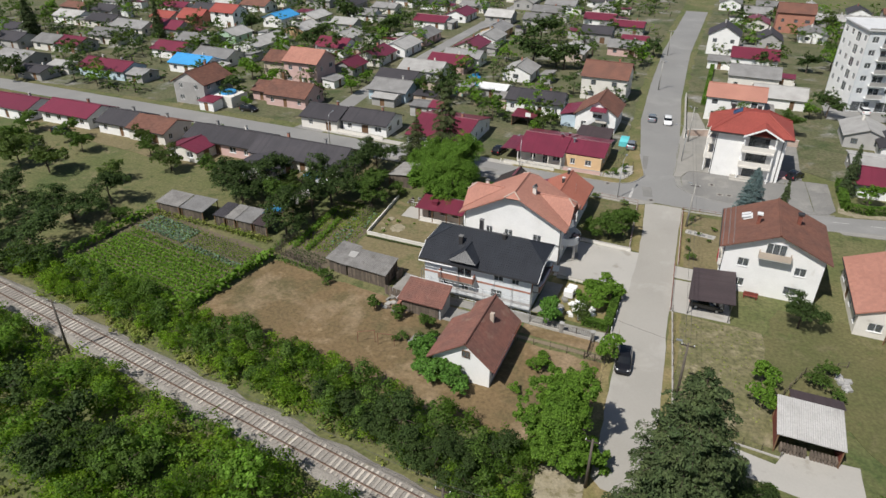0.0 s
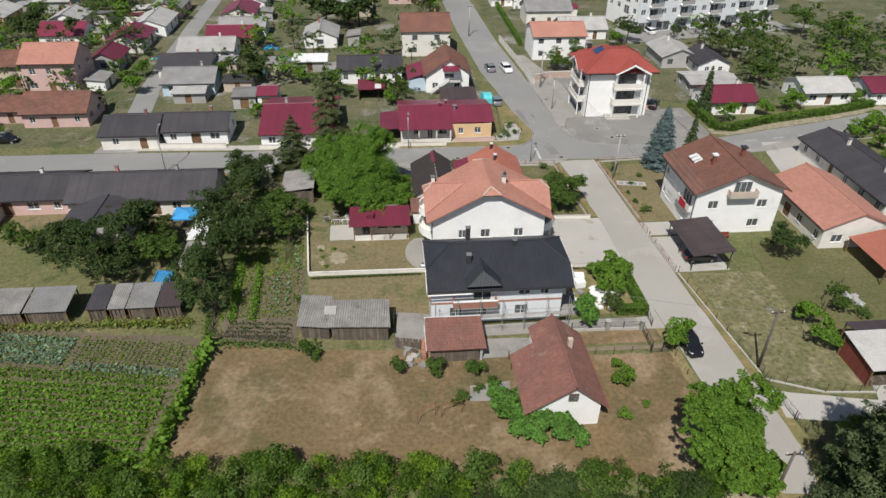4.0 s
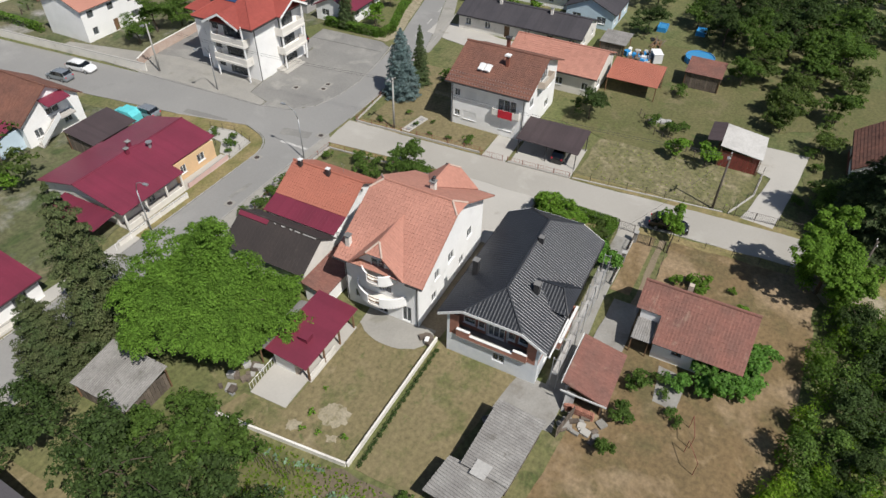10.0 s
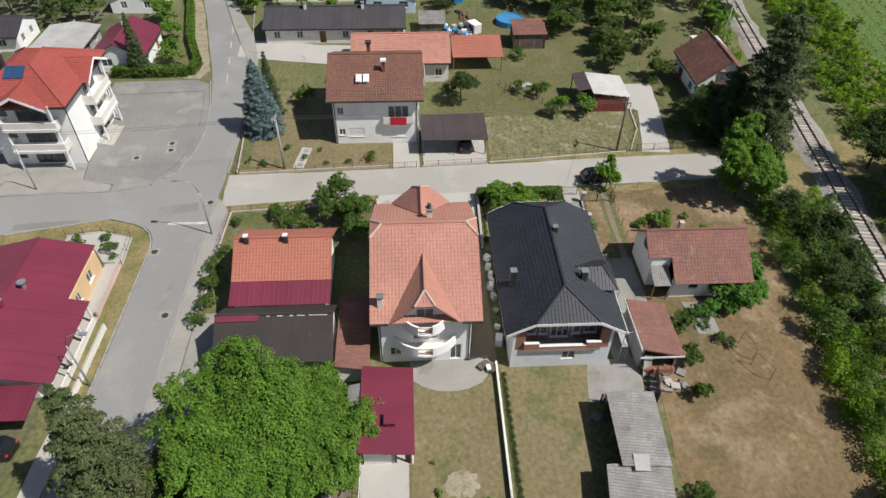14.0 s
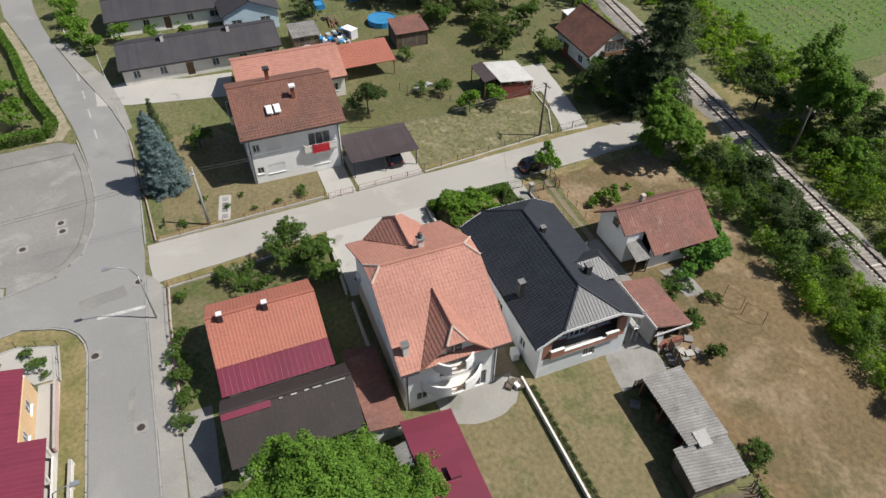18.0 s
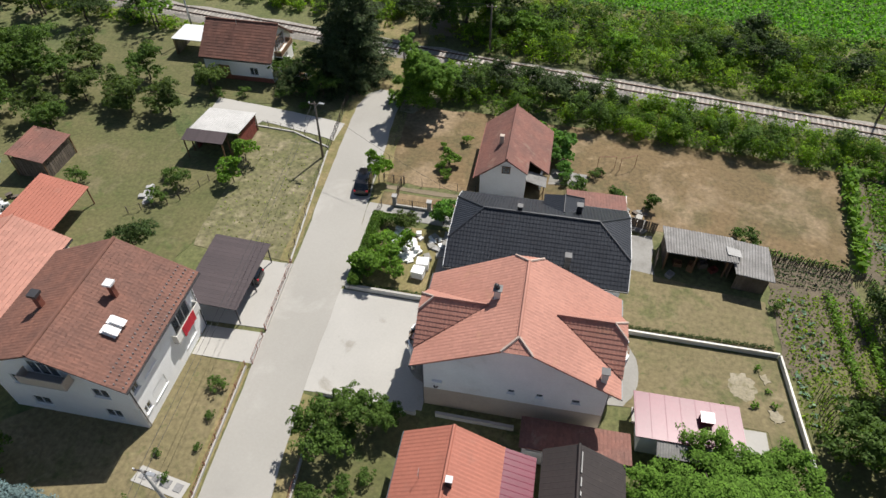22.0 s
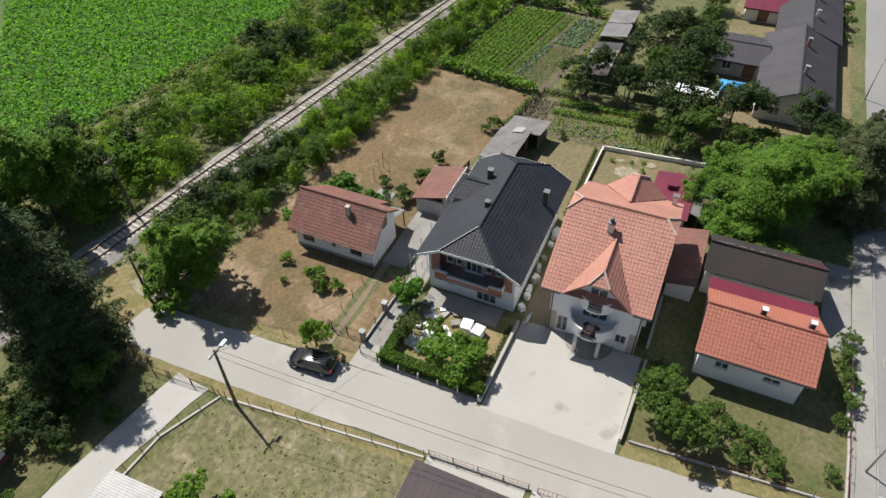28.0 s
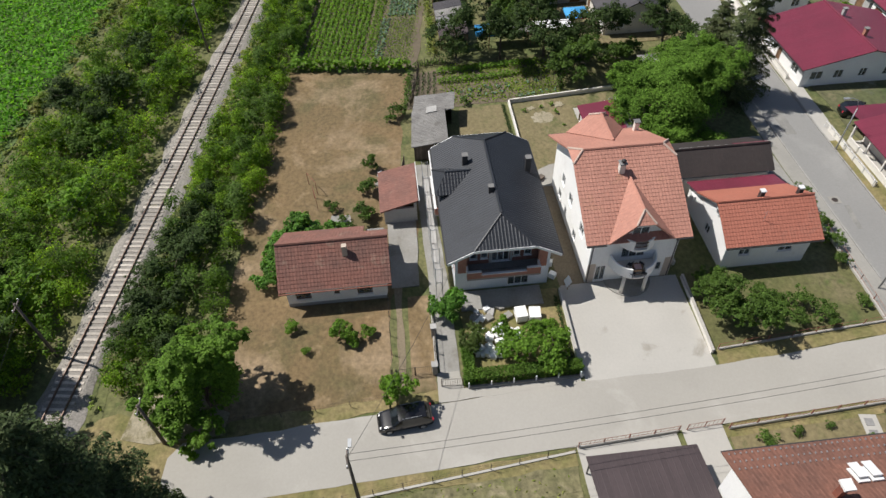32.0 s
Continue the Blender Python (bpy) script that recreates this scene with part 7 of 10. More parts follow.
# ---- white two-storey house with half red, half brown roof, and its outside stair ----
def stair_house():
    h = thing("house", "white house with brown and maroon roofs and outside stair", "house")
    b = (-25.8, 137.6, -17.2, 146.8)
    xr, zr = -21.2, 7.0
    slope(h, [(-16.7, 137.1, 4.0), (-16.7, 147.3, 4.0), (xr, 147.3, zr), (xr, 137.1, zr)], "brown_tile", "tile")
    slope(h, [(-26.4, 137.1, 3.5), (-26.4, 147.3, 3.5), (xr, 147.3, zr), (xr, 137.1, zr)], "brown_tile", "tile")
    ridge(h, [(xr, 137.1, zr + 0.04), (xr, 147.3, zr + 0.04)], "brown_tile")
    slope(h, [(-29.6, 138.2, 2.7), (-29.6, 146.6, 2.7), (-26.0, 146.6, 3.7), (-26.0, 138.2, 3.7)], "maroon", "seam", "side_roof", 0.06)
    slope(h, [(-22.6, 135.8, 5.0), (-19.2, 135.8, 5.0), (-19.2, 137.6, 5.5), (-22.6, 137.6, 5.5)], "maroon", "seam", "canopy", 0.06)
    S = [(1.2, 2.4, 0.9, 2.1), (5.6, 6.8, 0.9, 2.1), (3.6, 5.6, 3.0, 4.9)]
    for side in "SNEW":
        holes = S if side in "SN" else [(2.0, 3.2, 0.9, 2.1), (6.0, 7.2, 0.9, 2.1)]
        wall(h, b, side, 0, 3.9, "white", holes)
        for q in holes:
            window(h, b, side, *q)
    for side in "SN":
        gable(h, b, side, [(0, 3.9), (8.6, 3.9), (8.6, 4.2), (4.6, zr - 0.16), (0, 3.92)], "white")
    part("side_room", Shape().box(-29.2, 138.5, 0, -25.81, 146.2, 2.75), "blue_wall", h)
    s = thing("outside_stair", "outside stair with a pale balustrade", "stair")
    for i in range(14):
        part("step", Shape().box(-25.0 + i * 0.26, 136.3, 0.19 * i, -24.74 + i * 0.26, 137.4, 0.19 * (i + 1)), "concrete", s)
    part("balustrade", Shape().extrude([(-25.0, 136.25, 0.3), (-21.3, 136.25, 2.8), (-21.3, 136.25, 3.6), (-25.0, 136.25, 1.1)], (0, -0.08, 0)), "frame", s)
    part("landing", Shape().box(-21.36, 136.2, 2.5, -19.0, 137.59, 2.66), "concrete", s)


stair_house()


# ---- block of flats ----
def flats():
    h = thing("apartment_block", "pale grey five-storey apartment block with balconies", "apartment building", (50, 189, 0), 13.5)
    b = (-21.5, -7.5, 21.5, 7.5)
    for side in "SNEW":
        run = 43 if side in "SN" else 15
        n = 14 if side in "SN" else 4
        holes = []
        for f in range(5):
            z = 3.6 + f * 2.9
            for i in range(n):
                c = run * (i + 0.5) / n
                w = 1.2 if i % 3 == 1 else 0.7
                holes.append((c - w, c + w, z if i % 3 == 1 else z + 0.8, z + 2.1))
        if side == "S":
            holes += [(run * (i + 0.5) / 8 - 2.0, run * (i + 0.5) / 8 + 2.0, 0.1, 2.5) for i in range(8)]
        wall(h, b, side, 0, 18.6, "insulation" if side != "W" else "white", holes)
        for q in holes:
            window(h, b, side, *q, sill=False)
        if side == "S":
            for f in range(5):
                for i in (1, 4, 7, 10, 13):
                    c = run * (i + 0.5) / n
                    z = 3.6 + f * 2.9
                    bal = part("balcony", side_box(Shape(), b, side, c - 1.8, c + 1.8, 0.001, 1.3, z - 0.15, z), "white", h)
                    part("parapet", side_box(Shape(), b, side, c - 1.8, c + 1.8, 1.2, 1.3, z + 0.001, z + 0.95), "light_sheet", bal)
    part("roof", Shape().box(-22.0, -8.0, 18.6, 22.0, 8.0, 18.9).box(-9, -3, 18.901, 2, 3, 20.6), "white_sheet", h)
    part("parapet_cap", Shape().box(-22.0, -8.0, 18.901, 22.0, -7.8, 19.2).box(-22.0, 7.8, 18.901, 22.0, 8.0, 19.2), "light_sheet", h)


flats()
patch("forecourt_flats", [(26, 168), (74, 178), (74, 186), (26, 182)], "asphalt", 0.02, "asphalt forecourt of the flats", "parking lot", 0.1, 60)


# ---- sheds and open roofs of the gardens ----
def open_roof(label, x0, y0, x1, y1, z0, z1, roof, kind="seam", along="y", posts="beam", category="shelter", back=None, name="shelter"):
    """A sloping roof on posts; z0 at the low edge, z1 at the high one."""
    t = thing(name, label, category)
    if along == "y":
        p = [(x0, y0, z0), (x1, y0, z0), (x1, y1, z1), (x0, y1, z1)]
    else:
        p = [(x0, y0, z0), (x0, y1, z0), (x1, y1, z1), (x1, y0, z1)]
    slope(t, p, roof, kind, "roof", 0.05)
    for x in (x0 + 0.2, x1 - 0.2):
        for y in (y0 + 0.2, y1 - 0.2):
            f = (y - y0) / (y1 - y0) if along == "y" else (x - x0) / (x1 - x0)
            part("post", Shape().box(x - 0.06, y - 0.06, 0, x + 0.06, y + 0.06, z0 + (z1 - z0) * f - 0.06), posts, t)
    for s in back or "":
        a, c = {"W": ((x0 + 0.25, y0 + 0.3), (x0 + 0.25, y1 - 0.3)), "E": ((x1 - 0.25, y0 + 0.3), (x1 - 0.25, y1 - 0.3)), "S": ((x0 + 0.3, y0 + 0.25), (x1 - 0.3, y0 + 0.25)), "N": ((x0 + 0.3, y1 - 0.25), (x1 - 0.3, y1 - 0.25))}[s]
        boards(t, a, c, 0, min(z0, z1) - 0.05, "red_wood" if roof == "light_sheet" else "old_wood", 0.35)
    return t


open_roof("garden shed with a pale corrugated roof and red-brown boards", 12.8, 53.6, 18.8, 58.8, 2.4, 3.05, "light_sheet", "corr", "y", back="WE", category="shed", name="shed")
open_roof("dark sheet canopy in front of the garden shed", 14.0, 58.82, 19.0, 60.6, 3.08, 2.75, "brown_sheet", "seam", "y", category="canopy", name="canopy")
open_roof("white sheet carport beside the house", 25.2, 34.8, 31.2, 39.2, 2.5, 2.6, "white_sheet", "seam", "y", category="carport", name="carport", back="E")
open_roof("open shelter with an orange tile roof", 25.2, 69.6, 30.4, 77.2, 2.3, 3.4, "cottage_tile", "tile", "x", category="shelter", back="E")
open_roof("small shed with a weathered tile roof", 32.2, 61.8, 36.6, 67.2, 2.5, 3.2, "old_tile", "tile", "x", category="shed", back="WESN", name="shed")
open_roof("tumbledown shed with grey sheets", 37.6, 77.6, 42.2, 82.0, 2.0, 2.3, "asbestos", "corr_rows", "x", back="WN", category="shed", name="shed")
open_roof("grey corrugated shed beside the walnut tree", -49.6, 94.4, -44.8, 100.8, 2.1, 2.7, "asbestos", "corr", "x", back="WSN", category="shed", name="shed")
open_roof("dark brown sheet barn", -23.6, 128.0, -16.6, 133.2, 2.2, 2.8, "brown_sheet", "seam", "y", back="NW", category="barn", name="barn")
open_roof("brick shelter with a maroon sheet roof", -39.4, 134.0, -34.0, 138.8, 2.3, 2.7, "maroon", "seam", "y", back="NW")
open_roof("white sheet garden roof", -59.9, 82.6, -57.6, 88.0, 2.2, 2.3, "white_sheet", "seam", "x", category="canopy", name="canopy")
open_roof("grey corrugated garden roof", -59.7, 76.2, -57.3, 82.4, 2.1, 2.2, "asbestos", "corr", "x", category="canopy", name="canopy")
for i, (x0, x1, m) in enumerate(((-79.4, -74.6, "asbestos"), (-74.4, -69.8, "grey_sheet"), (-67.8, -65.6, "dark_sheet"), (-65.5, -63.6, "asbestos"), (-63.5, -60.4, "grey_sheet"), (-60.3, -57.6, "brown_sheet"))):
    open_roof("row of old boarded sheds with patched sheet roofs", x0, 69.6, x1, 73.6, 1.9, 2.4, m, "corr", "y", back="S" + ("W" if i in (0, 2) else ""), category="shed", name="shed")


# firewood stacked along the south side of the pale-roofed garden shed
for row in range(2):
    stack = thing("log_stack", "stack of grey split logs under the shed eaves", "firewood", (13.5 + row * 2.7, 54.2, 0), 0, "log stacks")
    for i in range(24):
        part("log", Shape().tube([(0.12 + (i % 8) * 0.3, -0.35, 0.14 + (i // 8) * 0.26), (0.12 + (i % 8) * 0.3, 0.35, 0.14 + (i // 8) * 0.26)], 0.13, 7), "old_wood", stack)


# ---- sheds in the yards of the district ----
def yard_shed(x, y, l, w, h, roof, wall_, turn):
    """A low shed with a lean-to roof."""
    t = thing("shed", f"low {WALL_WORD[wall_]} garden shed with a {ROOF_WORD[roof]} lean-to roof", "shed", (x, y, 0), turn, "yard sheds")
    part("wall", Shape().extrude([(-l / 2, -w / 2, 0), (l / 2, -w / 2, 0), (l / 2, -w / 2, h), (-l / 2, -w / 2, h)], (0, w, 0)), wall_, t)
    part("roof_slope", Shape().extrude([(-l / 2 - 0.3, -w / 2 - 0.3, h + 0.01), (l / 2 + 0.3, -w / 2 - 0.3, h + 0.01), (l / 2 + 0.3, w / 2 + 0.3, h + 0.4), (-l / 2 - 0.3, w / 2 + 0.3, h + 0.4)], (0, 0, 0.07)), roof, t)
    part("door", Shape().box(-0.5, -w / 2 - 0.04, 0.05, 0.5, -w / 2 + 0.02, min(1.95, h - 0.1)), "beam", t)


rng6 = random.Random(66)
built = 0
for a, b in list(taken):
    if b < 122 or built >= 130 or rng6.random() < 0.12:
        continue
    x, y = a + rng6.choice((-1, 1)) * rng6.uniform(6.5, 8.5), b + rng6.uniform(-7, 7)
    if -88 < x < -73 or -22 < x < 0 or x > 20 or (y < 140 and x > -64) or min((x - p) ** 2 + (y - q) ** 2 for p, q in taken if (p, q) != (a, b)) < 75:
        continue
    built += 1
    yard_shed(x, y, rng6.uniform(3, 6.5), rng6.uniform(2.6, 4), rng6.uniform(2.0, 2.5), rng6.choice(("grey_sheet", "light_sheet", "dark_sheet", "asbestos", "maroon", "grey_sheet")), rng6.choice(("grey_wall", "offwhite", "beige", "white")), rng6.choice((0, 90, 180, 270)) + rng6.uniform(-4, 4))


# ---- trees and shrubs ----
walnut = Grove(8.1, 10.3, broadleaf, 11, "large walnut tree with a dense rounded green crown", 8.1, 10.3, "leaf_walnut", 0.22, 150000, 40, 0.4, 0.07, per=170, size_of=(0.12, 0.25), snug=True)
bright = Grove(4.3, 9.7, broadleaf, 12, "leafy green tree with a full crown", 4.3, 9.7, "leaf_bright", 0.25, 50000, 30, 0.22, 0.06, per=110, size_of=(0.13, 0.25), snug=True)
great = Grove(5.8, 13.5, broadleaf, 33, "large dark tree beside the railway", 5.8, 13.5, "leaf_walnut", 0.3, 44000, 30, 0.3, 0.1, per=90, size_of=(0.13, 0.26), snug=True)
tall_a = Grove(3.8, 8.0, broadleaf, 13, "tall dark green garden tree", 3.8, 8.0, "leaf_mid", 0.31, 7500, 18, 0.2, 0.02, per=24, size_of=(0.22, 0.4))
tall_b = Grove(4.2, 7.5, broadleaf, 14, "broad dark green garden tree", 4.2, 7.5, "leaf_dark", 0.32, 7500, 18, 0.2, 0.02, per=24, size_of=(0.22, 0.4))
fruit_a = Grove(2.6, 4.6, broadleaf, 15, "fruit tree with an uneven green crown", 2.6, 4.6, "leaf_mid", 0.26, 5200, 11, 0.11, 0.06, per=24, size_of=(0.22, 0.4))
fruit_b = Grove(2.4, 4.4, broadleaf, 16, "fruit tree with a loose olive-green crown", 2.4, 4.4, "leaf_olive", 0.26, 5000, 11, 0.1, 0.06, per=24, size_of=(0.22, 0.4))
small_a = Grove(1.5, 2.8, broadleaf, 17, "small leafy young fruit tree", 1.5, 2.8, "leaf_bright", 0.24, 2200, 9, 0.06, 0.15)
small_b = Grove(1.4, 2.4, broadleaf, 18, "dense dark green garden shrub", 1.4, 2.4, "leaf_mid", 0.2, 1700, 9, 0.05, 0.05, category="shrub", name="shrub")
ball = Grove(1.15, 2.1, broadleaf, 19, "round clipped dark green bush", 1.15, 2.1, "leaf_mid", 0.17, 2600, 8, 0.05, 0.06, category="bush", name="bush")
fig = Grove(2.4, 3.0, broadleaf, 20, "spreading fig bush with large leaves", 2.4, 3.0, "leaf_fig", 0.42, 3200, 12, 0.07, 0.04, category="bush", name="bush")
tiny = Grove(0.6, 0.9, broadleaf, 21, "small leafy green garden plant", 0.6, 0.9, "leaf_bright", 0.16, 420, 5, 0.02, 0.05, category="plant", name="plant")
far_a = Grove(3.6, 6.5, broadleaf, 22, "garden tree between the houses", 3.6, 6.5, "leaf_mid", 0.42, 2400, 10, 0.16, 0.05)
far_b = Grove(3.2, 5.6, broadleaf, 23, "dark tree between the houses", 3.2, 5.6, "leaf_dark", 0.42, 2100, 9, 0.16, 0.04)
far_c = Grove(2.2, 3.6, broadleaf, 24, "light green tree between the houses", 2.2, 3.6, "leaf_bright", 0.34, 1500, 8, 0.1, 0.12)
blue_spruce = Grove(3.3, 10.3, conifer, 25, "blue spruce with silvery needles", 3.3, 10.3, "needle_blue", 36000, 24, 0.16, shape=0.62, loose=0.1, size=0.25, boughs_low=13)
dark_spruce = Grove(2.2, 9.0, conifer, 26, "tall narrow dark green spruce", 2.2, 9.0, "needle", 15000, 22, 0.3, size=0.26)
old_spruce = Grove(4.4, 15.0, conifer, 27, "tall old spruce with drooping brownish boughs", 4.9, 15.0, "needle_brown", 52000, 19, 0.3, shape=0.62, loose=0.22, size=0.28, boughs_low=11)
pine = Grove(4.8, 15.5, conifer, 28, "tall dense dark conifer by the crossing", 4.8, 15.5, "needle", 60000, 26, 0.14, shape=0.36, loose=0.25, size=0.32, boughs_low=12)
thuja = Grove(0.55, 2.8, broadleaf, 29, "slim dark green thuja tree", 0.55, 2.8, "leaf_mid", 0.2, 900, 6, 0.04, 0.02, category="tree", name="thuja")
G = "garden trees"

walnut.plant(-37.6, 95.2)
bright.plant(-5.9, 45.45, 4.55, 9.8)
pine.plant(4.4, 39.6, 5.2, 18.6)
pine.plant(6.0, 43.4, 3.2, 10.0)
great.plant(-8.0, 24.4)
tall_b.plant(-4.2, 19.2, 4.4, 8.5, label="large dark tree beside the railway")
tall_b.plant(-14.6, 21.4, 4.0, 7.5, label="dark bushy tree beside the railway")
tall_b.plant(-1.5, 27.0, 3.4, 7.0)
tall_a.plant(7.2, 45.6, 2.4, 4.2)
tall_b.plant(9.2, 43.2, 3.2, 6.0, label="dark tree beside the neighbour's drive")
tall_b.plant(11.6, 45.2, 2.0, 3.2, label="dark bush beside the neighbour's drive")
blue_spruce.plant(9.5, 102.95, 3.1, 10.3)
dark_spruce.plant(14.0, 102.4, 1.9, 9.2)
old_spruce.plant(-42.7, 104.3, 4.2, 17.2)
old_spruce.plant(-48.3, 103.8, 3.8, 10.0)
dark_spruce.plant(25.8, 123.4, 2.0, 9.5)
dark_spruce.plant(-175, 171, 3.2, 12)
dark_spruce.plant(-214, 154, 4.5, 13)
# the row west of the lawns
for x, y, r, h in ((-53.6, 90.2, 4.0, 7.6), (-54.6, 83.4, 4.2, 8.4), (-54.4, 77.4, 3.6, 7.8), (-55.6, 71.6, 3.3, 7.2)):
    tall_b.plant(x, y, r, h, group=G)
for x, y, r, h in ((-54.8, 100.0, 3.7, 6.4), (-67.4, 83.0, 4.8, 7.0), (-68.9, 78.2, 4.2, 6.6), (-74.5, 82.4, 3.6, 6.0), (-84.2, 51.6, 5.2, 6.5), (-88.6, 61.6, 4.6, 6.2), (-88.8, 69, 3.6, 6), (-100, 60.4, 4.5, 6.5), (-96, 52, 4.4, 6.2), (-108, 53, 4.6, 6.5)):
    tall_b.plant(x, y, r, h, group=G)
for x, y, r in ((-48.6, 86.0, 3.3), (-62.6, 80.0, 2.7), (-63.5, 84.6, 2.4), (-50.4, 92.0, 2.2), (-109.5, 74.2, 3.6), (-117, 74, 4), (-89.6, 84, 2.8), (-105, 92.6, 2.2), (-98.6, 88.0, 2.3), (-112, 84, 2.6), (-120, 88, 2.6), (-80.5, 84.5, 2.4), (-126, 80, 3), (-132, 88, 2.5), (-95, 76, 2.4)):
    (fruit_b if int(x) % 2 else fruit_a).plant(x, y, r, r * 1.7, group=G)
for x, y, r in ((-46.0, 91.5, 1.6), (-60.6, 91.6, 1.1), (-52.8, 94.5, 1.7), (-63.8, 86.6, 1.3), (-51.0, 104.0, 1.3), (-46.2, 104.3, 1.0), (-58.4, 104.4, 1.3), (-90.5, 103.4, 1.3), (-94, 103.6, 1.4), (-85.6, 103.2, 1.1), (-101, 103.4, 1.0)):
    small_b.plant(x, y, r, r * 1.6)
# orchard and gardens east of the small street
for x, y, r in ((30.2, 53.2, 2.6), (31.6, 45.7, 2.7), (42.8, 49.2, 3.2), (36.8, 59.2, 2.6), (40.3, 56.4, 2.7), (22.2, 46.9, 2.2), (25.3, 52.4, 2.5), (33.0, 50.6, 2.3), (37.2, 52.0, 2.5), (46.5, 56.8, 2.8), (48.6, 50.0, 3.0), (41.0, 44.0, 2.8), (52.4, 62.0, 2.6), (55.8, 69.4, 2.8), (51.5, 44.5, 3.0), (57.5, 51.0, 3.2), (60.8, 60.6, 3.0)):
    (fruit_a if int(x * 3) % 3 else fruit_b).plant(x, y, r, r * 1.75, group="orchard")
for x, y, r in ((62, 46, 4), (66, 55, 4.2), (70, 66, 4), (64, 36, 4.2), (49, 32.5, 3.4), (40.6, 31.2, 2.8), (72, 44, 4.4), (76, 58, 4.2), (70, 76, 3.6), (62, 78, 3.4), (80, 72, 4), (48.5, 76.5, 3.0), (84, 88, 4)):
    tall_b.plant(x, y, r, r * 1.7, group="orchard")
for x, y, r, h in ((8.5, 150.4, 3.2, 6.0), (12.4, 148.6, 2.5, 4.8), (3.6, 149.4, 2.4, 4.6), (16.8, 151.6, 3.0, 5.6)):
    tall_a.plant(x, y, r, h, group="trees behind the corner house")
for x, y, r, h in ((47, 58.5, 3.6, 7.2), (50, 64, 3.8, 7), (52, 54, 4.2, 8), (56, 59, 4.0, 7.6), (47, 46.5, 3.6, 6.6), (55, 47, 4, 7.5), (60, 53, 4.2, 8), (58, 66, 4, 7.4), (64, 62, 4, 7.5)):
    (tall_a if int(x) % 2 else tall_b).plant(x, y, r, h, group="orchard")
tall_b.plant(-48.5, 24.6, 3.4, 5.2, label="tall dark bush in the thicket")
tall_b.plant(-45, 27.0, 2.4, 4.0, label="tall dark bush in the thicket")
tall_b.plant(16.2, 76.6, 2.5, 5.0, label="round dark green tree behind the house")
for x, y, r in ((12.0, 59.9, 1.6), (11.9, 63.6, 1.6)):
    small_a.plant(x, y, r, r * 2.1)
for x, y, r in ((17.4, 65.6, 1.5), (18.6, 68.0, 1.2), (19.6, 64.2, 0.9), (16.2, 98.4, 1.8), (13.8, 41.8, 2.4), (11.4, 42.2, 2.0), (20.6, 48.0, 1.0), (12.6, 47.0, 1.1), (17.4, 47.2, 0.9), (29.0, 66.6, 1.3), (10.6, 45.8, 1.2)):
    small_b.plant(x, y, r, r * 1.55)
ball.plant(8.7, 48.8, 0.95, 1.4)
# front gardens on both sides of the small street
small_a.plant(-4.1, 60.6, 1.5, 4.3, label="young leafy tree beside the parked car")
fig.plant(-12.5, 65.9, 1.75, 3.3, label="bushy tree before the building site")
for x, y, r, h in ((-6.9, 74.0, 2.0, 3.3), (-8.8, 73.4, 1.6, 2.9), (-7.4, 71.2, 1.7, 3.0), (-9.6, 70.2, 1.0, 2.7)):
    small_a.plant(x, y, r, h)
fruit_b.plant(-8.8, 67.6, 1.3, 2.6)
for x, y, r, h in ((-9.6, 90.0, 2.3, 4.0), (-7.9, 92.3, 2.4, 4.6), (-12.2, 89.6, 1.7, 3.0)):
    fruit_a.plant(x, y, r, h, group="garden shrubs")
for x, y, r in ((-10.6, 95.4, 1.0), (-9.9, 97.2, 1.25), (-8.2, 99.0, 1.3), (-8.3, 96.4, 1.1), (-11.8, 94.2, 0.8), (-19.2, 104.1, 1.2), (-16.7, 104.0, 1.1), (-21.4, 104.0, 1.1), (-14.5, 103.6, 0.9), (-23.6, 104.2, 1.0), (-9.4, 103.2, 0.8)):
    small_b.plant(x, y, r, r * 1.5, group="garden shrubs")
for x, y, r in ((2.4, 88.6, 0.85), (2.0, 91.5, 0.5), (3.0, 97.0, 0.45), (1.7, 101.8, 0.6), (5.2, 99.4, 0.55), (4.6, 95.2, 0.4), (1.8, 94.2, 0.4)):
    small_b.plant(x, y, r, r * 1.5, group="garden shrubs")
# young plants in the walled lawn
tiny.plant(-42.3, 78.4, 0.35, 0.5, label="small yellow-green plant in the lawn")
for x, y, r in ((-41.6, 82.2, 0.4), (-42.9, 80.6, 0.3), (-43.2, 82.0, 0.35), (-39.0, 82.6, 0.25)):
    tiny.plant(x, y, r, r * 1.3)
# round the small house
for x, y, r, h in ((-23.6, 52.6, 2.4, 3.1), (-21.6, 50.4, 2.2, 2.9), (-18.8, 49.8, 1.9, 2.6), (-24.4, 55.4, 1.2, 1.6)):
    fig.plant(x, y, r, h, group="fig bushes")
for x, y, r in ((-26.2, 58.6, 1.2), (-30.0, 58.9, 1.15), (-33.8, 59.5, 0.95)):
    ball.plant(x, y, r, 2.0, group="clipped bushes")
for x, y, r in ((-11.3, 56.0, 1.2), (-12.6, 51.8, 0.7), (-11.4, 58.4, 0.7), (-10.0, 53.0, 0.45), (-10.6, 57.2, 0.7)):
    small_a.plant(x, y, r, r * 1.7)
for x, y, r in ((-24.6, 57.2, 0.7), (-26.0, 56.2, 0.6), (-27.6, 55.4, 0.7), (-43.6, 63.0, 1.2), (-42.3, 62.0, 0.8), (-44.8, 71.5, 0.7), (-28.4, 54.6, 0.6)):
    small_b.plant(x, y, r, r * 1.6)
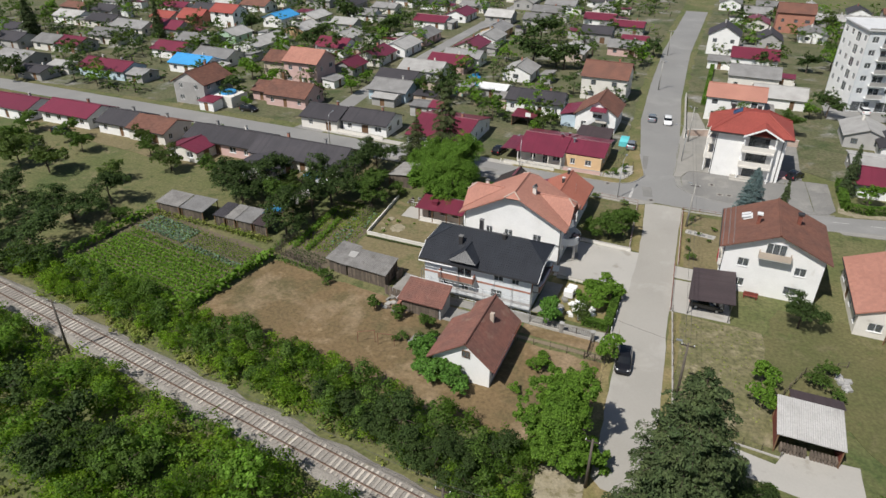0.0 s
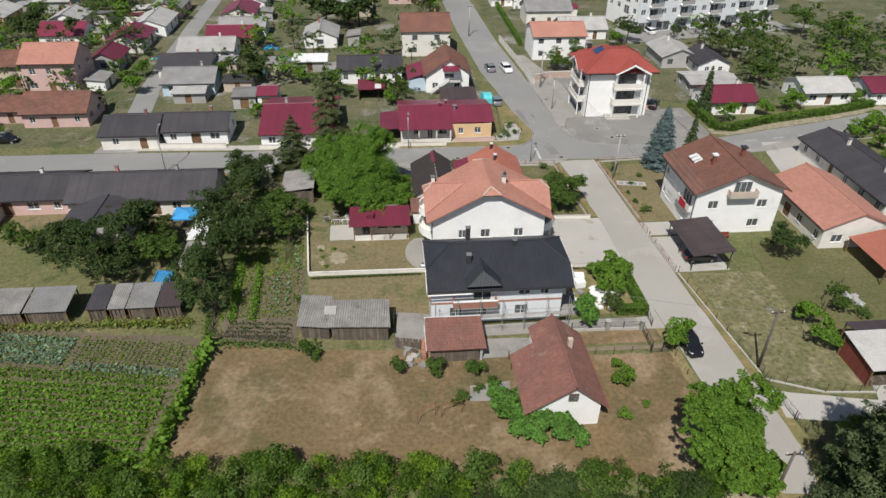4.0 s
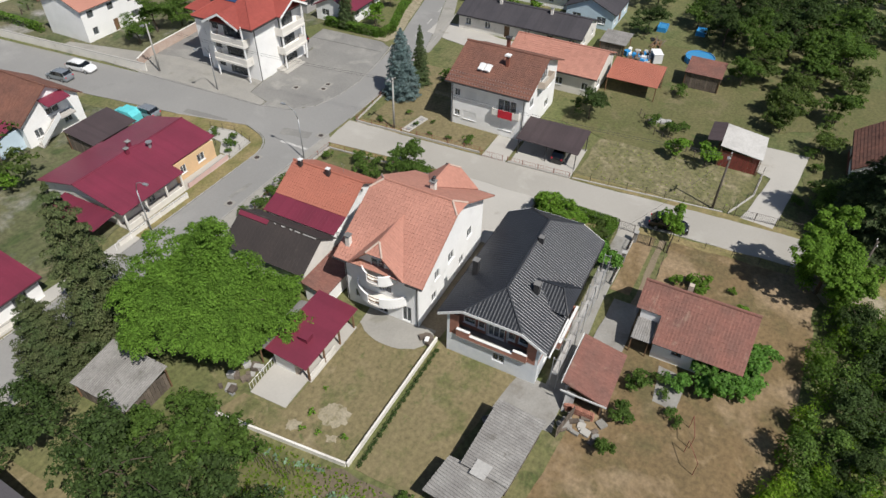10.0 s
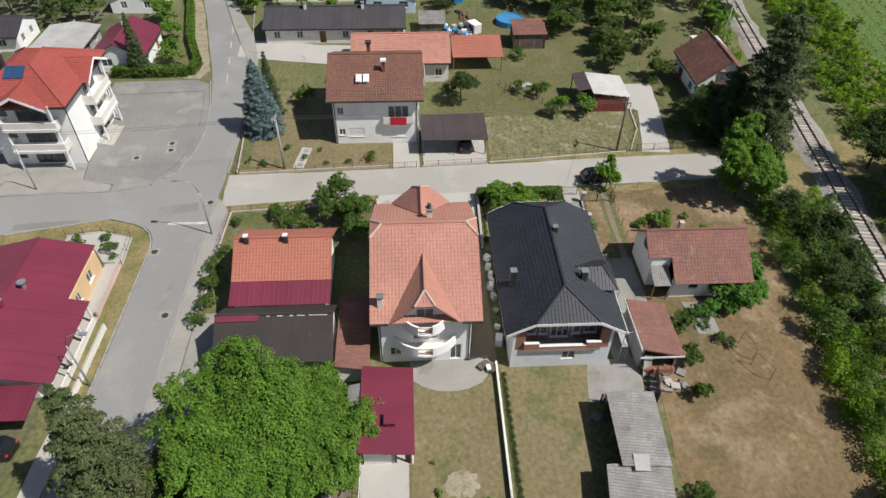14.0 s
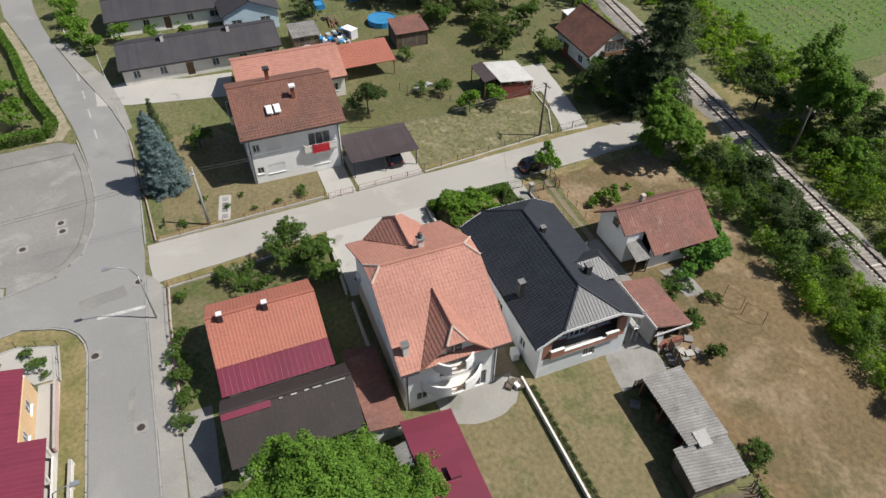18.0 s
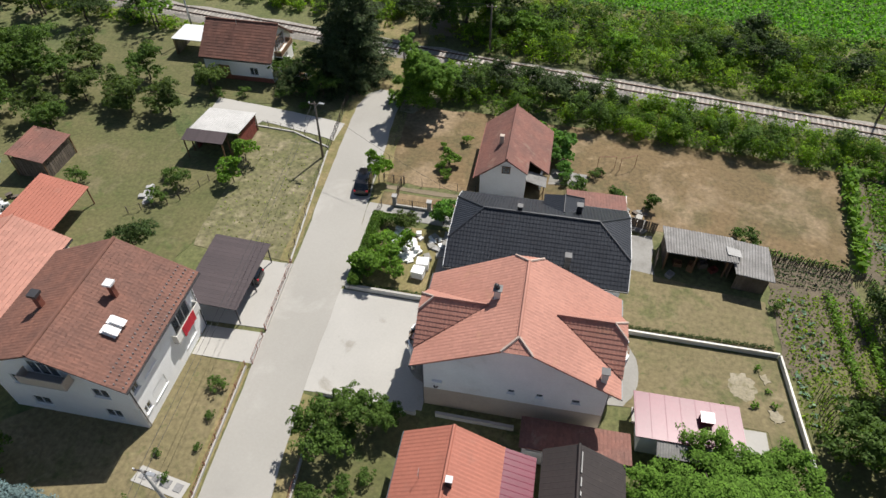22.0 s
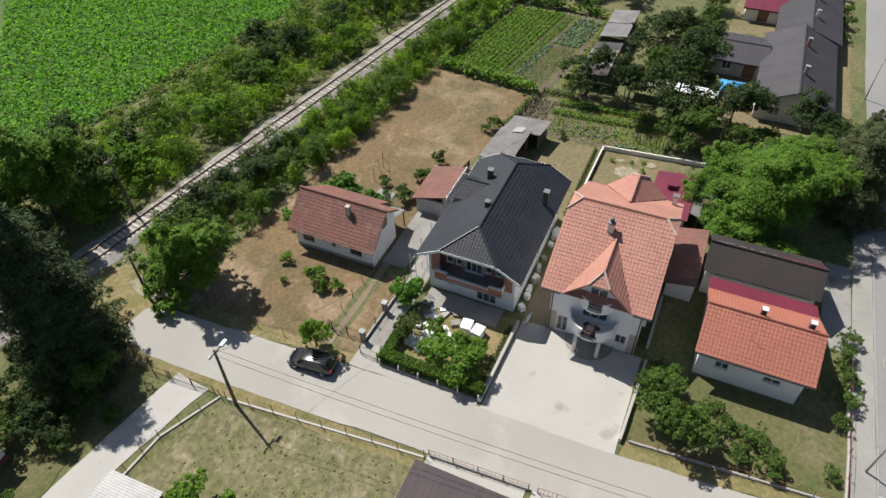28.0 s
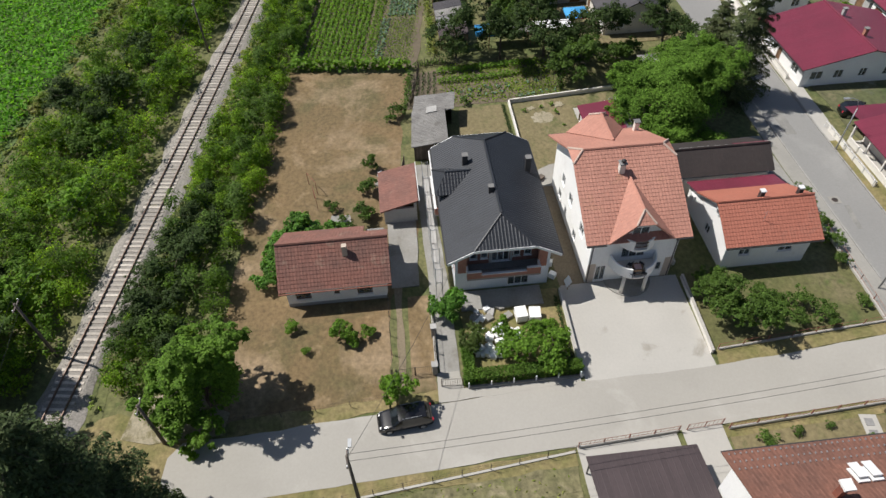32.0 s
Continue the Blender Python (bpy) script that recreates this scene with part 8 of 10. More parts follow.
for i in range(5):
    thuja.plant(-33.8 + i * 0.9, 137.4 + i * 0.35, group="thuja row")
# trees among the district's houses
for x, y, r in ((-171, 115, 4), (-150, 188, 4.6), (-117.6, 179, 4.8), (-48.4, 183, 6.2), (-54.4, 213, 6), (-18.6, 213, 3.4), (-127, 214, 6), (-104, 203, 4.6), (26, 169, 3.8), (24, 211, 3.6), (-60.5, 146, 2.6), (-62, 152, 2.4), (-40, 186, 5), (-119.6, 128.5, 2.4)):
    far_b.plant(x, y, r, r * 1.8, group="district trees")
for x, y, r in ((-51.0, 144.1, 2.2), (-44.6, 139.9, 2.5), (-67.9, 147, 2.4), (-113.9, 140.5, 3.6), (-118, 136, 3), (-106, 138.5, 2.6), (22.2, 166.4, 2.4), (28.6, 119.4, 2.4), (37.4, 121.6, 2.0), (-83.5, 140.4, 2.6), (-84.6, 150.2, 2.2), (-100.5, 121, 1.6), (-57.5, 126.6, 2.0), (-33, 131.6, 1.8), (-31, 139.5, 1.6), (43, 124, 2.2), (45.2, 125.2, 2.4), (66.7, 126.4, 2.2), (58, 125.6, 2.0), (47.4, 110.4, 2.0), (50.4, 112.0, 2.3), (53.8, 112.8, 2.5), (50.0, 106.6, 1.9), (48.0, 101.6, 1.6), (47.6, 97.0, 1.6), (58.6, 113.6, 2.4), (63.0, 114.6, 2.3), (67.0, 106.0, 2.2)):
    far_c.plant(x, y, r, r * 1.7, group="district trees")
# the rest of the district's trees, too many to tell apart
rng2, nrng = random.Random(77), np.random.default_rng(77)
spots = list(taken) + [(-23.7, 120), (9, 130), (-21, 142), (-68, 97)]
woods, trunks = {"leaf_mid": [], "leaf_dark": [], "leaf_bright": [], "leaf_olive": []}, Shape()


def far_tree(x, y, r, h):
    leaf = rng2.choice(("leaf_mid", "leaf_mid", "leaf_dark", "leaf_dark", "leaf_bright", "leaf_olive"))
    woods[leaf] += [(x + a, y + b, c, d, e, f) for a, b, c, d, e, f in crown_lobes(nrng, r, h * 0.54, h * 0.48, 5, size=(0.28, 0.48))]
    trunks.tube([(x, y, 0), (x, y, h * 0.6)], 0.14, 5, 0.06)


grown = 0
while grown < 760:
    x, y = rng2.uniform(-255, 62), rng2.uniform(117, 330)
    if -20 < x < 0 or (x > -20 and y < 165) or (x > 14 and y < 215) or -86 < x < -74 or min((x - a) ** 2 + (y - b) ** 2 for a, b in spots) < 38 or (y < 132 and x > -80):
        continue
    grown += 1
    r = rng2.uniform(1.2, 4.0)
    far_tree(x, y, r, r * rng2.uniform(1.5, 1.9))
grown = 0
while grown < 60:                                   # green belt between the flats and the street
    x, y = rng2.uniform(36, 110), rng2.uniform(130, 176)
    if min((x - a) ** 2 + (y - b) ** 2 for a, b in spots) < 60:
        continue
    grown += 1
    r = rng2.uniform(2.4, 4.6)
    far_tree(x, y, r, r * 1.7)
for _ in range(90):                                 # dark copse east of the orchard
    x, y = rng2.uniform(34, 86), rng2.uniform(20, 74)
    if y > rail_y(x) + 3.5 and not (x < 36 and y > 33) and y < (20 + (x - 30) * 1.25 if x > 56 else rail_y(x) + 6.5):
        r = rng2.uniform(2.4, 3.8)
        far_tree(x, y, r, r * 1.8)
for leaf, lobes in woods.items():
    leaf_stuff("far_trees", lobes, 34 * len(lobes), 0.5, leaf, "many garden trees among the houses of the district", "trees", 140, inner=0.15)
tagged(part("far_trunks", trunks, "bark"), "trunks of the district's garden trees", "trees", "", "stuff")

# ---- undergrowth along the railway ----
north = lambda x, y: rail_y(x) + 3.4 < y < 44.6 - 0.088 * (x + 4) + 0.6 and x < -6.5
south = lambda x, y: y < rail_y(x) - 3.2
for i, (leaf, count, n, h, r, size) in enumerate((("under_dark", 50000, 300, (1.2, 3.0), (0.55, 1.2), 0.23), ("leaf_mid", 21000, 110, (1.8, 3.8), (0.6, 1.2), 0.24), ("under", 52000, 380, (0.9, 2.7), (0.45, 1.1), 0.22), ("weeds", 16000, 190, (0.3, 0.9), (0.5, 1.2), 0.27))):
    line = ((-6, 39.6), (-88, 48.6)) if leaf != "weeds" else ((-6, 36.2), (-88, 47.6))
    leaf_stuff("undergrowth", belt_lobes(*line, n, 4.6 if leaf != "weeds" else 3.0, h, 40 + i, r, {"weeds": lambda x, y: y > rail_y(x) + 2.4, "under": lambda x, y: north(x, y) and (x < -29 or x * 7 % 1 < 0.25)}.get(leaf, north)), count, size, leaf, "dense green undergrowth between the railway and the lawn", "undergrowth", 50 + i)
for x, y, r, h in ((-15.8, 39.4, 2.7, 4.0), (-21.2, 41.4, 2.8, 4.2), (-26.5, 42.0, 2.2, 3.2), (-11.2, 41.6, 2.2, 3.6), (-18.4, 38.6, 2.2, 3.4), (-24.0, 40.2, 2.2, 3.0), (-13.4, 37.8, 2.0, 3.0), (-30.2, 42.6, 1.7, 2.6)):
    tall_b.plant(x, y, r, h, label="bushy dark tree in the hedgerow")
for i, (leaf, count, n, h, r, size) in enumerate((("under_dark", 62000, 420, (1.0, 4.2), (0.6, 1.6), 0.27), ("under", 95000, 800, (0.8, 3.4), (0.5, 1.4), 0.27), ("leaf_bright", 40000, 260, (1.4, 4.0), (0.6, 1.5), 0.27), ("weeds", 26000, 260, (0.4, 1.2), (0.6, 1.5), 0.32))):
    line = ((-9, 23.5), (-125, 38.5)) if leaf != "weeds" else ((-5, 26.5), (-125, 42.5))
    leaf_stuff("undergrowth", belt_lobes(*line, n, 6.8 if leaf != "weeds" else 7.5, h, 60 + i, r, south), count, size, leaf, "thicket of bushes and climbers south of the railway", "thicket", 70 + i)
leaf_stuff("field_edge_weeds", belt_lobes((-9, 13.5), (-125, 30.4), 330, 2.6, (0.3, 1.3), 66, (0.6, 1.5), south), 26000, 0.34, "weeds", "light green weeds along the field edge", "weeds", 76)
# east of the crossing
for i, (leaf, count, n, h, r, size) in enumerate((("under_dark", 18000, 150, (1.0, 3.0), (0.6, 1.5), 0.38), ("under", 50000, 460, (0.7, 2.4), (0.6, 1.5), 0.38), ("weeds", 12000, 120, (0.3, 0.8), (0.6, 1.4), 0.3))):
    leaf_stuff("undergrowth", belt_lobes((1, 20.0), (95, 7.0), n, 5.8, h, 80 + i, r, lambda x, y: y < rail_y(x) - 3.0), count, size, leaf, "bushes south of the railway", "thicket", 90 + i)
    leaf_stuff("undergrowth", belt_lobes((14, 34.6), (100, 22.5), n // 3, 1.3, (0.5, 1.6), 84 + i, (0.5, 1.1), lambda x, y: y > rail_y(x) + 3.0), count // 4, 0.28, leaf, "scrub on the railway verge", "thicket", 96 + i)
rng3 = random.Random(8)
for i in range(26):
    x = -12 - i * 4.4 + rng3.uniform(-2, 2)
    r = rng3.uniform(1.8, 3.0)
    rng3.choice((far_a, far_b, far_c)).plant(x, rail_y(x) - rng3.uniform(6, 15), r, r * rng3.uniform(1.5, 2.0), group="thicket trees")
for x, y, r, h in ((-86, 47, 2.6, 3.6), (-92, 47.5, 3, 4.2), (-80.8, 60, 1.4, 2.2), (-82, 65, 1.8, 2.6)):
    fruit_a.plant(x, y, r, h, group="thicket trees")

# ---- crops ----
def crop(name, label, rows, size, leaf, seed, per=3, spread=0.12, h=0.3, category="crop"):
    """Plants along rows ((x0, y0), (x1, y1), step)."""
    rng = np.random.default_rng(seed)
    pts = []
    for a, b, step in rows:
        a, b = np.array(a), np.array(b)
        k = max(1, int(np.linalg.norm(b - a) / step))
        t = (np.arange(k) + 0.5) / k
        p = a + (b - a) * t[:, None]
        pts.append(np.repeat(p, per, axis=0))
    p = np.concatenate(pts)
    p = np.column_stack([p + rng.normal(size=p.shape) * spread, rng.uniform(0.15, 1.0, len(p)) * h + 0.03])
    f = rng.normal(size=p.shape) * 0.55 + np.array([0, 0, 1.0])
    f /= np.linalg.norm(f, axis=1)[:, None]
    v, q = leaf_quads(p, f, rng.uniform(size * 0.6, size * 1.3, len(p)), rng)
    return tagged(part(name, np_mesh(name, v, q), leaf), label, category, "", "stuff")


def lerp2(a, b, t):
    return (a[0] + (b[0] - a[0]) * t, a[1] + (b[1] - a[1]) * t)


SW, SE, NE, NW = (-79.5, 53.4), (-56.8, 50.3), (-55.2, 65.4), (-79.2, 69.4)
def bed_rows(t0, t1, s0, s1, n, step):
    """Rows across the large garden: t from south to north, s from west to east."""
    out = []
    for i in range(n):
        t = t0 + (t1 - t0) * (i + 0.5) / n
        a, b = lerp2(SW, NW, t), lerp2(SE, NE, t)
        out.append((lerp2(a, b, s0), lerp2(a, b, s1), step))
    return out


crop("potato_rows", "rows of green potato plants in the large garden", bed_rows(0.02, 0.55, 0.03, 0.97, 11, 0.2), 0.36, "leaf_bright", 101, 6, 0.13, 0.45)
crop("bean_rows", "bright green bean rows", bed_rows(0.57, 0.66, 0.05, 0.95, 2, 0.25), 0.3, "leaf_bright", 102, 6, 0.18, 0.4)
crop("cabbage_bed", "bed of blue-green cabbages", bed_rows(0.7, 0.97, 0.05, 0.47, 7, 0.4), 0.42, "cabbage", 103, 6, 0.14, 0.25)
crop("cabbage_row", "blue-green cabbages beside the bean rows", bed_rows(0.66, 0.74, 0.5, 0.98, 2, 0.4), 0.4, "cabbage", 104, 6, 0.14, 0.25)
crop("seedlings", "rows of young plants in brown soil", bed_rows(0.75, 0.97, 0.5, 0.97, 9, 0.5), 0.22, "leaf_mid", 105, 4, 0.05, 0.2)
crop("maize_strip", "strip of tall maize round the garden", [((-55.4, 49.6), (-53.4, 65.2), 0.22), ((-55.9, 49.6), (-53.9, 65.2), 0.22), ((-56.4, 49.7), (-80.2, 52.8), 0.25), ((-80.4, 53), (-80, 69.6), 0.25)], 0.7, "leaf_bright", 106, 5, 0.25, 1.5)
crop("bush_row", "row of green bushes along the sheds", [((-56.5, 68.2), (-66, 69.0), 0.2), ((-56.5, 68.7), (-79, 69.0), 0.2)], 0.35, "weeds", 107, 8, 0.3, 0.9)
crop("bean_rows", "tall bean rows in the vegetable bed", [((-52.4, 68.5), (-53.2, 82), 0.16), ((-52.0, 68.5), (-52.8, 82), 0.16), ((-50.0, 68.5), (-50.6, 79), 0.16), ((-49.7, 68.5), (-50.3, 79), 0.18)], 0.3, "leaf_bright", 108, 5, 0.13, 0.7)
crop("cabbages", "scattered cabbages", [((-46.2, 69.5), (-46.8, 77), 1.0), ((-47.4, 69.5), (-47.9, 78), 1.1), ((-48.3, 74), (-48.6, 82), 1.2), ((-45.6, 78), (-46.4, 83.6), 0.9)], 0.42, "cabbage", 109, 7, 0.16, 0.25)
crop("lettuce_patch", "patch of light yellow-green lettuce", [((-50.2 - 0.3 * i, 79.5), (-50.2 - 0.3 * i, 81.6), 0.25) for i in range(5)], 0.3, "weeds", 110, 6, 0.12, 0.4)
crop("dark_rows", "low dark rows of herbs and onions", [((-45.4, 65.4 + 0.7 * i), (-52.4, 66.2 + 0.7 * i), 0.35) for i in range(4)], 0.28, "leaf_dark", 111, 5, 0.1, 0.4)
crop("garden_weeds", "low green weeds over the vegetable bed", [((-45.2 - 0.55 * i, 69), (-45.8 - 0.52 * i, 83.6), 0.4) for i in range(16)], 0.3, "under", 116, 4, 0.3, 0.2)
crop("garden_weeds", "low green weeds in the large garden", bed_rows(0.0, 1.0, 0.0, 1.0, 30, 0.4), 0.24, "under", 117, 4, 0.3, 0.14)
crop("wild_edge", "weeds along the garden edge", [((-45.0, 64), (-52.5, 65.0), 0.18), ((-54.4, 66), (-54.8, 70), 0.12), ((-46.5, 84), (-53.5, 85.0), 0.16)], 0.32, "leaf_mid", 112, 7, 0.3, 0.5)
crop("maize_field", "field of green maize beyond the railway", [((-9 - 0.9 * i, 10.5 - 0.95 * i + 0.0), (-150, 31.5 - 0.95 * i), 0.42) for i in range(66)], 0.6, "maize", 113, 5, 0.24, 1.3, "field")
crop("maize_ground", "lower leaves of the maize field", [((-9 - 0.9 * i, 10.0 - 0.95 * i), (-150, 31.0 - 0.95 * i), 0.9) for i in range(66)], 0.8, "maize", 114, 1, 0.3, 0.5, "field")
crop("meadow_rows", "low green crop rows beyond the railway", [((6 + 0.5 * i, 11.5 - 2.2 * i), (118, -4.5 - 2.2 * i), 1.0) for i in range(38)], 0.5, "maize", 118, 3, 0.3, 0.35, "field")
crop("hay_clumps", "clumps of cut hay on the plot", [((3.6 + 0.9 * i, 56.5), (3.0 + 0.85 * i, 73), 0.55) for i in range(11)], 0.3, "weeds", 115, 1, 0.4, 0.05, "hay")
for a, b, k in (((-30.5, 76.0), (-44.0, 76.0), 46), ((-6, 75.6), (-13.5, 75.8), 22)):
    ROW = Grove(0.2, 0.35, broadleaf, 120 + k, "low dark plant along the wall", 0.2, 0.35, "leaf_dark", 0.12, 60, 3, 0.01, 0.05, category="plant", name="plant")
    for i in range(k):
        p = lerp2(a, b, (i + 0.5) / k)
        ROW.plant(p[0], p[1] + 0.0, 0.2, 0.35, group="row of plants along the wall")

hedge(-6.1, 66.5, -5.1, 76.0, 1.25, 9000, 131)
hedge(-8.6, 66.4, -6.15, 67.3, 1.15, 2600, 132)
hedge(24.4, 116.7, 25.6, 127, 1.5, 5000, 133, label="clipped hedge round the garden", size=0.26)
for x, y, run, turn, seed in ((25.0, 116.0, 3.4, -8, 134), (28.4, 115.75, 8.2, 19.5, 136), (36.2, 118.6, 13.0, 12.5, 137), (49.6, 121.6, 12.0, 16.5, 138)):
    bent = hedge(0, -0.55, run, 0.55, 1.4, int(run * 340), seed, label="clipped hedge round the garden", size=0.26)
    bent.matrix_basis = pose(x, y, 0, 0, 0, turn)
hedge(-1.4, 168, -0.4, 208, 1.4, 5000, 135, label="hedge along the pavement", size=0.3)


# ---- garden hedges between the far plots ----
rng5, lobes5 = random.Random(55), []
for _ in range(150):
    x, y = rng5.uniform(-250, -24), rng5.uniform(118, 300)
    if -88 < x < -72 or (y < 140 and x > -66):
        continue
    dx, dy = (rng5.uniform(6, 14), rng5.uniform(-0.8, 0.8)) if rng5.random() < 0.5 else (rng5.uniform(-0.8, 0.8), rng5.uniform(6, 14))
    k = int(max(dx, dy) / 1.1)
    lobes5 += [(x + dx * i / k, y + dy * i / k, 0.55, 0.8, 0.8, 0.75) for i in range(k) if min((x + dx * i / k - a) ** 2 + (y + dy * i / k - b) ** 2 for a, b in taken) > 36]
leaf_stuff("garden_hedges", lobes5, 24 * len(lobes5), 0.42, "leaf_mid", "garden hedges and shrubs between the far plots", "hedge", 150)


# ---- fences, walls, gates ----
def fence(label, line, h=1.1, step=2.5, post="iron", bars=(0.3, 0.95), bar="iron", r=0.03, wall_h=0.0, wall_m="concrete", square=False, infill=0.0, bar_r=0.018):
    """Posts, rails, and a low wall or upright bars where it has them."""
    t = thing("fence", label, "fence")
    if square:
        me = Shape().box(-r, -r, 0, r, r, h).mesh("post")
    else:
        me = Shape().tube([(0, 0, 0), (0, 0, h)], r, 6).mesh("post")
    bar_me = Shape().tube([(0, 0, 0), (0, 0, 1)], 0.012, 4).mesh("bar")
    for a, b in zip(line, line[1:]):
        a, b = Vector(a), Vector(b)
        k = max(1, round((b - a).length / step))
        for i in range(k + 1):
            p = a.lerp(b, i / k)
            part("post", me, post, t).matrix_basis = pose(p.x, p.y, 0)
        for z in bars:
            part("rail", Shape().tube([(a.x, a.y, z), (b.x, b.y, z)], bar_r, 4), bar, t)
        if infill:
            n = int((b - a).length / infill)
            for i in range(n):
                p = a.lerp(b, (i + 0.5) / n)
                part("bar", bar_me, bar, t).matrix_basis = pose(p.x, p.y, wall_h + 0.05) @ Matrix.Diagonal((1, 1, h - wall_h - 0.08, 1))
        if wall_h:
            d = (b - a).normalized()
            nrm = Vector((-d.y, d.x)) * 0.09
            part("base_wall", Shape().extrude([(a.x + nrm.x, a.y + nrm.y, 0), (b.x + nrm.x, b.y + nrm.y, 0), (b.x - nrm.x, b.y - nrm.y, 0), (a.x - nrm.x, a.y - nrm.y, 0)], (0, 0, wall_h)), wall_m, t)
    return t


def garden_wall(label, line, h, w, material="offwhite", coping="concrete"):
    t = thing("garden_wall", label, "wall", kind="structure")
    for a, b in zip(line, line[1:]):
        a, b = Vector(a), Vector(b)
        d = (b - a).normalized()
        for name, hw, z0, z1, m in (("wall_panel", w / 2, 0, h, material), ("coping", w / 2 + 0.02, h + 0.002, h + 0.07, coping)):
            nrm = Vector((-d.y, d.x)) * hw
            part(name, Shape().extrude([(a.x + nrm.x, a.y + nrm.y, z0), (b.x + nrm.x, b.y + nrm.y, z0), (b.x - nrm.x, b.y - nrm.y, z0), (a.x - nrm.x, a.y - nrm.y, z0)], (0, 0, z1 - z0)), m, t)


garden_wall("low white garden wall between the lawns", [(-29.6, 76.6), (-44.3, 76.8)], 0.5, 0.14, "offwhite", "offwhite")
garden_wall("low white garden wall at the end of the lawn", [(-44.35, 76.95), (-45.6, 90.5)], 0.5, 0.14, "offwhite", "offwhite")
garden_wall("low concrete wall along the driveway", [(-4.9, 76.15), (-14.2, 76.35)], 0.5, 0.2, "offwhite", "concrete")
garden_wall("low concrete wall north of the driveway", [(-5.9, 87.75), (-14.4, 88.1)], 0.5, 0.2, "offwhite", "concrete")
garden_wall("low wall of the passage", [(-16, 87.9), (-22.4, 88.0)], 0.5, 0.2, "offwhite", "concrete")
garden_wall("pale wall of the villa garden", [(-3.0, 141), (-5.4, 172)], 1.3, 0.2, "offwhite", "concrete")
garden_wall("pale pinkish wall behind the corner house", [(-2.6, 143.0), (0.9, 144.4), (19.0, 145.2)], 1.5, 0.2, "mortar", "offwhite")
garden_wall("low porch wall along the pavement", [(-34, 112.9), (-24, 112.7)], 0.7, 0.2, "offwhite", "concrete")
garden_wall("low front wall before the houses", [(-44.6, 111.6 + 1.2), (-55.4, 113.4)], 0.7, 0.2, "offwhite", "concrete")
garden_wall("low front wall before the dark-roofed house", [(-61.0, 114.2), (-80.5, 115.2)], 0.8, 0.2, "offwhite", "concrete")
fence("red-brown iron fence on a low wall along the street", [(1.0, 86.4), (0.0, 104.6)], 0.95, 2.4, "rust", (0.45, 0.9), "rust", 0.035, wall_h=0.3, square=True, infill=0.35)
fence("red-brown iron fence in front of the carport", [(1.2, 74.3), (0.75, 82.4)], 0.95, 2.0, "rust", (0.45, 0.9), "rust", 0.035, wall_h=0.3, square=True, infill=0.35)
fence("red-brown iron gate beside the carport", [(0.72, 83.1), (0.55, 86.0)], 0.95, 1.45, "rust", (0.15, 0.9), "rust", 0.035, infill=0.3)
fence("red-brown fence round the front garden", [(0.1, 104.9), (10, 105.6), (20, 106.6)], 0.8, 2.4, "rust", (0.35, 0.75), "rust", 0.03, wall_h=0.2)
fence("wire fence on iron posts along the plot", [(3.35, 56.2), (1.5, 74.0)], 1.15, 2.2, "iron", (0.4, 0.75, 1.1), "iron", 0.03, wall_h=0.12, bar_r=0.009)
fence("wire fence on iron posts beside the drive", [(3.4, 55.6), (8.5, 53.4), (13.6, 53.0), (14.2, 55.0)], 1.15, 1.6, "iron", (0.5, 1.0), "iron", 0.03, wall_h=0.14, bar_r=0.009)
fence("green iron gate to the drive", [(3.3, 54.9), (3.6, 50.4)], 1.15, 2.2, "iron", (0.15, 1.1), "iron", 0.04, infill=0.2)
fence("green iron fence by the crossing", [(3.65, 50.2), (4.2, 44.0)], 1.15, 1.6, "iron", (0.15, 1.1), "iron", 0.04, infill=0.25)
fence("thin wire fence at the lawn's edge", [(-3.9, 45.6), (-4.5, 59.6)], 1.0, 2.6, "iron", (0.5, 0.95), "iron", 0.028, bar_r=0.007)
fence("dark iron fence and gate of the small house", [(-4.6, 60.3), (-6.9, 60.3)], 1.1, 1.15, "iron", (0.15, 1.05), "iron", 0.05, infill=0.16)
fence("thin wire fence along the path", [(-7.0, 60.4), (-15.0, 60.4)], 1.1, 2.2, "iron", (0.5, 1.05), "iron", 0.03, bar_r=0.008)
fence("dark iron bars on a low concrete wall", [(-6.8, 64.1), (-14.6, 64.3)], 1.2, 2.2, "iron", (0.5, 1.15), "iron", 0.05, wall_h=0.35, infill=0.25)
fence("dark iron gate of the building site", [(-6.7, 60.7), (-6.75, 63.9)], 1.3, 1.6, "iron", (0.15, 1.2), "iron", 0.05, infill=0.16)
fence("short iron gate beside the hedge", [(-5.4, 64.4), (-5.3, 66.2)], 1.2, 1.8, "iron", (0.15, 1.1), "iron", 0.04, infill=0.2)
for x, y in ((-6.75, 63.95), (-10.6, 64.2)):
    g = thing("gate_pillar", "square pillar with a white cap", "pillar", (x, y, 0))
    part("shaft", Shape().box(-0.2, -0.2, 0, 0.2, 0.2, 1.35), "grey_concrete", g)
    part("cap", Shape().box(-0.27, -0.27, 1.351, 0.27, 0.27, 1.46), "light_sheet", g)
fence("fence with white posts before the hedge", [(-4.95, 66.6), (-4.95, 76.0)], 0.9, 1.9, "white", (0.5,), "iron", 0.05, wall_h=0.3, wall_m="grey_concrete", square=True)
fence("rusty fence of the cottage garden", [(-6.2, 88.4), (-7.3, 104.2), (-12, 104.4), (-22, 104.4)], 0.95, 2.3, "rust", (0.4, 0.9), "rust", 0.035, wall_h=0.25)
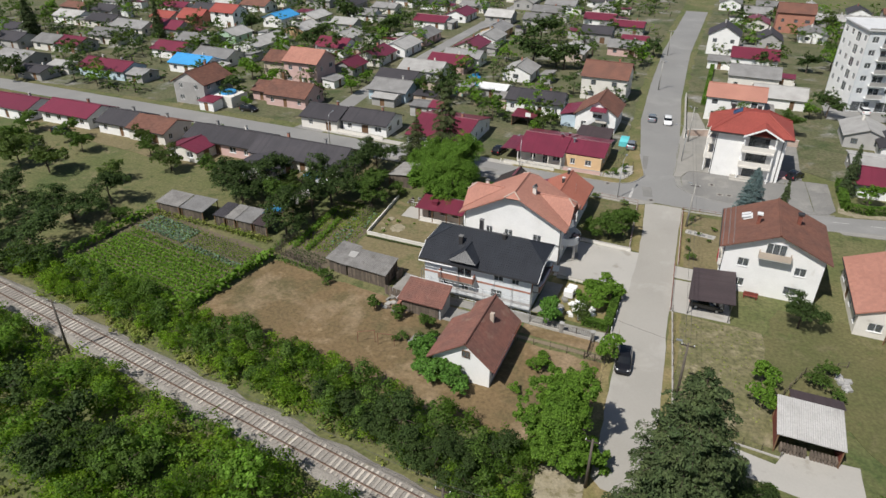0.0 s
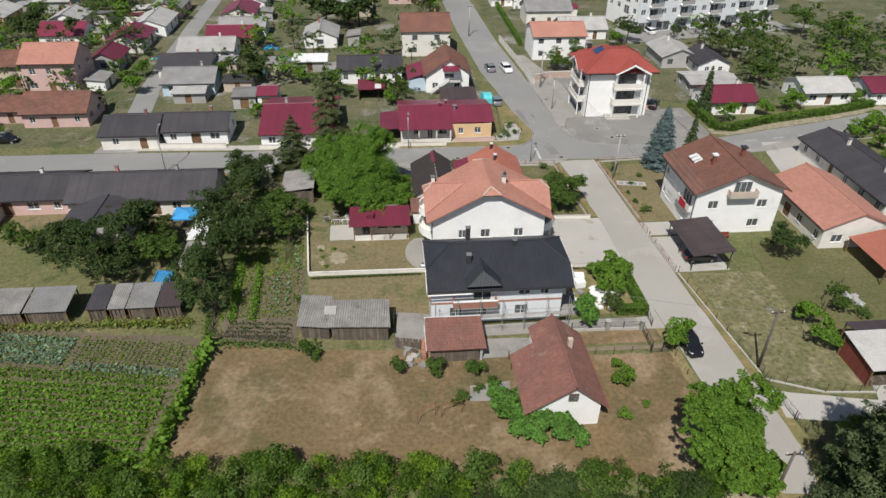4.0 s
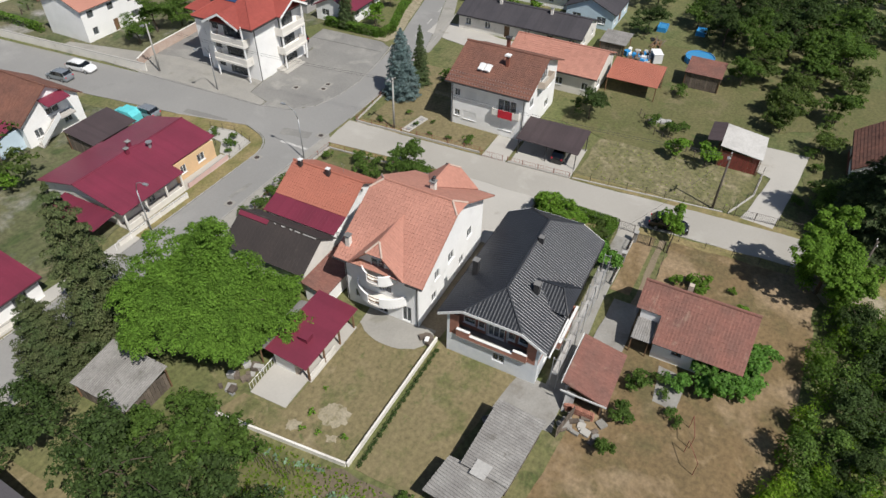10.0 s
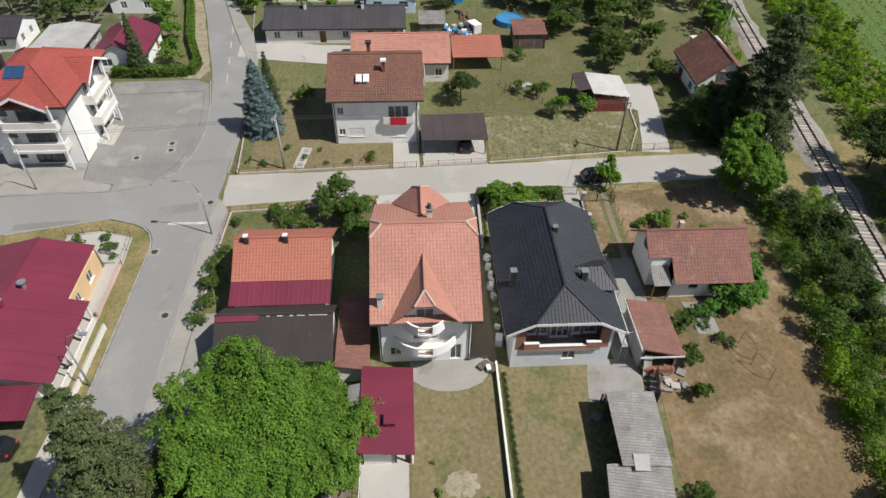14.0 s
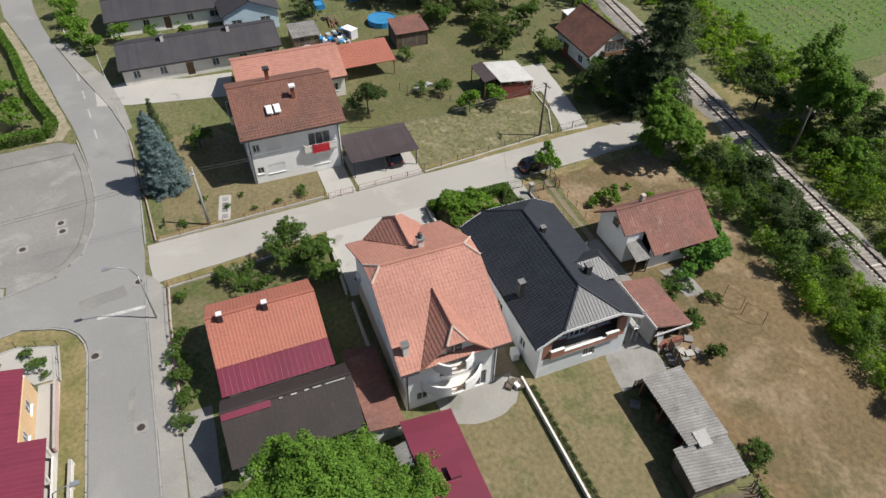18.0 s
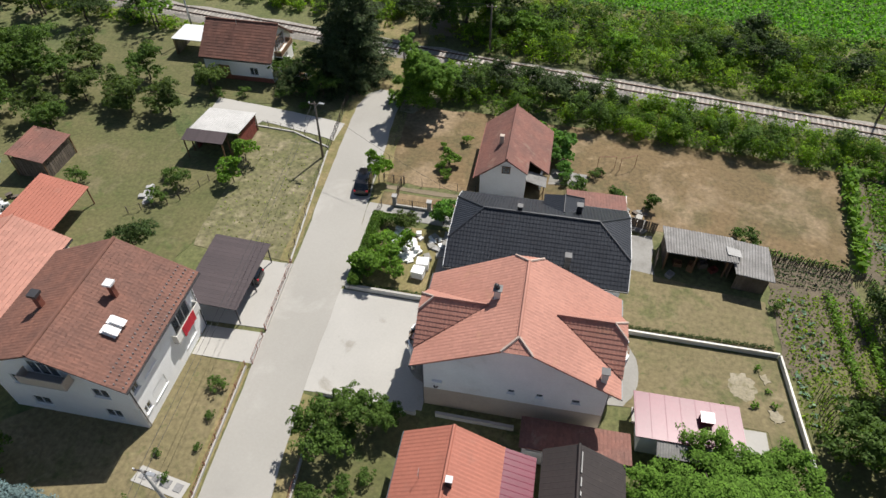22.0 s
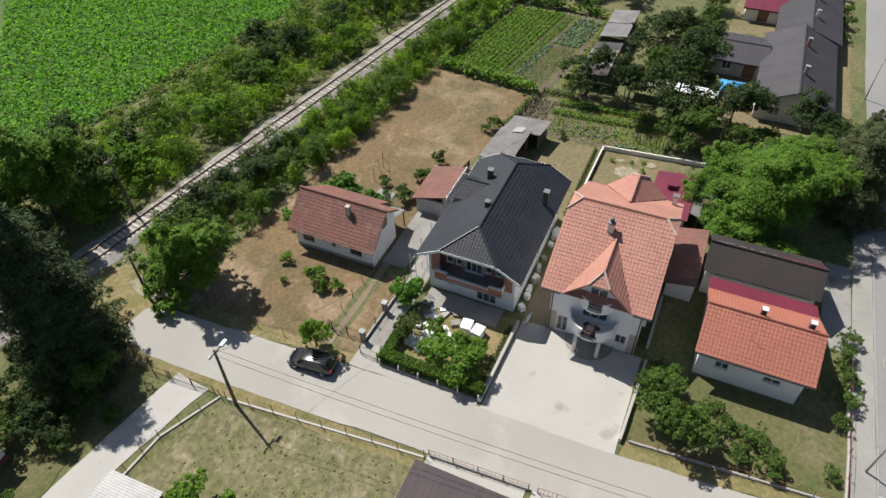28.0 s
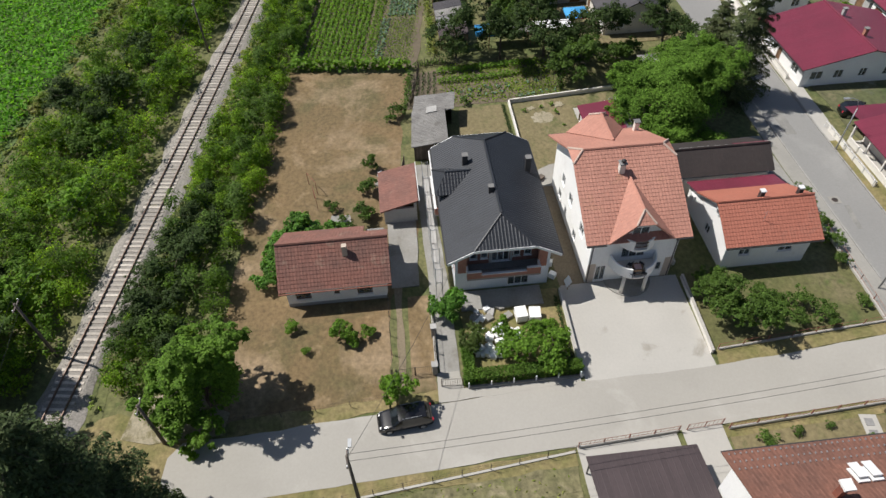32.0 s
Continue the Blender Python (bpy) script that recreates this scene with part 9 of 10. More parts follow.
fence("white rail fence along the pavement", [(-34.6, 111.3 + 1.4), (-24.2, 112.55)], 0.0 + 0.9, 2.0, "white", (0.85,), "white", 0.04)
fence("green wire fence beside the maroon-roofed house", [(-14.0, 115.4), (-12.9, 130.5)], 1.1, 2.2, "iron", (0.5, 1.05), "iron", 0.03, bar_r=0.008)
fence("sagging rail fence behind the plot", [(13.6, 61.5), (16.5, 67.5), (21, 70.5)], 1.0, 1.4, "old_wood", (0.4, 0.9), "old_wood", 0.05)
garden_wall("low pinkish wall beside the porch", [(-15.6, 114.0), (-22.6, 113.85)], 0.8, 0.18, "pink", "concrete")
fence("thin iron fence at the junction corner", [(-15.4, 113.8), (-11.2, 114.1), (-10.1, 117.6), (-10.7, 121.2)], 1.0, 1.8, "iron", (0.3, 0.95), "iron", 0.03, wall_h=0.15, bar_r=0.012)
for x, y, r in ((-13.1, 115.6, 0.9), (-11.6, 116.6, 0.7), (-12.0, 119.2, 0.8), (-14.4, 115.0, 0.5)):
    small_b.plant(x, y, r, r * 1.6, group="garden shrubs")
pf = thing("picket_fence", "old leaning wooden stake fence at the vegetable bed", "fence")
stake = Shape().tube([(0, 0, 0), (0, 0, 1.3)], 0.05, 5, 0.03).mesh("stake")
rngf = random.Random(4)
for i in range(46):
    p = lerp2((-44.8, 64.6), (-53.6, 66.4), i / 45)
    part("stake", stake, "old_wood", pf).matrix_basis = pose(p[0], p[1] + rngf.uniform(-0.1, 0.1), 0, rngf.uniform(-9, 9), rngf.uniform(-9, 9), 0)
for i in range(22):
    p = lerp2((-53.9, 66.4), (-54.4, 72.0), i / 21)
    part("stake", stake, "old_wood", pf).matrix_basis = pose(p[0], p[1], 0, rngf.uniform(-9, 9), rngf.uniform(-9, 9), 0)
bp = thing("bean_poles", "bean poles standing in the bed", "poles")
for i in range(22):
    part("pole", stake, "old_wood", bp).matrix_basis = pose(-46.9 - (i % 2) * 0.5, 80 + i * 0.2, 0, rngf.uniform(-8, 8), rngf.uniform(-8, 8), 0) @ Matrix.Diagonal((0.6, 0.6, 1.4, 1))
sb = thing("board_fence", "old board fence between the yards", "fence")
boards(sb, (-31.4, 62.6), (-34.2, 63.2), 0, 1.5, "old_wood", 0.22, "board", 3)
boards(sb, (-34.2, 66.6), (-34.0, 68.2), 0, 1.4, "old_wood", 0.22, "board", 3)


# ---- poles, lamps, wires ----
def power_pole(x, y, h, material, arms=1, lean=0.0, lamp=None, label="weathered power pole with insulators"):
    p = thing("power_pole", label, "pole", (x, y, 0))
    part("shaft", Shape().tube([(0, 0, 0), (lean, 0, h)], 0.16, 8, 0.1), material, p, smooth=True)
    for i in range(arms):
        z = h - 0.3 - 0.5 * i
        part("crossarm", Shape().box(-0.7 + lean, -0.05, z - 0.05, 0.7 + lean, 0.05, z + 0.05), "iron", p)
        for dx in (-0.6, 0, 0.6):
            part("insulator", Shape().tube([(dx + lean, 0, z + 0.05), (dx + lean, 0, z + 0.22)], 0.05, 6), "frame", p)
    if lamp:
        part("lamp_arm", Shape().tube([(lean, 0, h - 0.6), (lean + lamp[0] * 0.6, lamp[1] * 0.6, h - 0.1), (lean + lamp[0], lamp[1], h)], 0.035, 5), "zinc", p)
        part("lamp_head", Shape().box(lean + lamp[0] - 0.3, lamp[1] - 0.12, h - 0.06, lean + lamp[0] + 0.3, lamp[1] + 0.12, h + 0.06), "zinc", p)
    return p


power_pole(-2.9, 42.2, 6.1, "pole", 1, 0.0, None, "dark wooden power pole at the crossing")
power_pole(3.55, 57.4, 7.6, "pole", 1, -0.1, (-0.9, 0.2))
power_pole(1.0, 99.3, 7.4, "pole_concrete", 1, 0.1, (-0.8, 0.2), "pale grey concrete power pole")
power_pole(-2.1, 139.3, 7.6, "pole_concrete", 1, 0.0, (-0.8, 0), "pale grey concrete power pole")
power_pole(-43.2, 103.8, 8.0, "pole_concrete", 1, 0.0, (0, 0.9), "pale grey concrete power pole")
power_pole(-12.4, 31.2, 7.5, "pole", 1, 0.0, None, "dark wooden railway telegraph pole")
power_pole(30.8, 34.0, 8.5, "zinc", 1, 0.0, None, "tall grey steel railway pole")
power_pole(-62, 37.6, 7.5, "pole", 1, 0.0, None, "dark wooden railway telegraph pole")
power_pole(-110, 44.4, 7.5, "pole", 1, 0.0, None, "dark wooden railway telegraph pole")
power_pole(-14.6, 216, 7.6, "pole_concrete", 1, 0.0, (0.8, 0), "pale grey concrete power pole")
power_pole(-12.5, 176, 7.6, "pole_concrete", 1, 0.0, (0.8, 0), "pale grey concrete power pole")


def street_lamp(x, y, h, dx, dy):
    p = thing("street_lamp", "grey steel street lamp with a curved arm", "street lamp", (x, y, 0))
    part("shaft", Shape().tube([(0, 0, 0), (0, 0, h * 0.8)], 0.09, 8, 0.06), "zinc", p, smooth=True)
    part("arm", Shape().tube([(0, 0, h * 0.8), (dx * 0.2, dy * 0.2, h * 0.95), (dx * 0.6, dy * 0.6, h), (dx, dy, h)], 0.05, 6, 0.035), "zinc", p, smooth=True)
    part("lamp_head", Shape().box(dx - 0.16, dy - 0.3, h - 0.05, dx + 0.16, dy + 0.3, h + 0.08), "zinc", p)


street_lamp(-10.9, 105.6, 7.2, 0.2, 2.2)
street_lamp(-2.3, 127.6, 7.2, -2.2, 0.0)
street_lamp(-68.9, 106.2, 7.0, 0.0, 2.0)
street_lamp(-30.5, 111.9, 7.0, 0.0, -1.8)


def wires(label, a, b, n=2, gap=0.5, sag=0.6):
    w = thing("power_line", label, "cable")
    a, b = Vector(a), Vector(b)
    side = Vector((-(b - a).y, (b - a).x, 0)).normalized()
    for i in range(n):
        o = side * gap * (i - (n - 1) / 2)
        pts = [a.lerp(b, t / 12) + o - Vector((0, 0, sag * 4 * (t / 12) * (1 - t / 12))) for t in range(13)]
        part("wire", Shape().tube(pts, 0.016, 4), "gutter", w)


wires("power lines along the small street", (3.45, 57.4, 7.4), (1.1, 99.3, 7.2))
wires("power lines across the junction", (1.1, 99.3, 7.2), (-2.1, 139.3, 7.4))
wires("telegraph wires along the railway", (-12.4, 31.2, 7.4), (-62, 37.6, 7.4), 2, 0.9)
wires("telegraph wires along the railway", (-62, 37.6, 7.4), (-110, 44.4, 7.4), 2, 0.9)
wires("telegraph wires along the railway", (30.8, 34.0, 8.2), (-12.4, 31.2, 7.4), 2, 0.9)
wires("power line across the street", (3.45, 57.4, 7.3), (-15.2, 66.9, 4.8), 1)


# ---- cars ----
def car(x, y, turn, paint, label, length=4.4, width=1.78, high=1.55):
    """A car along its own x axis, the front towards +x: one lofted body, its windows, and the loose parts."""
    c = thing("car", label, "car", (x, y, 0), turn)
    L, W = length / 2, width / 2
    # stations along the car: place, half width, belt height, roof height
    line = [(-1.0, 0.78, 0.62, 0.66), (-0.97, 0.9, 0.86, 0.95), (-0.9, 0.95, 0.95, 1.1), (-0.76, 0.98, 0.97, 0.95 * high), (-0.5, 1.0, 0.97, high), (-0.2, 1.0, 0.96, high), (0.05, 1.0, 0.95, 0.985 * high), (0.24, 1.0, 0.95, 0.93 * high), (0.5, 0.99, 0.96, 0.99), (0.74, 0.97, 0.86, 0.9), (0.9, 0.92, 0.72, 0.76), (0.98, 0.82, 0.56, 0.6), (1.0, 0.74, 0.42, 0.46)]
    verts, rows = [], []
    for k, wide, belt, roof in line:
        hw = W * wide
        tw = hw * (0.8 if roof - belt > 0.2 else 0.9)
        half = [(hw * 0.9, 0.22), (hw, 0.4), (hw, belt * 0.75), (hw * 0.97, belt), (tw, roof - 0.06 * (roof - belt)), (tw * 0.8, roof)]
        rows.append(len(verts))
        verts += [(k * L, y_, z_) for y_, z_ in half] + [(k * L, -y_, z_) for y_, z_ in half[::-1]]
    n = 12
    skin, glass = Shape(), Shape()
    skin.v, glass.v = list(verts), list(verts)
    for i in range(len(line) - 1):
        cabin = 2 <= i <= 7
        for j in range(n - 1):
            f = (rows[i] + j, rows[i + 1] + j, rows[i + 1] + j + 1, rows[i] + j + 1)
            pane = cabin and (j in (3, 7) and 3 <= i <= 7 or i in (2, 7) and j in (3, 4, 5, 6, 7))
            (glass if pane else skin).f.append(f)
        skin.f.append((rows[i], rows[i] + n - 1, rows[i + 1] + n - 1, rows[i + 1]))
    skin.f += [tuple(range(n)), tuple(rows[-1] + j for j in range(n - 1, -1, -1))]

    def cleaned(shape, name):
        me = shape.mesh(name, True)
        bm = bmesh.new()
        bm.from_mesh(me)
        bmesh.ops.delete(bm, geom=[v for v in bm.verts if not v.link_faces], context="VERTS")
        bm.to_mesh(me)
        bm.free()
        return me

    body = part("body", cleaned(skin, "body"), paint, c)
    part("glazing", cleaned(glass, "glazing"), "car_glass", body, "tinted glass")
    for s in (-1, 1):
        part("mirror", Shape().box(L * 0.42, s * W - 0.02 * s, 0.98, L * 0.42 + 0.16, s * (W + 0.18), 1.12), paint, body)
        part("headlight", Shape().extrude([(L * 0.86, s * W * 0.6, 0.74), (L * 0.94, s * W * 0.5, 0.68), (L * 0.9, s * W * 0.86, 0.68), (L * 0.76, s * W * 0.93, 0.8)], (0.02, 0, 0.05)), "frame", body)
        part("tail_light", Shape().box(-L - 0.005, s * (W - 0.34), 0.74, -L + 0.12, s * (W - 0.13), 0.94), "red_cloth", body)
        part("roof_rail", Shape().tube([(-L * 0.6, s * W * 0.7, high + 0.03), (L * 0.1, s * W * 0.7, high + 0.01)], 0.018, 5), "zinc", body)
        for wx in (-L * 0.6, L * 0.62):
            w = part("wheel", Shape().tube([(wx, s * (W - 0.2), 0.32), (wx, s * (W + 0.015), 0.32)], 0.32, 16), "black", c)
            part("rim", Shape().tube([(wx, s * (W - 0.1), 0.32), (wx, s * (W + 0.025), 0.32)], 0.2, 10), "zinc", w)
    return c


car(-2.6, 61.15, -85, "car_black", "black people carrier parked beside a young tree", 4.4, 1.8, 1.6)
car(-7.4, 150.0, -82, "car_white", "white estate car on the street", 4.6, 1.85, 1.5)
car(-10.9, 150.6, 95, "car_silver", "silver car parked at the kerb", 4.2)
car(-12.6, 131.2, 93, "car_silver", "silver car parked beside a garden fence", 4.2)
car(17.8, 127.6, 60, "car_black", "dark car parked beside the corner house", 4.3)
car(-36.4, 117.6, 80, "car_black", "dark car parked in a yard", 4.2)
car(-98.4, 118.6, 5, "car_black", "dark blue car parked by the street", 4.2)
car(5.4, 76.8, 0, "car_black", "dark car under the carport", 4.2)
car(-125, 90, 10, "car_black", "dark car parked on the grass", 4.2)
for i in range(4):
    car(34.5 + i * 7.6, 176.6 + i * 1.9, 100, "car_white" if i % 2 == 0 else "car_black", "car parked before the flats", 4.3)
tc = thing("car_cover", "turquoise car cover over a parked car", "cover", (-14.3, 133.0, 0), 92)
part("cover", Shape().extrude([(-2.1, 0.85, 0.05), (-2.0, 0.8, 1.0), (-1.2, 0.7, 1.45), (0.6, 0.7, 1.45), (1.2, 0.75, 0.95), (2.1, 0.85, 0.75), (2.1, 0.85, 0.05)], (0, -1.7, 0)), "turquoise", tc)


# ---- garden clutter ----
def lumpy(name, label, category, x, y, sx, sy, h, material, seed, n=9):
    """A heap of separate blocks."""
    t = thing(name, label, category, (x, y, 0))
    rng = random.Random(seed)
    for i in range(n):
        w, d, k = rng.uniform(0.3, 0.8), rng.uniform(0.3, 0.9), rng.uniform(0.15, h)
        ob = part("piece", Shape().box(-w / 2, -d / 2, 0, w / 2, d / 2, k), material if isinstance(material, str) else rng.choice(material), t)
        ob.matrix_basis = pose(rng.uniform(-sx, sx), rng.uniform(-sy, sy), 0.005 * i, 0, 0, rng.uniform(0, 90))
    return t


for x, y, a in ((-11.6, 72.2, 4), (-11.4, 73.4, -6)):
    t = thing("foam_pallet", "white wrapped stack of insulation boards", "pallet", (x, y, 0), a)
    for k in range(5):
        part("board", Shape().box(-0.6, -0.5, 0.14 + k * 0.17, 0.6, 0.5, 0.305 + k * 0.17), "white", t)
    part("pallet", Shape().box(-0.6, -0.5, 0, 0.6, 0.5, 0.13), "beam", t)
lumpy("foam_heap", "heap of white foam boards in the front garden", "building material", -9.3, 69.0, 1.5, 1.3, 0.75, "white", 5, 22)
lumpy("foam_heap", "white foam boards and film beside the slab", "building material", -9.8, 71.4, 1.0, 0.6, 0.3, "white", 6, 8)
lumpy("rubble_heap", "bags and rubble before the building site", "rubble", -12.2, 69.6, 0.9, 1.8, 0.35, ("white", "grey_concrete", "light_sheet"), 7, 14)
part_slab = single("concrete_slab", Shape().box(-15.1, 67.0, 0, -12.9, 74.6, 0.14), "grey_concrete", "grey concrete terrace slab before the house", "terrace", "structure")
lumpy("rubble_heap", "broken concrete and stones by the shed", "rubble", -32.2, 61.6, 1.0, 1.6, 0.25, ("grey_concrete", "concrete", "old_wood"), 8, 18)
lumpy("scrap_heap", "heap of scrap timber and junk behind the house", "scrap", 38.8, 75.0, 2.6, 1.6, 0.9, ("old_wood", "white_sheet", "light_sheet", "beam", "blue_plastic"), 9, 26)
lumpy("scrap_heap", "junk beside the old shed", "scrap", 35.2, 72.0, 1.5, 1.6, 0.8, ("white_sheet", "old_wood", "grey_concrete"), 10, 12)
lumpy("scrap_heap", "clutter behind the summer kitchen", "scrap", -41.6, 90.0, 1.6, 1.0, 0.6, ("old_wood", "light_sheet", "zinc"), 11, 14)
lumpy("scrap_heap", "boards and junk beside the passage wall", "scrap", -29.8, 77.4, 0.5, 0.5, 0.5, ("old_wood", "white", "grey_concrete"), 12, 7)
lumpy("scrap_heap", "stored boards along the passage", "building material", -22.0, 76.0, 6.2, 0.12, 0.9, ("white", "light_sheet", "white"), 13, 12)
lumpy("stone_heap", "pale stones at the garden fence", "stones", 20.4, 67.2, 0.5, 1.6, 0.4, "light_sheet", 14, 12)
lumpy("clutter", "clutter in the yard of the neighbour's house", "clutter", 11.6, 41.2, 1.2, 1.2, 0.6, ("white", "grey_wall", "beam"), 15, 12)


def pool(x, y, r, h, label, rim="blue_plastic"):
    p = thing("pool", label, "pool", (x, y, 0))
    part("wall", Shape().arc(0, 0, r - 0.08, r, 0, 360, 0, h, 24), rim, p)
    part("water_surface", Shape().tube([(0, 0, 0.01), (0, 0, h - 0.12)], r - 0.085, 24), "water", p)


pool(42.2, 66.4, 2.3, 0.95, "round blue garden pool")
pool(-106.4, 121.6, 1.9, 0.5, "round pool on the terrace roof")
t = thing("terrace_block", "garage with a pool terrace on its roof", "garage", (-106.4, 121.6, 0))
t.location.z = 0
part("block", Shape().box(-3.2, -3, 0, 3.2, 3, 2.6), "offwhite", t)
scene.objects["pool.001"].location.z = 2.6
for x, y, w, d in ((52.0, 74.6, 2.4, 1.6), (53.4, 68.2, 2.2, 1.6), (-61.6, 76.6, 2.0, 3.0)):
    b = thing("frame_pool", "rectangular blue garden pool", "pool", (x, y, 0))
    part("wall", Shape().box(-w / 2, -d / 2, 0, w / 2, -d / 2 + 0.1, 0.8).box(-w / 2, d / 2 - 0.1, 0, w / 2, d / 2, 0.8).box(-w / 2, -d / 2 + 0.101, 0, -w / 2 + 0.1, d / 2 - 0.101, 0.8).box(w / 2 - 0.1, -d / 2 + 0.101, 0, w / 2, d / 2 - 0.101, 0.8), "blue_plastic", b)
    part("water_surface", Shape().box(-w / 2 + 0.102, -d / 2 + 0.102, 0.01, w / 2 - 0.102, d / 2 - 0.102, 0.66), "water", b)
for x, y in ((-58, 151.5), (-57, 160), (-60.6, 168.5), (-84.5, 161.5)):
    lumpy("garden_toys", "blue plastic covers and toys in a garden", "toys", x, y, 1.6, 1.2, 0.8, ("blue_plastic", "turquoise"), int(-x), 6)
pa = thing("parasol", "square blue garden parasol with pale marks", "parasol", (-61.6, 89.4, 0))
part("pole", Shape().tube([(0, 0, 0), (0, 0, 2.7)], 0.04, 6), "frame", pa)
for a in range(4):
    c0, c1 = [(1.6 * math.sqrt(2) * math.cos(radians(45 + 90 * k)), 1.6 * math.sqrt(2) * math.sin(radians(45 + 90 * k)), 2.15) for k in (a, a + 1)]
    part("canopy", Shape().extrude([c0, c1, (0, 0, 2.7)], (0, 0, 0.02)), "blue_sheet", pa)
    part("valance", Shape().extrude([c0, c1, (c1[0], c1[1], 1.98), (c0[0], c0[1], 1.98)], (c0[0] * -0.01, c0[1] * -0.01, 0)), "red_cloth" if a % 2 else "blue_sheet", pa)
for i, (x, y) in enumerate(((-60.0, 87.2), (-61.0, 87.0))):
    s = thing("garden_chair", "white plastic garden chair", "chair", (x, y, 0), 40 * i, "garden chairs")
    part("seat", Shape().box(-0.25, -0.25, 0.4, 0.25, 0.25, 0.44), "white", s)
    part("backrest", Shape().box(-0.25, 0.21, 0.441, 0.25, 0.25, 0.9), "white", s)
    for lx in (-0.22, 0.22):
        for ly in (-0.22, 0.22):
            part("leg", Shape().box(lx - 0.02, ly - 0.02, 0, lx + 0.02, ly + 0.02, 0.4), "white", s)
# swing frames on the dry lawn
for x, y, a in ((-29.0, 53.4, 12), (-31.4, 53.0, 30)):
    s = thing("goal_frame", "thin rusty metal frame standing on the dry lawn", "frame", (x, y, 0), a)
    part("upright", Shape().tube([(-1.0, 0, 0), (-1.0, 0, 1.7)], 0.03, 5), "rust", s)
    part("upright", Shape().tube([(1.0, 0, 0), (1.0, 0, 1.7)], 0.03, 5), "rust", s)
    part("crossbar", Shape().tube([(-1.0, 0, 1.7), (1.0, 0, 1.7)], 0.03, 5), "rust", s)
# stepping slabs in the front lawn, manhole covers, bench, table on the balcony
patch("slab_bed", [(1.0, 97.0), (5.3, 96.3), (5.6, 97.6), (1.2, 98.3)], "concrete", 0.03, "pale concrete strip set with dark slabs", "path", 0.02, 52)
for i in range(4):
    single("paving_slab", Shape().box(-0.32, -0.32, 0.0, 0.32, 0.32, 0.13), "grey_sheet", "dark square slab set in the concrete strip", "slab", "", "dark slabs", (1.75 + i * 1.0, 97.48 - i * 0.155, 0), -9)
patch("worn_apron", [(-0.6, 111.5), (1.5, 110.8), (0.9, 109.9), (-0.8, 109.7), (-2.2, 110.4), (-2.5, 111.6), (-1.6, 112.6)], "worn_walk", 0.01, "pale worn patch in the asphalt at the corner", "street", 0.1, 53, 0.5)
for x, y in ((3.8, 117.9), (5.4, 114.1), (6.9, 114.3), (-5.4, 106.9), (-13.6, 111.0), (-22.6, 107.6)):
    m = thing("manhole", "round manhole cover in a pale square of concrete", "manhole cover", (x, y, 0.03))
    part("surround", Shape().box(-0.55, -0.55, 0, 0.55, 0.55, 0.075), "worn_walk", m)
    part("cover", Shape().tube([(0, 0, 0.05), (0, 0, 0.085)], 0.33, 16), "iron", m)
single("stop_line", Shape().box(-9.2, 106.4, 0.06, -8.8, 110.8, 0.078), "paint", "worn white stop line on the asphalt", "road marking", "structure")
for i in range(7):
    single("lane_mark", Shape().box(-0.07, -1.2, 0.06, 0.07, 1.2, 0.078), "paint", "worn white lane mark", "road marking", "structure", "", (24 + i * 5.5, 110.6 + i * 0.74, 0), -82)
bench = thing("bench", "red-brown garden bench against the house", "bench", (10.6, 81.4, 0))
part("seat", Shape().box(-0.9, -0.2, 0.4, 0.9, 0.2, 0.46), "red_wood", bench)
part("backrest", Shape().box(-0.9, 0.16, 0.461, 0.9, 0.2, 0.9), "red_wood", bench)
for x in (-0.75, 0.75):
    part("leg", Shape().box(x - 0.05, -0.18, 0, x + 0.05, 0.18, 0.4), "red_wood", bench)
tb = thing("balcony_table", "dark table with a pink cloth on the round balcony", "table", (-13.4, 82.9, 2.751))
part("tabletop", Shape().tube([(0, 0, 0.7), (0, 0, 0.74)], 0.5, 14), "beam", tb)
part("leg", Shape().tube([(0, 0, 0), (0, 0, 0.7)], 0.06, 6), "beam", tb)
part("tablecloth", Shape().box(-0.3, -0.3, 0.741, 0.3, 0.3, 0.76), "pink", tb)
for a in range(4):
    ch = thing("balcony_chair", "dark chair on the round balcony", "chair", (-13.4 + 0.75 * math.cos(a * 1.57 + 0.7), 82.9 + 0.75 * math.sin(a * 1.57 + 0.7), 2.751), a * 90 - 50, "balcony chairs")
    part("seat", Shape().box(-0.2, -0.2, 0.42, 0.2, 0.2, 0.46), "gutter", ch)
    part("backrest", Shape().box(-0.2, -0.2, 0.461, 0.2, -0.16, 0.9), "gutter", ch)
    for lx in (-0.17, 0.17):
        for ly in (-0.17, 0.17):
            part("leg", Shape().box(lx - 0.02, ly - 0.02, 0, lx + 0.02, ly + 0.02, 0.42), "gutter", ch)
hoop = thing("basketball_hoop", "basketball hoop with a white backboard", "basketball hoop", (-35.4, 133.6, 0))
part("post", Shape().tube([(0, 0, 0), (0, 0, 3.0)], 0.06, 6), "iron", hoop)
part("backboard", Shape().box(-0.6, -0.12, 2.7, 0.6, -0.07, 3.6), "white", hoop)
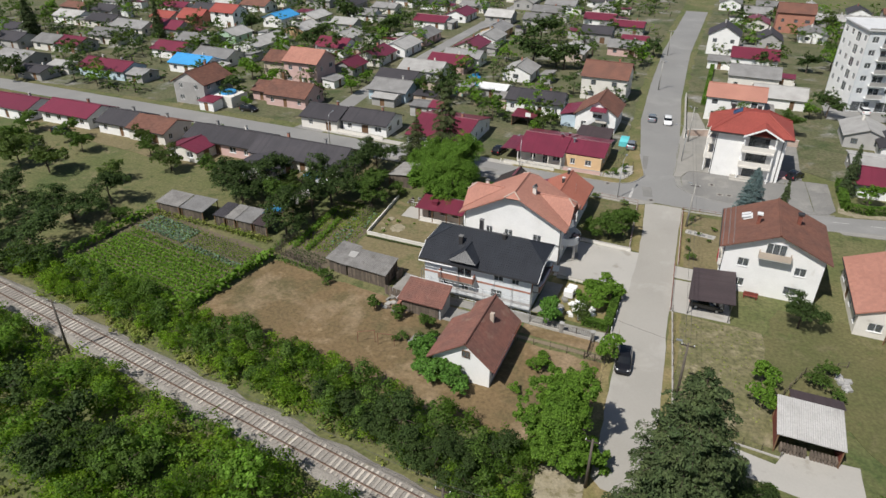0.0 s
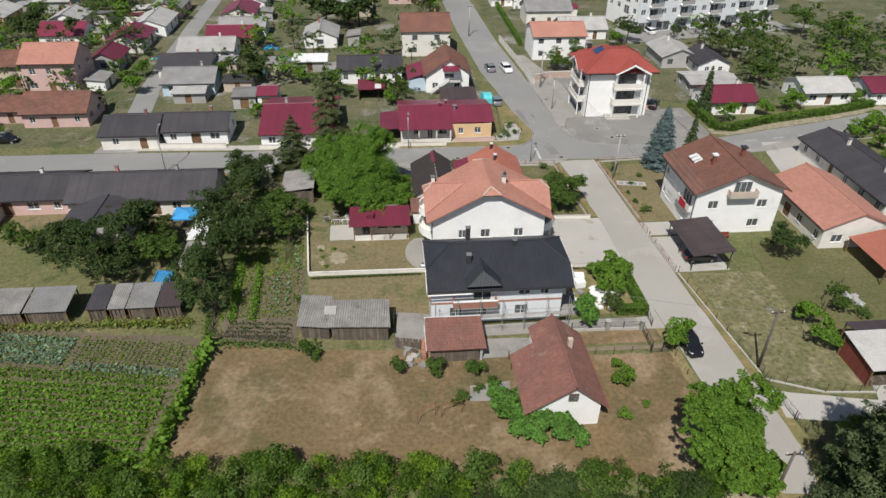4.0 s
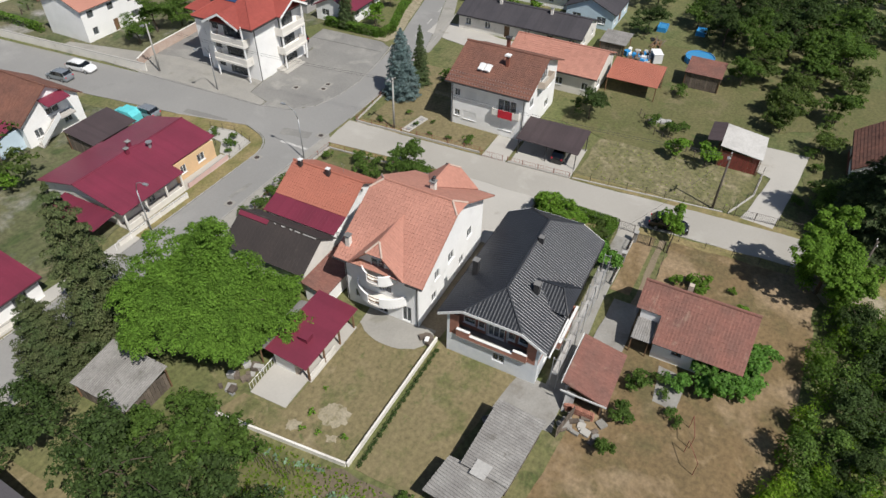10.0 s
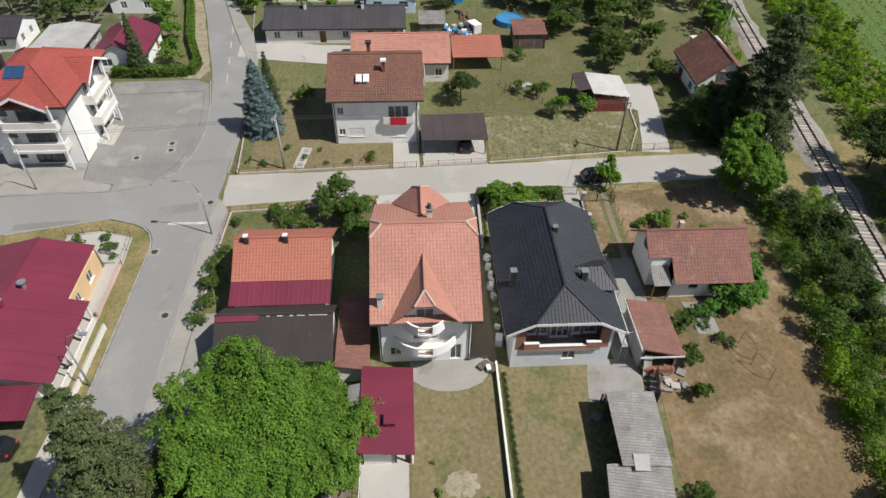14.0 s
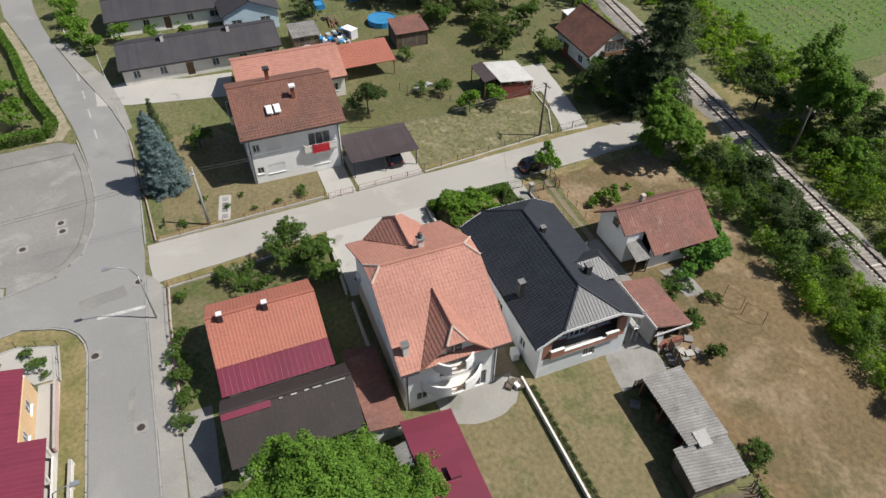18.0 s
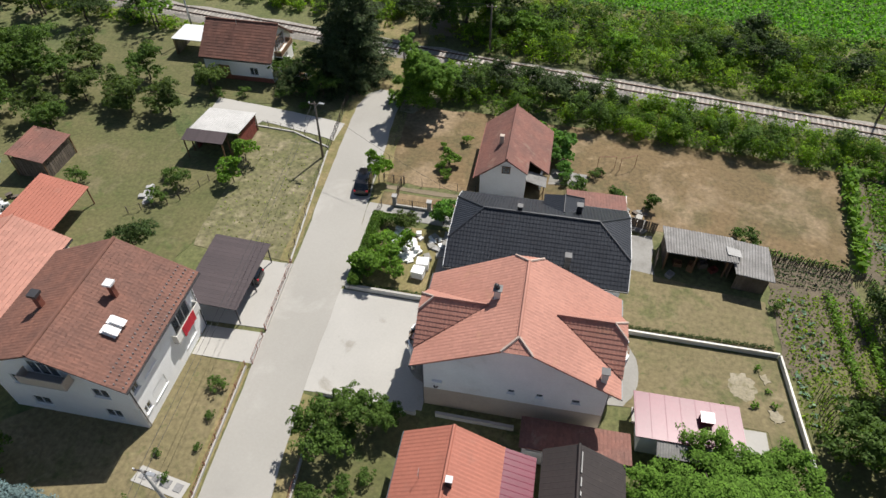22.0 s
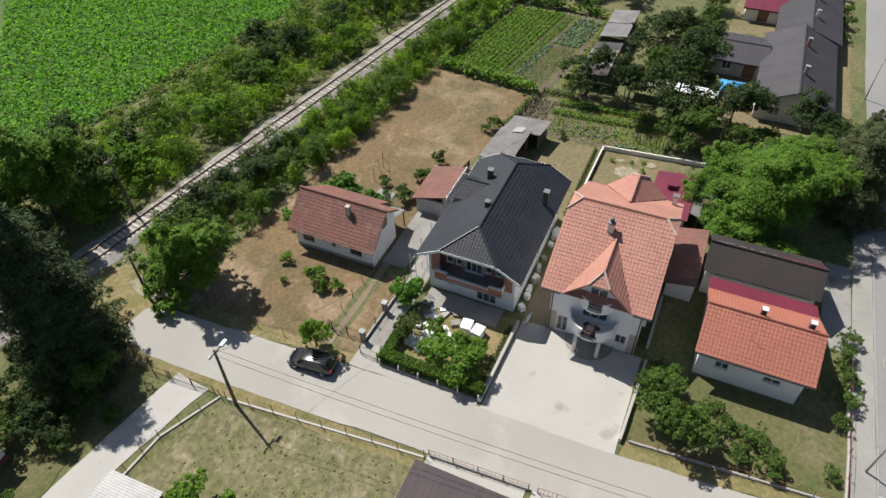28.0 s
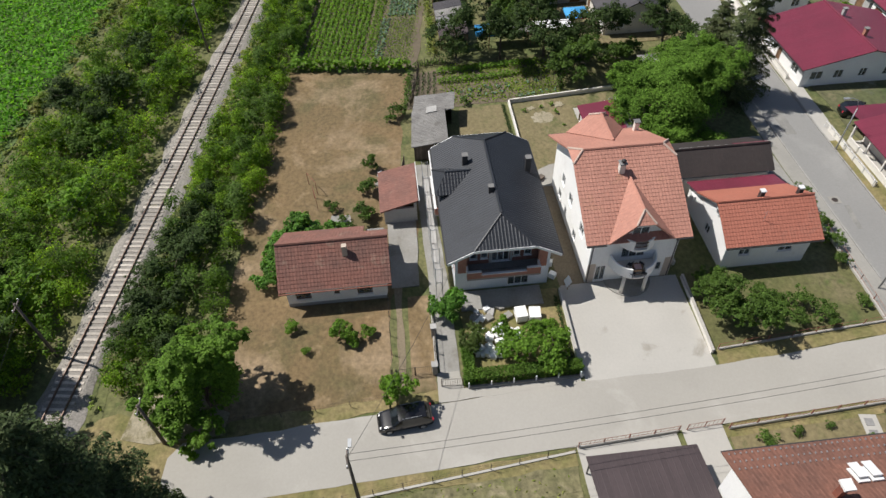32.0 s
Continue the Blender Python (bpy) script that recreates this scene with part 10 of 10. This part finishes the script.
dish = thing("foam_offcut", "white insulation scrap leaning on the passage wall", "building material", (-14.6, 76.9, 0))
part("sheet", Shape().extrude([(-0.4, 0, 0.5), (0.5, 0.1, 0.5), (0.4, 0.5, 1.2), (-0.4, 0.4, 1.2)], (0, 0, 0.05)), "white", dish)
for p_ in ((-0.3, 0.1), (0.35, 0.2), (0.0, 0.45)):
    part("prop", Shape().box(p_[0] - 0.03, p_[1] - 0.03, 0, p_[0] + 0.03, p_[1] + 0.03, 0.62 if p_[1] < 0.3 else 1.1), "beam", dish)


# ---- the cluttered yard behind the orange-roofed house ----
rng9 = random.Random(91)
for i in range(9):
    a = rng9.uniform(-25, 25)
    plank = single("plank", Shape().box(-1.6, -0.1, 0, 1.6, 0.1, 0.05), rng9.choice(("old_wood", "beam")), "old plank lying in the cluttered yard", "plank", "", "loose planks", (45.2 + rng9.uniform(-1, 1), 73.8 + rng9.uniform(-0.8, 0.8), 0.05 + 0.055 * i), a)
lumpy("scrap_heap", "white and grey junk piled in the yard", "scrap", 39.6, 76.0, 1.8, 1.5, 0.9, ("white_sheet", "white", "light_sheet", "old_wood", "blue_plastic"), 93, 16)
lumpy("scrap_heap", "pale boards and plaster piled in the yard", "scrap", 37.0, 81.0, 1.6, 1.8, 0.5, ("white", "concrete", "grey_concrete"), 94, 14)
cb = thing("storage_box", "white storage cabinet with a dark open side", "cabinet", (39.1, 72.7, 0), 28)
part("body", Shape().box(-1.1, -0.7, 0.05, 1.1, 0.7, 1.5), "white_sheet", cb)
part("lid", Shape().box(-1.15, -0.75, 1.501, 1.15, 0.75, 1.56), "white", cb)
# near-black panel on the closed box, coloured as the shade inside the open side
part("door", Shape().box(-0.7, 0.701, 0.2, 0.7, 0.73, 1.3), "gutter", cb)
for x, y in ((46.6, 75.0), (46.9, 74.3), (47.2, 75.2)):
    ty = thing("tyre", "worn black tyre lying in the yard", "tyre", (x, y, 0), 0, "old tyres")
    part("tread", Shape().arc(0, 0, 0.18, 0.33, 0, 360, 0.02, 0.2, 14), "black", ty)
